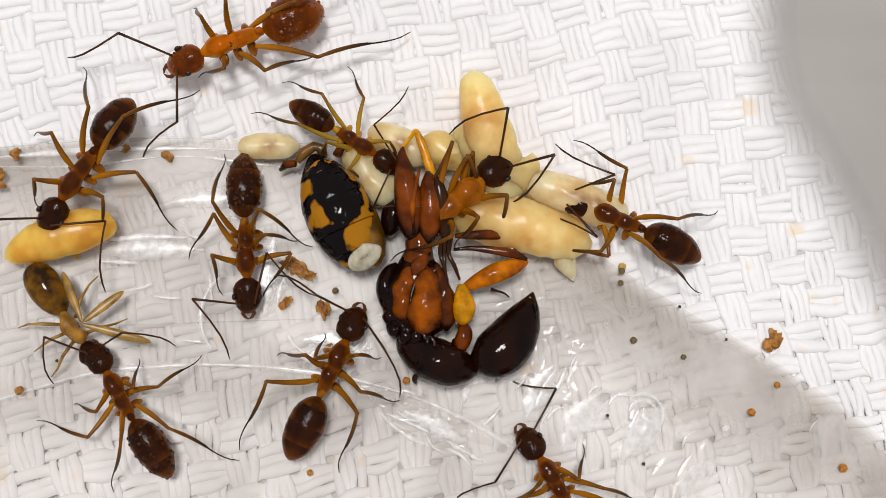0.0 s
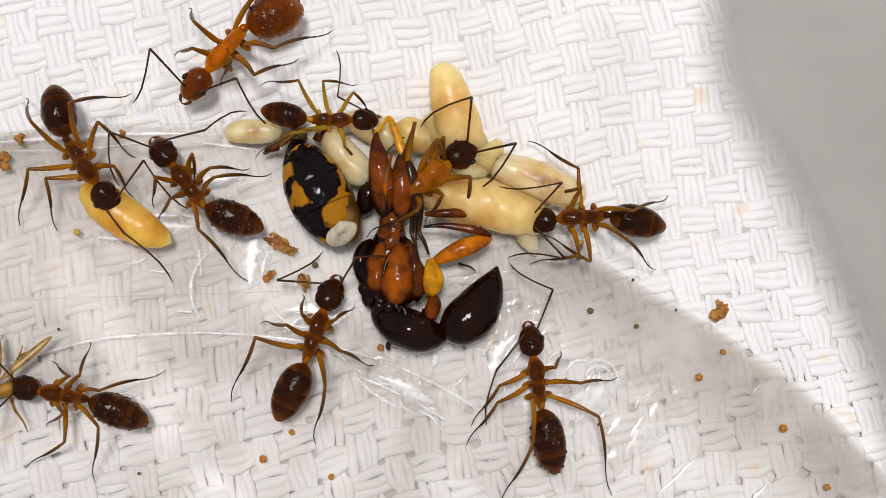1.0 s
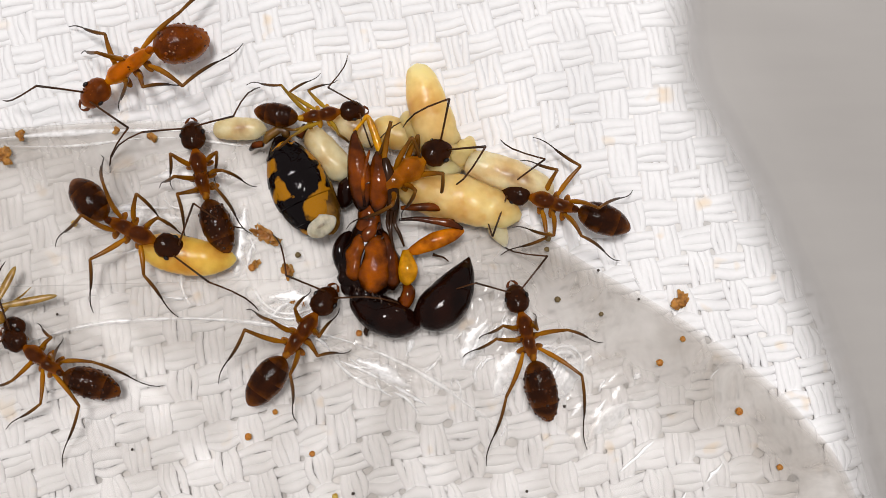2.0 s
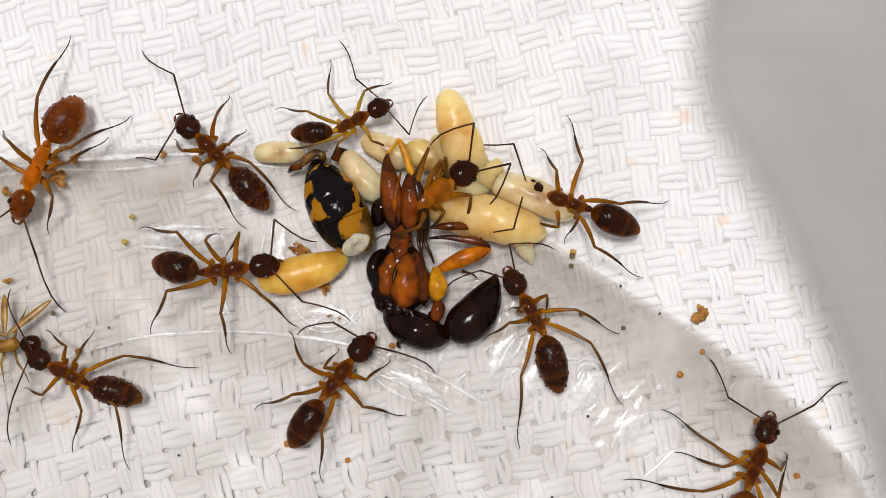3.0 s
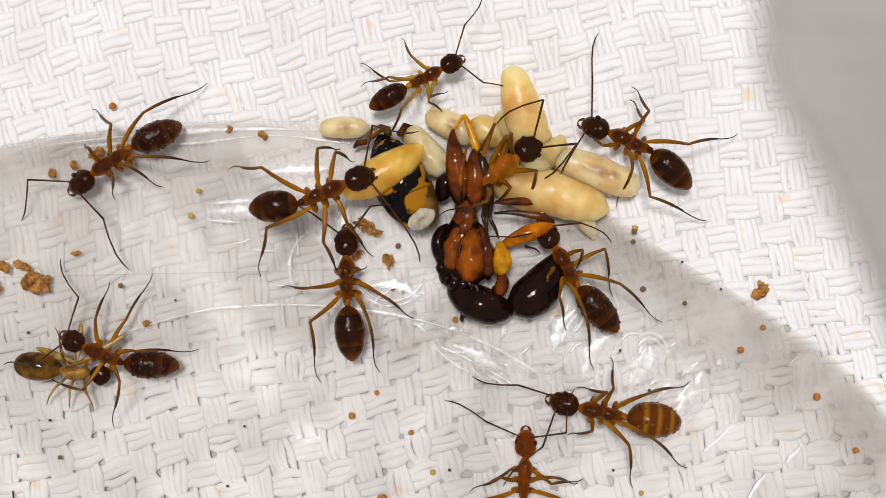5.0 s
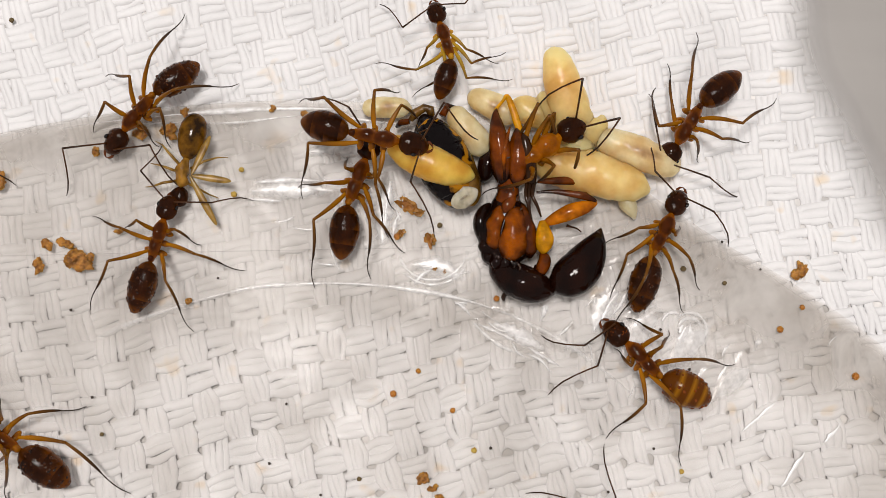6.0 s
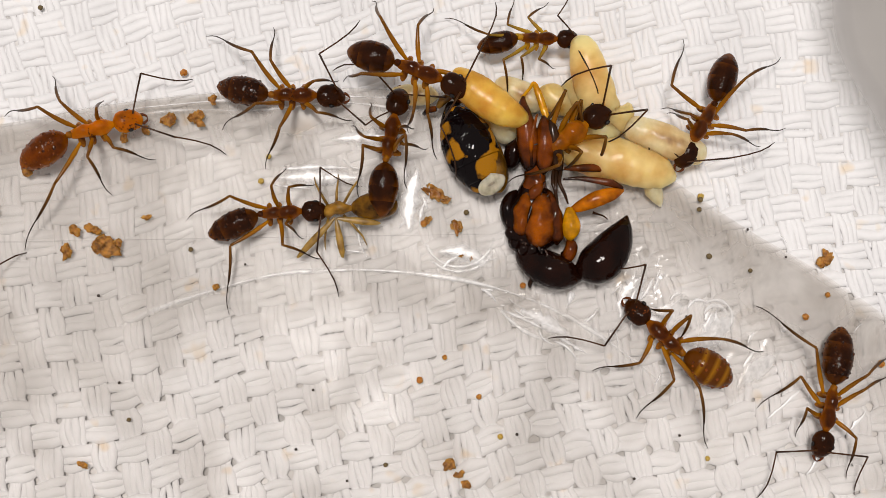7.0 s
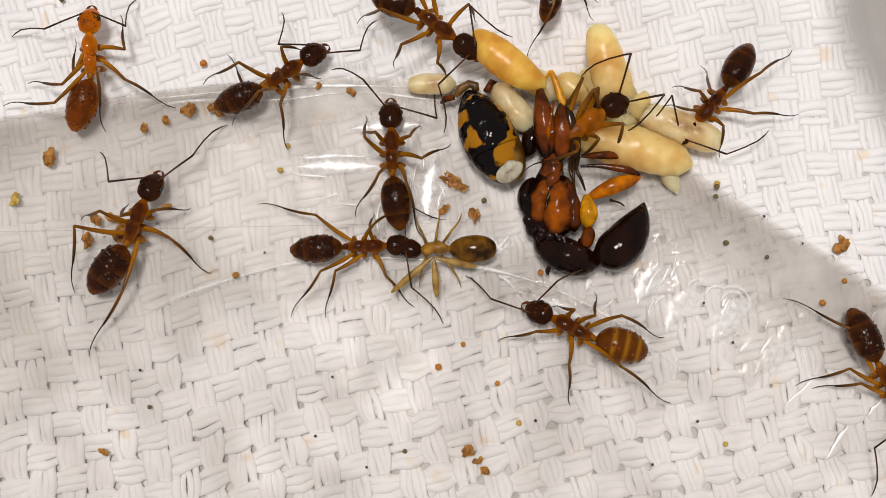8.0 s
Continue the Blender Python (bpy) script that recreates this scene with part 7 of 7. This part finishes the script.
        "AR": [(1, 1.58, -0.89, 3.57, -0.86), (2.5, 1.41, -1.2, 2.06, -1.55), (3, 3.12, -1.57, 4.32, -1.59), (3.5, 0.86, -1.68, -0.44, -2.71), (4, 1.68, -1.55, 2.79, -3.49), (4.5, 3.56, -0.86, 5.64, -2.16), (6, 1.4, -1.15, 0.58, -1.63), (6.5, 2.22, -1.62, 3.09, -0.66), (7, 1.89, -1.55, 3.51, -0.64), (7.5, 2.27, -1.9, 3.58, -2.18), (8, 1.59, -1.09, 2.92, -1.03)],
    })
    drive(ant("dark brown droplet-beaded ant at the dead ant's gaster", "brown", 2.1, True, 1.09, seed=7, length=1.36), [
        (0, 2.58, -3.93, 121, -4), (0.5, 2.71, -2.77, 115, -3), (1, 2.89, -2.37, 98, 4), (1.2, 2.79, -2.10, 102, 7),
        (2.3, 3.84, -1.13, 106, -4), (2.5, 3.65, -0.84, 111, -8), (2.8, 3.41, -0.41, 119, -14), (3, 3.25, -0.22, 120, -16),
        (3.5, 2.77, 0.05, 113, 6), (4, 2.46, 0.34, 110, 9), (4.2, 2.33, 0.14, 112, 6), (4.5, 2.26, 0.16, 124, -3),
        (4.7, 2.19, 0.38, 124, 13), (5.8, 3.03, 0.76, 89, 3), (6, 3.32, 0.86, 65, 9), (6.2, 4.88, 1.13, 9, 14), (6.5, 7.22, 0.48, -30, 12),
        (7, 8.42, -3.67, -101, 1), (7.5, 9.05, -3.27, -57, -13), (7.7, 9.19, -3.27, -61, -7), (8, 9.23, -3.40, -61, -5),
    ], {
        "FL": [(0, 1.05, 0.74, 0.92, 1.06), (0.5, 1.73, 0.85, 1.81, 1.64), (1, 0.75, 1.6, -0.52, 2.39), (2.5, 1.59, 0.44, 1.93, 0.88), (3.5, 1.31, 0.48, 0.9, 0.65), (6, 0.35, 1.21, -0.2, 1.55), (6.5, 1.03, 0.7, 2.53, 1.21), (7, 1.39, 0.63, 3.55, 1.24)],
        "FR": [(0, 0.55, -0.58, 1.09, -1.18), (0.5, 1.53, -0.84, 0.96, -0.72), (1, 1.19, -0.53, 1.46, -0.8), (2.5, 1.03, -0.66, 1.41, -0.74), (3, 1.15, -0.71, 0.63, -0.42), (3.5, 0.93, -0.84, 0.23, -1.93), (4.5, 1.62, -0.61, 0.55, -0.4), (6, 1.01, -0.26, 1.68, -0.61), (6.5, 0.56, -0.47, 1.42, -0.57), (7, 0.96, -0.97, 1.84, -0.76), (7.5, 0.51, -1.11, -0.58, -2.54), (8, 0.04, -1.12, -0.33, -2.65)],
        "ML": [(0.5, 0.91, 0.58, 0.77, 2.35), (1, 0.41, 1.31, -0.7, 2.3), (2.5, 1.24, 0.91, 1.33, 2.09), (3.5, 0.69, 0.68, 0.32, 1), (6, -0.72, 1.02, -3.05, 0.42), (6.5, -0.69, 1.23, -1.97, 1.6), (7, -0.23, 1.09, -0.79, 2.02)],
        "MR": [(0, -0.3, -1.39, -0.96, -1.85), (0.5, 0.57, -1.11, -0.11, -1.27), (1, 0.58, -1.46, 0.57, -2.37), (2.5, 0.66, -1.51, -0.28, -2.41), (3, 0.16, -1.46, -1.3, -2.26), (3.5, -0.2, -0.46, -0.04, -1.44), (4, 0.72, -0.74, -0.16, -2.04), (4.5, 0.94, -0.89, -1.33, -0.91), (6, 0.45, -0.98, -0.3, -2.09), (6.5, 0.19, -0.9, 0.69, -2.53), (7, -0, -1.11, 1.38, -2.27), (7.5, -1.07, -1.51, -0.71, -2.57), (8, -1.18, -1.6, -0.62, -3.38)],
        "HL": [(0.5, 0.03, 0.8, -0.97, 1.44), (1, -1.39, 0.63, -2.46, 1.48), (2.5, -0.3, 0.98, -3.18, 2.68), (3, -0.58, 1.22, -3.48, 3.02), (3.5, -0.52, 0.69, -3.81, 1.89), (4, -0.79, 0.57, -4.3, 1.48), (4.5, -0.89, 0.53, -2.58, 1.45), (6, -1.76, -0.09, -2.45, 0.07), (6.5, -1.17, 1.23, -2.61, 0.65), (7, -0.86, 0.89, -1.42, 1.77)],
        "HR": [(0.5, -0.92, -1.44, -2.31, -1.34), (1, -0.54, -1.79, -2.92, -1.76), (2.5, -1.09, -1.18, -4.22, -0.29), (3, -1.14, -1.31, -3.57, -1.08), (3.5, -0.45, -1.76, -3.32, -2.29), (4, -0.7, -1.65, -2.5, -2.19), (4.5, -0.97, -1.52, -4.21, -2.09), (6, -0.24, -0.63, -1.27, -1.94), (6.5, -1.43, -1.1, -2.5, -2.35), (7, -1.33, -1.01, -2.12, -2.89), (7.5, -2.23, 0.17, -3.59, -1.35), (8, -2.26, -0.11, -3.66, -1.7)],
        "AL": [(0, 1.68, 1.71, 2.04, 2.78), (1, 0.84, 1.7, -0.64, 2.54), (2.5, 2.84, 0.54, 3.08, 1.03), (3.5, 2.62, 0.76, 2.69, 1.75), (6, 2.39, 1.07, 2.81, 1.32), (7, 2.1, 1.68, 3.48, 1.75)],
        "AR": [(0, 3.01, -1.35, 3.84, -0.5), (0.5, 2.89, -1.57, 2.92, 0.16), (1, 3.49, -0.75, 4.32, 0.46), (2.5, 2.76, -1.52, 3.1, -0.22), (3, 2.94, -0.4, 1.98, -1.65), (3.5, 1.79, -0.82, 1.19, -1.3), (6, 2.1, -0.85, 1.61, -1.77), (6.5, 3.08, -1.66, 4.64, -2.11), (7, 2.58, -1.8, 4.29, -2.09)],
    })
    drive(ant("slim reddish brown ant with a smooth dark gaster", "brown", 2.25, False, 1.04, seed=8, length=1.2), [
        (0, -4.06, -0.99, 65, -1), (0.5, -4.02, -0.79, 71, -4), (1, -3.91, -1.03, 71, -7), (1.2, -3.79, -1.01, 70, -7),
        (2.3, -4.10, -1.49, 46, 2), (2.5, -4.15, -1.65, 38, 4), (2.8, -4.07, -1.96, 40, 5), (3, -3.99, -2.32, 53, 4),
        (3.5, -4.04, -2.16, 90, -11), (4, -4.43, -1.80, 93, -5), (4.2, -4.39, -1.91, 94, -13), (4.5, -4.38, -1.25, 87, -6),
        (4.7, -4.67, -0.96, 96, -4), (5.8, -6.66, 2.26, 72, 21), (6, -6.72, 2.44, 70, 13), (6.2, -6.44, 2.88, 82, -1),
        (6.5, -6.32, 2.94, 78, 10), (7, -6.39, 3.42, 80, 6), (7.5, -6.50, 3.11, 81, 5), (7.7, -6.54, 3.30, 77, 6), (8, -6.75, 2.54, 92, 7),
    ], {
        "FL": [(0, 0.87, 0.47, 1.56, 0.58), (0.5, 1.14, 0.49, 1.85, 0.87), (1, 1.24, 0.41, 1.84, 0.73), (2.5, 1.58, 0.73, 2.01, 0.55), (3, 0.99, 0.42, 1.84, 0.61), (3.5, 0.96, 0.27, 1.66, 0.61), (4.5, 1.04, 0.3, 1.57, 0.5), (7, 1.23, 0.54, 2.08, 0.95), (7.5, 1.12, 0.73, 1.63, 1.01), (8, 1.62, 0.85, 1.42, 0.65)],
        "FR": [(0, 1.29, -0.34, 1.42, -0.58), (0.5, 1.55, -0.48, 2.25, -0.54), (1, 1.34, -0.37, 2.02, -0.77), (2.5, 1.3, -0.61, 2.15, -0.6), (3, 1.4, -0.75, 2.29, -0.95), (3.5, 1.43, -0.54, 1.27, -1.32), (4, 1.29, -0.61, 2.17, -0.84), (4.5, 0.9, -0.37, 1.72, -0.52), (7.5, 1.29, -0.61, 2.07, -0.49), (8, 1.21, -0.76, 1.75, -0.87)],
        "ML": [(0, 0.84, 0.65, 0.51, 1.56), (0.5, 0.65, 0.67, 0.49, 1.45), (1, 0.84, 0.63, 0.69, 1.67), (2.5, 0.61, 1.16, 0.19, 2.13), (3, 0.67, 0.99, 1.08, 2.18), (3.5, 0.79, 0.55, -0.39, 2.07), (4, 0.78, 0.43, -0.65, 1.61), (4.5, 0.75, 0.67, 0.33, 2.32), (6, 0.49, 0.64, 0.02, 1.96), (7, 0.54, 0.77, 1.07, 1.31), (8, 1.39, 1.16, 1.74, 0.83)],
        "MR": [(0, 0.61, -0.82, 0.75, -1.91), (0.5, 0.47, -0.94, 0.36, -2.02), (1, 0.67, -0.77, 0.54, -1.83), (2.5, 0.76, -0.75, 1.62, -1.74), (3, 0.71, -1.06, 1.19, -2.43), (3.5, 0.54, -1.16, -0.58, -2.64), (4, 0.72, -0.84, -0.21, -2.17), (4.5, 0.61, -0.78, -0.55, -2.23), (6, -0.27, -1.13, -0.7, -2.09), (6.5, 0.59, -0.74, -0.74, -1.34), (7, 0.56, -0.5, 0.79, -1.17), (7.5, 0.75, -0.67, 0.93, -1.58), (8, 0.48, -0.93, 1.16, -1.93)],
        "HL": [(0, 0.05, 0.94, -2.46, 1.37), (0.5, 0.07, 0.93, -2.49, 1.6), (1, 0.33, 0.95, -2.27, 1.76), (2.5, 0.14, 0.84, -2.43, 0.55), (3, 0.09, 0.47, -1.8, 1.73), (3.5, 0.22, 0.63, -2.35, 1.6), (4, 0.05, 0.79, -2.7, 1.33), (4.5, -0.26, 0.89, -3.14, 1.09), (6, -0.21, 0.47, -3.32, 0.01), (6.5, -0.56, 0.72, -3.83, 0.79), (7, 0.23, 0.65, -0.79, 0.7), (7.5, 0.48, 0.7, -1.73, 0.9), (8, -0.3, 0.4, -0.68, 0.91)],
        "HR": [(0, 0.29, -0.55, -2.19, -1.27), (0.5, 0.09, -0.6, -2.71, -1.11), (1, 0.14, -0.41, -2.59, -0.97), (2.5, -0.04, -0.38, -1.14, -1.89), (3, -0.1, -0.42, -2.45, -1.76), (3.5, 0.1, -0.52, -2.08, -0.81), (4, 0.25, -0.56, -1.93, -0.36), (4.5, -0.32, -0.52, -2.44, -0.55), (6, -0.05, -0.71, -2.1, -1.46), (6.5, -0.34, -0.69, -2.2, -1.06), (7, 0.57, -0.34, -2.51, -1.04), (7.5, 0.11, -0.38, -2.27, -1.07), (8, -0.51, -0.55, -1.68, -0.8)],
        "AL": [(0, 2.27, 0.51, 2.38, 1.42), (1, 2.01, 1.56, 2.99, 0.39), (2.5, 2.14, 0.51, 1.85, 1.01), (3.5, 2.36, 0.36, 1.83, 0.83), (4.5, 2.78, 0.69, 3.12, 1.37), (7.5, 2.44, 0.51, 2.4, 1.48), (8, 2.66, 0.48, 3.17, 1.23)],
        "AR": [(0, 2.08, -0.44, 1.45, -1.21), (1, 2.59, -0.29, 2.77, -0.68), (2.5, 2.43, -0.81, 2.62, -1.73), (3.5, 2.57, -0.69, 2.54, -1.64), (4, 2.89, -0.31, 2.73, -1.57), (4.5, 2.52, -0.33, 2.42, -1.39), (8, 1.96, -1.5, 2.67, -1.33)],
    })
    drive(ant("amber-brown ant with a pale-banded swollen gaster", "banded", 2.2, True, 1.22, seed=9, length=1.20), [
        (2.5, 15.03, -8.96, 108, 0), (2.8, 11.78, -7.47, 94, 5), (3, 9.64, -5.17, 70, 11), (3.5, 7.82, -1.58, 125, -9),
        (4, 7.67, -2.20, 152, -15), (4.2, 6.36, -2.68, 174, -6), (4.5, 3.72, -3.31, 171, 12), (4.7, 3.90, -3.74, 179, -0),
        (5.8, 3.67, -3.20, 123, 33), (6, 3.64, -3.12, 135, 21), (6.2, 3.75, -3.34, 141, 28), (6.5, 3.90, -3.30, 137, 25),
        (7, 3.52, -2.82, 138, 14), (7.5, 1.69, -2.71, 159, -2), (7.7, 1.01, -2.79, 158, 4), (8, 0.06, -2.80, 154, 13),
    ], {
        "FL": [(3, 0.41, 0.99, 0.37, 2.63), (3.5, 1.46, 0.54, 2.27, 0.66), (4, 0.87, 0.31, 1.89, 0.89), (4.5, 1.15, 0.35, 2.26, 0.92), (6, 1.11, 0.35, 1.63, 0.34), (6.5, 0.56, 0.61, 1.48, 2.32), (7, 0.93, 1.06, 2.06, 2.62), (7.5, 2.02, 0.9, 2.19, 1.86), (8, 2, 0.73, 2.76, 1.37)],
        "FR": [(3, 1.05, -0.49, 1.66, -1.14), (3.5, 1.1, -0.44, 1.64, -0.93), (4, 1.42, -0.75, 2.13, -0.84), (4.5, 0.84, -0.51, 1.54, -0.95), (6, 0.98, -1.37, 1.75, -0.75), (6.5, 1.12, -1.1, 1.23, -0.83), (7, 1.33, -0.73, 2, -0.2), (7.5, 1.74, -0.27, 1.92, -0.63), (8, 1.1, -0.53, 1.57, -0.41)],
        "ML": [(3.5, 0.74, 0.73, 0.32, 2.06), (4, 0.48, 0.95, 1.08, 2.42), (4.5, 0.32, 0.48, -0.5, 2.47), (6, -0.47, 1.17, -0.17, 2.52), (6.5, -0.85, 1.11, 0.06, 2.36), (7, -0.91, 1.23, -0.27, 2.45), (7.5, 0.82, 1.01, 0.99, 2.03), (8, 0.49, 1.12, -0.25, 2.33)],
        "MR": [(3.5, 0.6, -1.01, 0.39, -2.66), (4, 0.2, -1.41, -0.71, -3.19), (4.5, 0.63, -0.9, 0.55, -1.33), (6, 0.86, -0.67, 0.81, -1.23), (6.5, -0.14, -0.93, -0.86, -1.92), (7, 0.82, -1.05, 0.53, -0.5), (7.5, 0.25, -0.77, 0.07, -1.47), (8, 0.44, -0.62, 0.63, -1.4)],
        "HL": [(3.5, -0.08, 0.78, -2.59, 2.11), (4, -0.38, 0.88, -1.2, 2.35), (4.5, -0.48, 0.44, -1.91, 1.51), (6, -1.4, 0.33, -2.28, 1.35), (6.5, -1.49, 0.37, -2.15, 1.33), (7, -1.89, 0.8, -2.48, 1.57), (7.5, -1.05, 1.13, -1.43, 1.69), (8, -1.32, 0.52, -3, 0.75)],
        "HR": [(3.5, -1.12, -0.86, -3.38, -0.59), (4, -1.11, -0.87, -2.21, -0.23), (4.5, -1.1, -1.4, -1.59, -1), (6, -0.55, -1.72, -0.99, -1.71), (7, -0.82, -1.57, -1.5, -1.68), (7.5, -1.2, -1.02, -3.26, -1), (8, -0.71, -1.44, -1.39, -1.02)],
        "AL": [(3, 2.49, 1.63, 3.6, 2.71), (3.5, 2.35, 1.35, 3.88, 1.91), (4, 2.02, 1.49, 3.25, 2.53), (4.5, 2.95, 1.2, 4.54, 2.22), (6, 1.88, 1.15, 2.85, 2.95), (6.5, 0.98, 2.03, 0.43, 3.24), (7, 1.97, 1.63, 3.67, 2.54), (7.5, 2.92, 0.78, 3.01, 1.49), (8, 4.05, 0.47, 5.18, 0.05)],
        "AR": [(3, 3.35, -1.06, 4.63, -1.93), (3.5, 2.35, -1.52, 3.16, -1.33), (4, 3.13, -1.25, 3.93, -0.16), (4.5, 3.49, -1.15, 4.97, -1.22), (6, 2.6, 0.99, 3, 1.19), (6.5, 2.37, -0.94, 3.02, -0.16), (7, 2.93, -1.12, 3.5, -0.54), (8, 2.13, -0.6, 1.52, -1.27)],
    })
    drive(ant("rust-red ant coming up over the cloth", "red", 2.0, False, 1.09, seed=10, length=1.2), [
        (3.5, -1.09, -9.58, 102, -7), (4, -1.10, -8.38, 100, -0), (4.2, -0.69, -7.25, 109, -4), (4.5, -1.68, -5.98, 109, -14),
        (4.7, -0.68, -5.96, 87, -1), (5.8, 2.57, -9.57, 95, -0), (6, 2.35, -10.04, 100, 0), (6.2, 2.46, -10.71, 104, -5),
        (6.5, 2.05, -13.33, 102, -2),
    ], {
        "FL": [(4.5, 1.1, 0.7, 0.73, 1.55)],
        "FR": [(4.5, 0.52, -1.91, 0.28, -3.32)],
        "AL": [(4.5, 2.57, 1.67, 3.3, 2.81), (6, 3.62, 1.37, 4.4, 4.47)],
        "AR": [(4.5, 1.72, -1.16, 2.86, -1.45), (6, 3.31, -0.27, 5.24, -0.15)],
    })
    drive(ant("bright orange ant with translucent legs", "orange", 2.2, True, 1.09, seed=11, length=1.24), [
        (5.8, -24.14, 3.81, 23, 9), (6.2, -20.78, 3.95, 20, 5), (6.5, -18.60, 3.98, 34, -5), (7, -17.04, 4.18, 15, 18),
        (7.5, -15.92, 4.55, 32, 3), (7.7, -15.97, 4.64, 60, -14), (8, -16.95, 5.73, 95, -24),
    ], {
        "FL": [(6.5, 1.28, 0.48, 1.46, 1.37), (7, 1.33, 0.43, 1.3, 0.92), (7.5, 1.44, 0.74, 2.56, 1.95), (8, 0.82, 0.34, 2.75, 0.76)],
        "FR": [(6.5, 0.79, -1.52, 0.69, -2.53), (7, 1.44, -0.71, 2.57, -1.38), (8, 1, -0.94, 2.82, -0.81)],
        "ML": [(7, 0.56, 0.53, -0.28, 2.66), (7.5, 0.57, 0.57, 0.89, 2.3), (8, 0.05, 0.75, 0.35, 2.52)],
        "MR": [(7, 0.71, -1.04, 0.81, -2.08), (7.5, 0.35, -1.7, 0.12, -2.82), (8, -0.57, -1.65, -1.08, -2.67)],
        "HL": [(7, -0.21, 0.73, -2.19, 1.45), (7.5, -0.71, 1.13, -3.09, 2.59), (8, -0.65, 0.97, -0.36, 3.36)],
        "HR": [(6.5, -0.36, -1.31, -2.47, -3.03), (7, -0.98, -1.84, -3.07, -3.8), (7.5, -0.65, -1.09, -2.03, -1.84), (8, -0.37, -0.73, -1.26, -0.22)],
        "AL": [(6.5, 4.29, 0.9, 5.38, 1.74), (7, 3.05, 1.54, 4.29, 0.79), (8, 1.89, 1.66, 2.28, 3.08)],
        "AR": [(6.5, 2.96, -1.58, 4.11, -2.72), (7, 3.67, -1.09, 5.24, -1.59), (7.5, 2.29, -1.2, 3.54, -2.05), (8, 1.73, -1.34, 2.74, -1.31)],
    })
    drive(ant("amber ant with a dark head wedged in the brood heap", "amber", 2.5, False, 0.25, seed=12, length=0.35, stout=1.25), [
        (0, -1.14, 3.58, 40, 5), (1, -1.24, 3.68, 36, 5), (2.5, -1.24, 3.68, 36, 5), (8, -1.24, 3.68, 36, 5),
    ], {
        "FL": [(2.5, 1.75, 0.72, 1.45, 0.35)],
        "FR": [(2.5, 1.65, -0.55, 0.87, -1.46)],
        "ML": [(2.5, 1.89, 0.80, 1.5, 0.3)],
        "MR": [(2.5, 0.9, -0.6, 0.3, -0.7)],
        "HL": [(2.5, 1.62, 0.97, 0.5, 0.6)],
        "HR": [(2.5, 0.2, -0.5, -0.3, -0.4)],
        "AL": [(2.5, 2.69, 0.60, 2.1, 0.85)],
        "AR": [(2.5, 2.75, -0.50, 1.92, -0.75)],
    }, level=0.22, footing=0.17)
    glide(carried_insect(), [
        (0, -10.57, 0.89, -55), (0.5, -11.47, -0.06, -36), (1, -12.57, -1.70, 2), (1.2, -12.71, -1.46, -22), (2.3, -13.08, 0.26, -29),
        (2.5, -13.66, -0.21, -17), (2.8, -13.88, 0.02, -16), (3, -14.31, -0.52, 0), (3.5, -14.49, -2.55, 31), (4, -11.49, -5.19, 98),
        (4.2, -11.23, -5.31, 102), (4.5, -12.83, -5.13, 80), (4.7, -14.68, -4.42, 46), (5.8, -12.16, 3.33, -111), (6, -12.23, 3.51, -101),
        (6.2, -10.19, 3.20, -130), (6.5, -8.48, 3.00, -145), (7, -7.99, 1.87, -173), (7.5, -7.67, 0.44, -199), (7.7, -6.76, -0.03, -195),
        (8, -5.29, 0.17, -179),
    ])
    glide(carried_grub(), [
        (0, -10.99, 3.36, -162, 0.12), (0.5, -9.95, 2.94, -96, 0.12), (1, -9.19, 3.26, -33, 0.12), (1.2, -9.66, 2.91, -38, 0.12),
        (2.3, -6.07, 1.69, 3, 0.12), (2.5, -5.74, 1.82, 7, 0.12), (2.8, -4.93, 2.08, 16, 0.12), (3, -4.62, 1.82, 16, 0.15),
        (3.5, -4.16, 2.24, 20, 0.35), (4, -4.37, 2.81, 28, 0.85), (4.2, -4.38, 3.26, 30, 1), (4.5, -4.23, 4.02, 41, 1),
        (4.7, -4.11, 4.28, 43, 1), (5.8, -4.06, 3.82, -26, 1), (6, -4.02, 3.83, -22, 1), (6.2, -3.75, 4.69, -8, 1),
        (6.5, -3.58, 4.91, 18, 1), (7, -3.02, 5.44, -33, 1), (7.5, -3.4, 6.53, -31, 0.9), (7.7, -3.03, 6.68, -32, 0.85),
        (8, -2.99, 6.36, -36, 0.8),
    ], level=0.12)


motions()
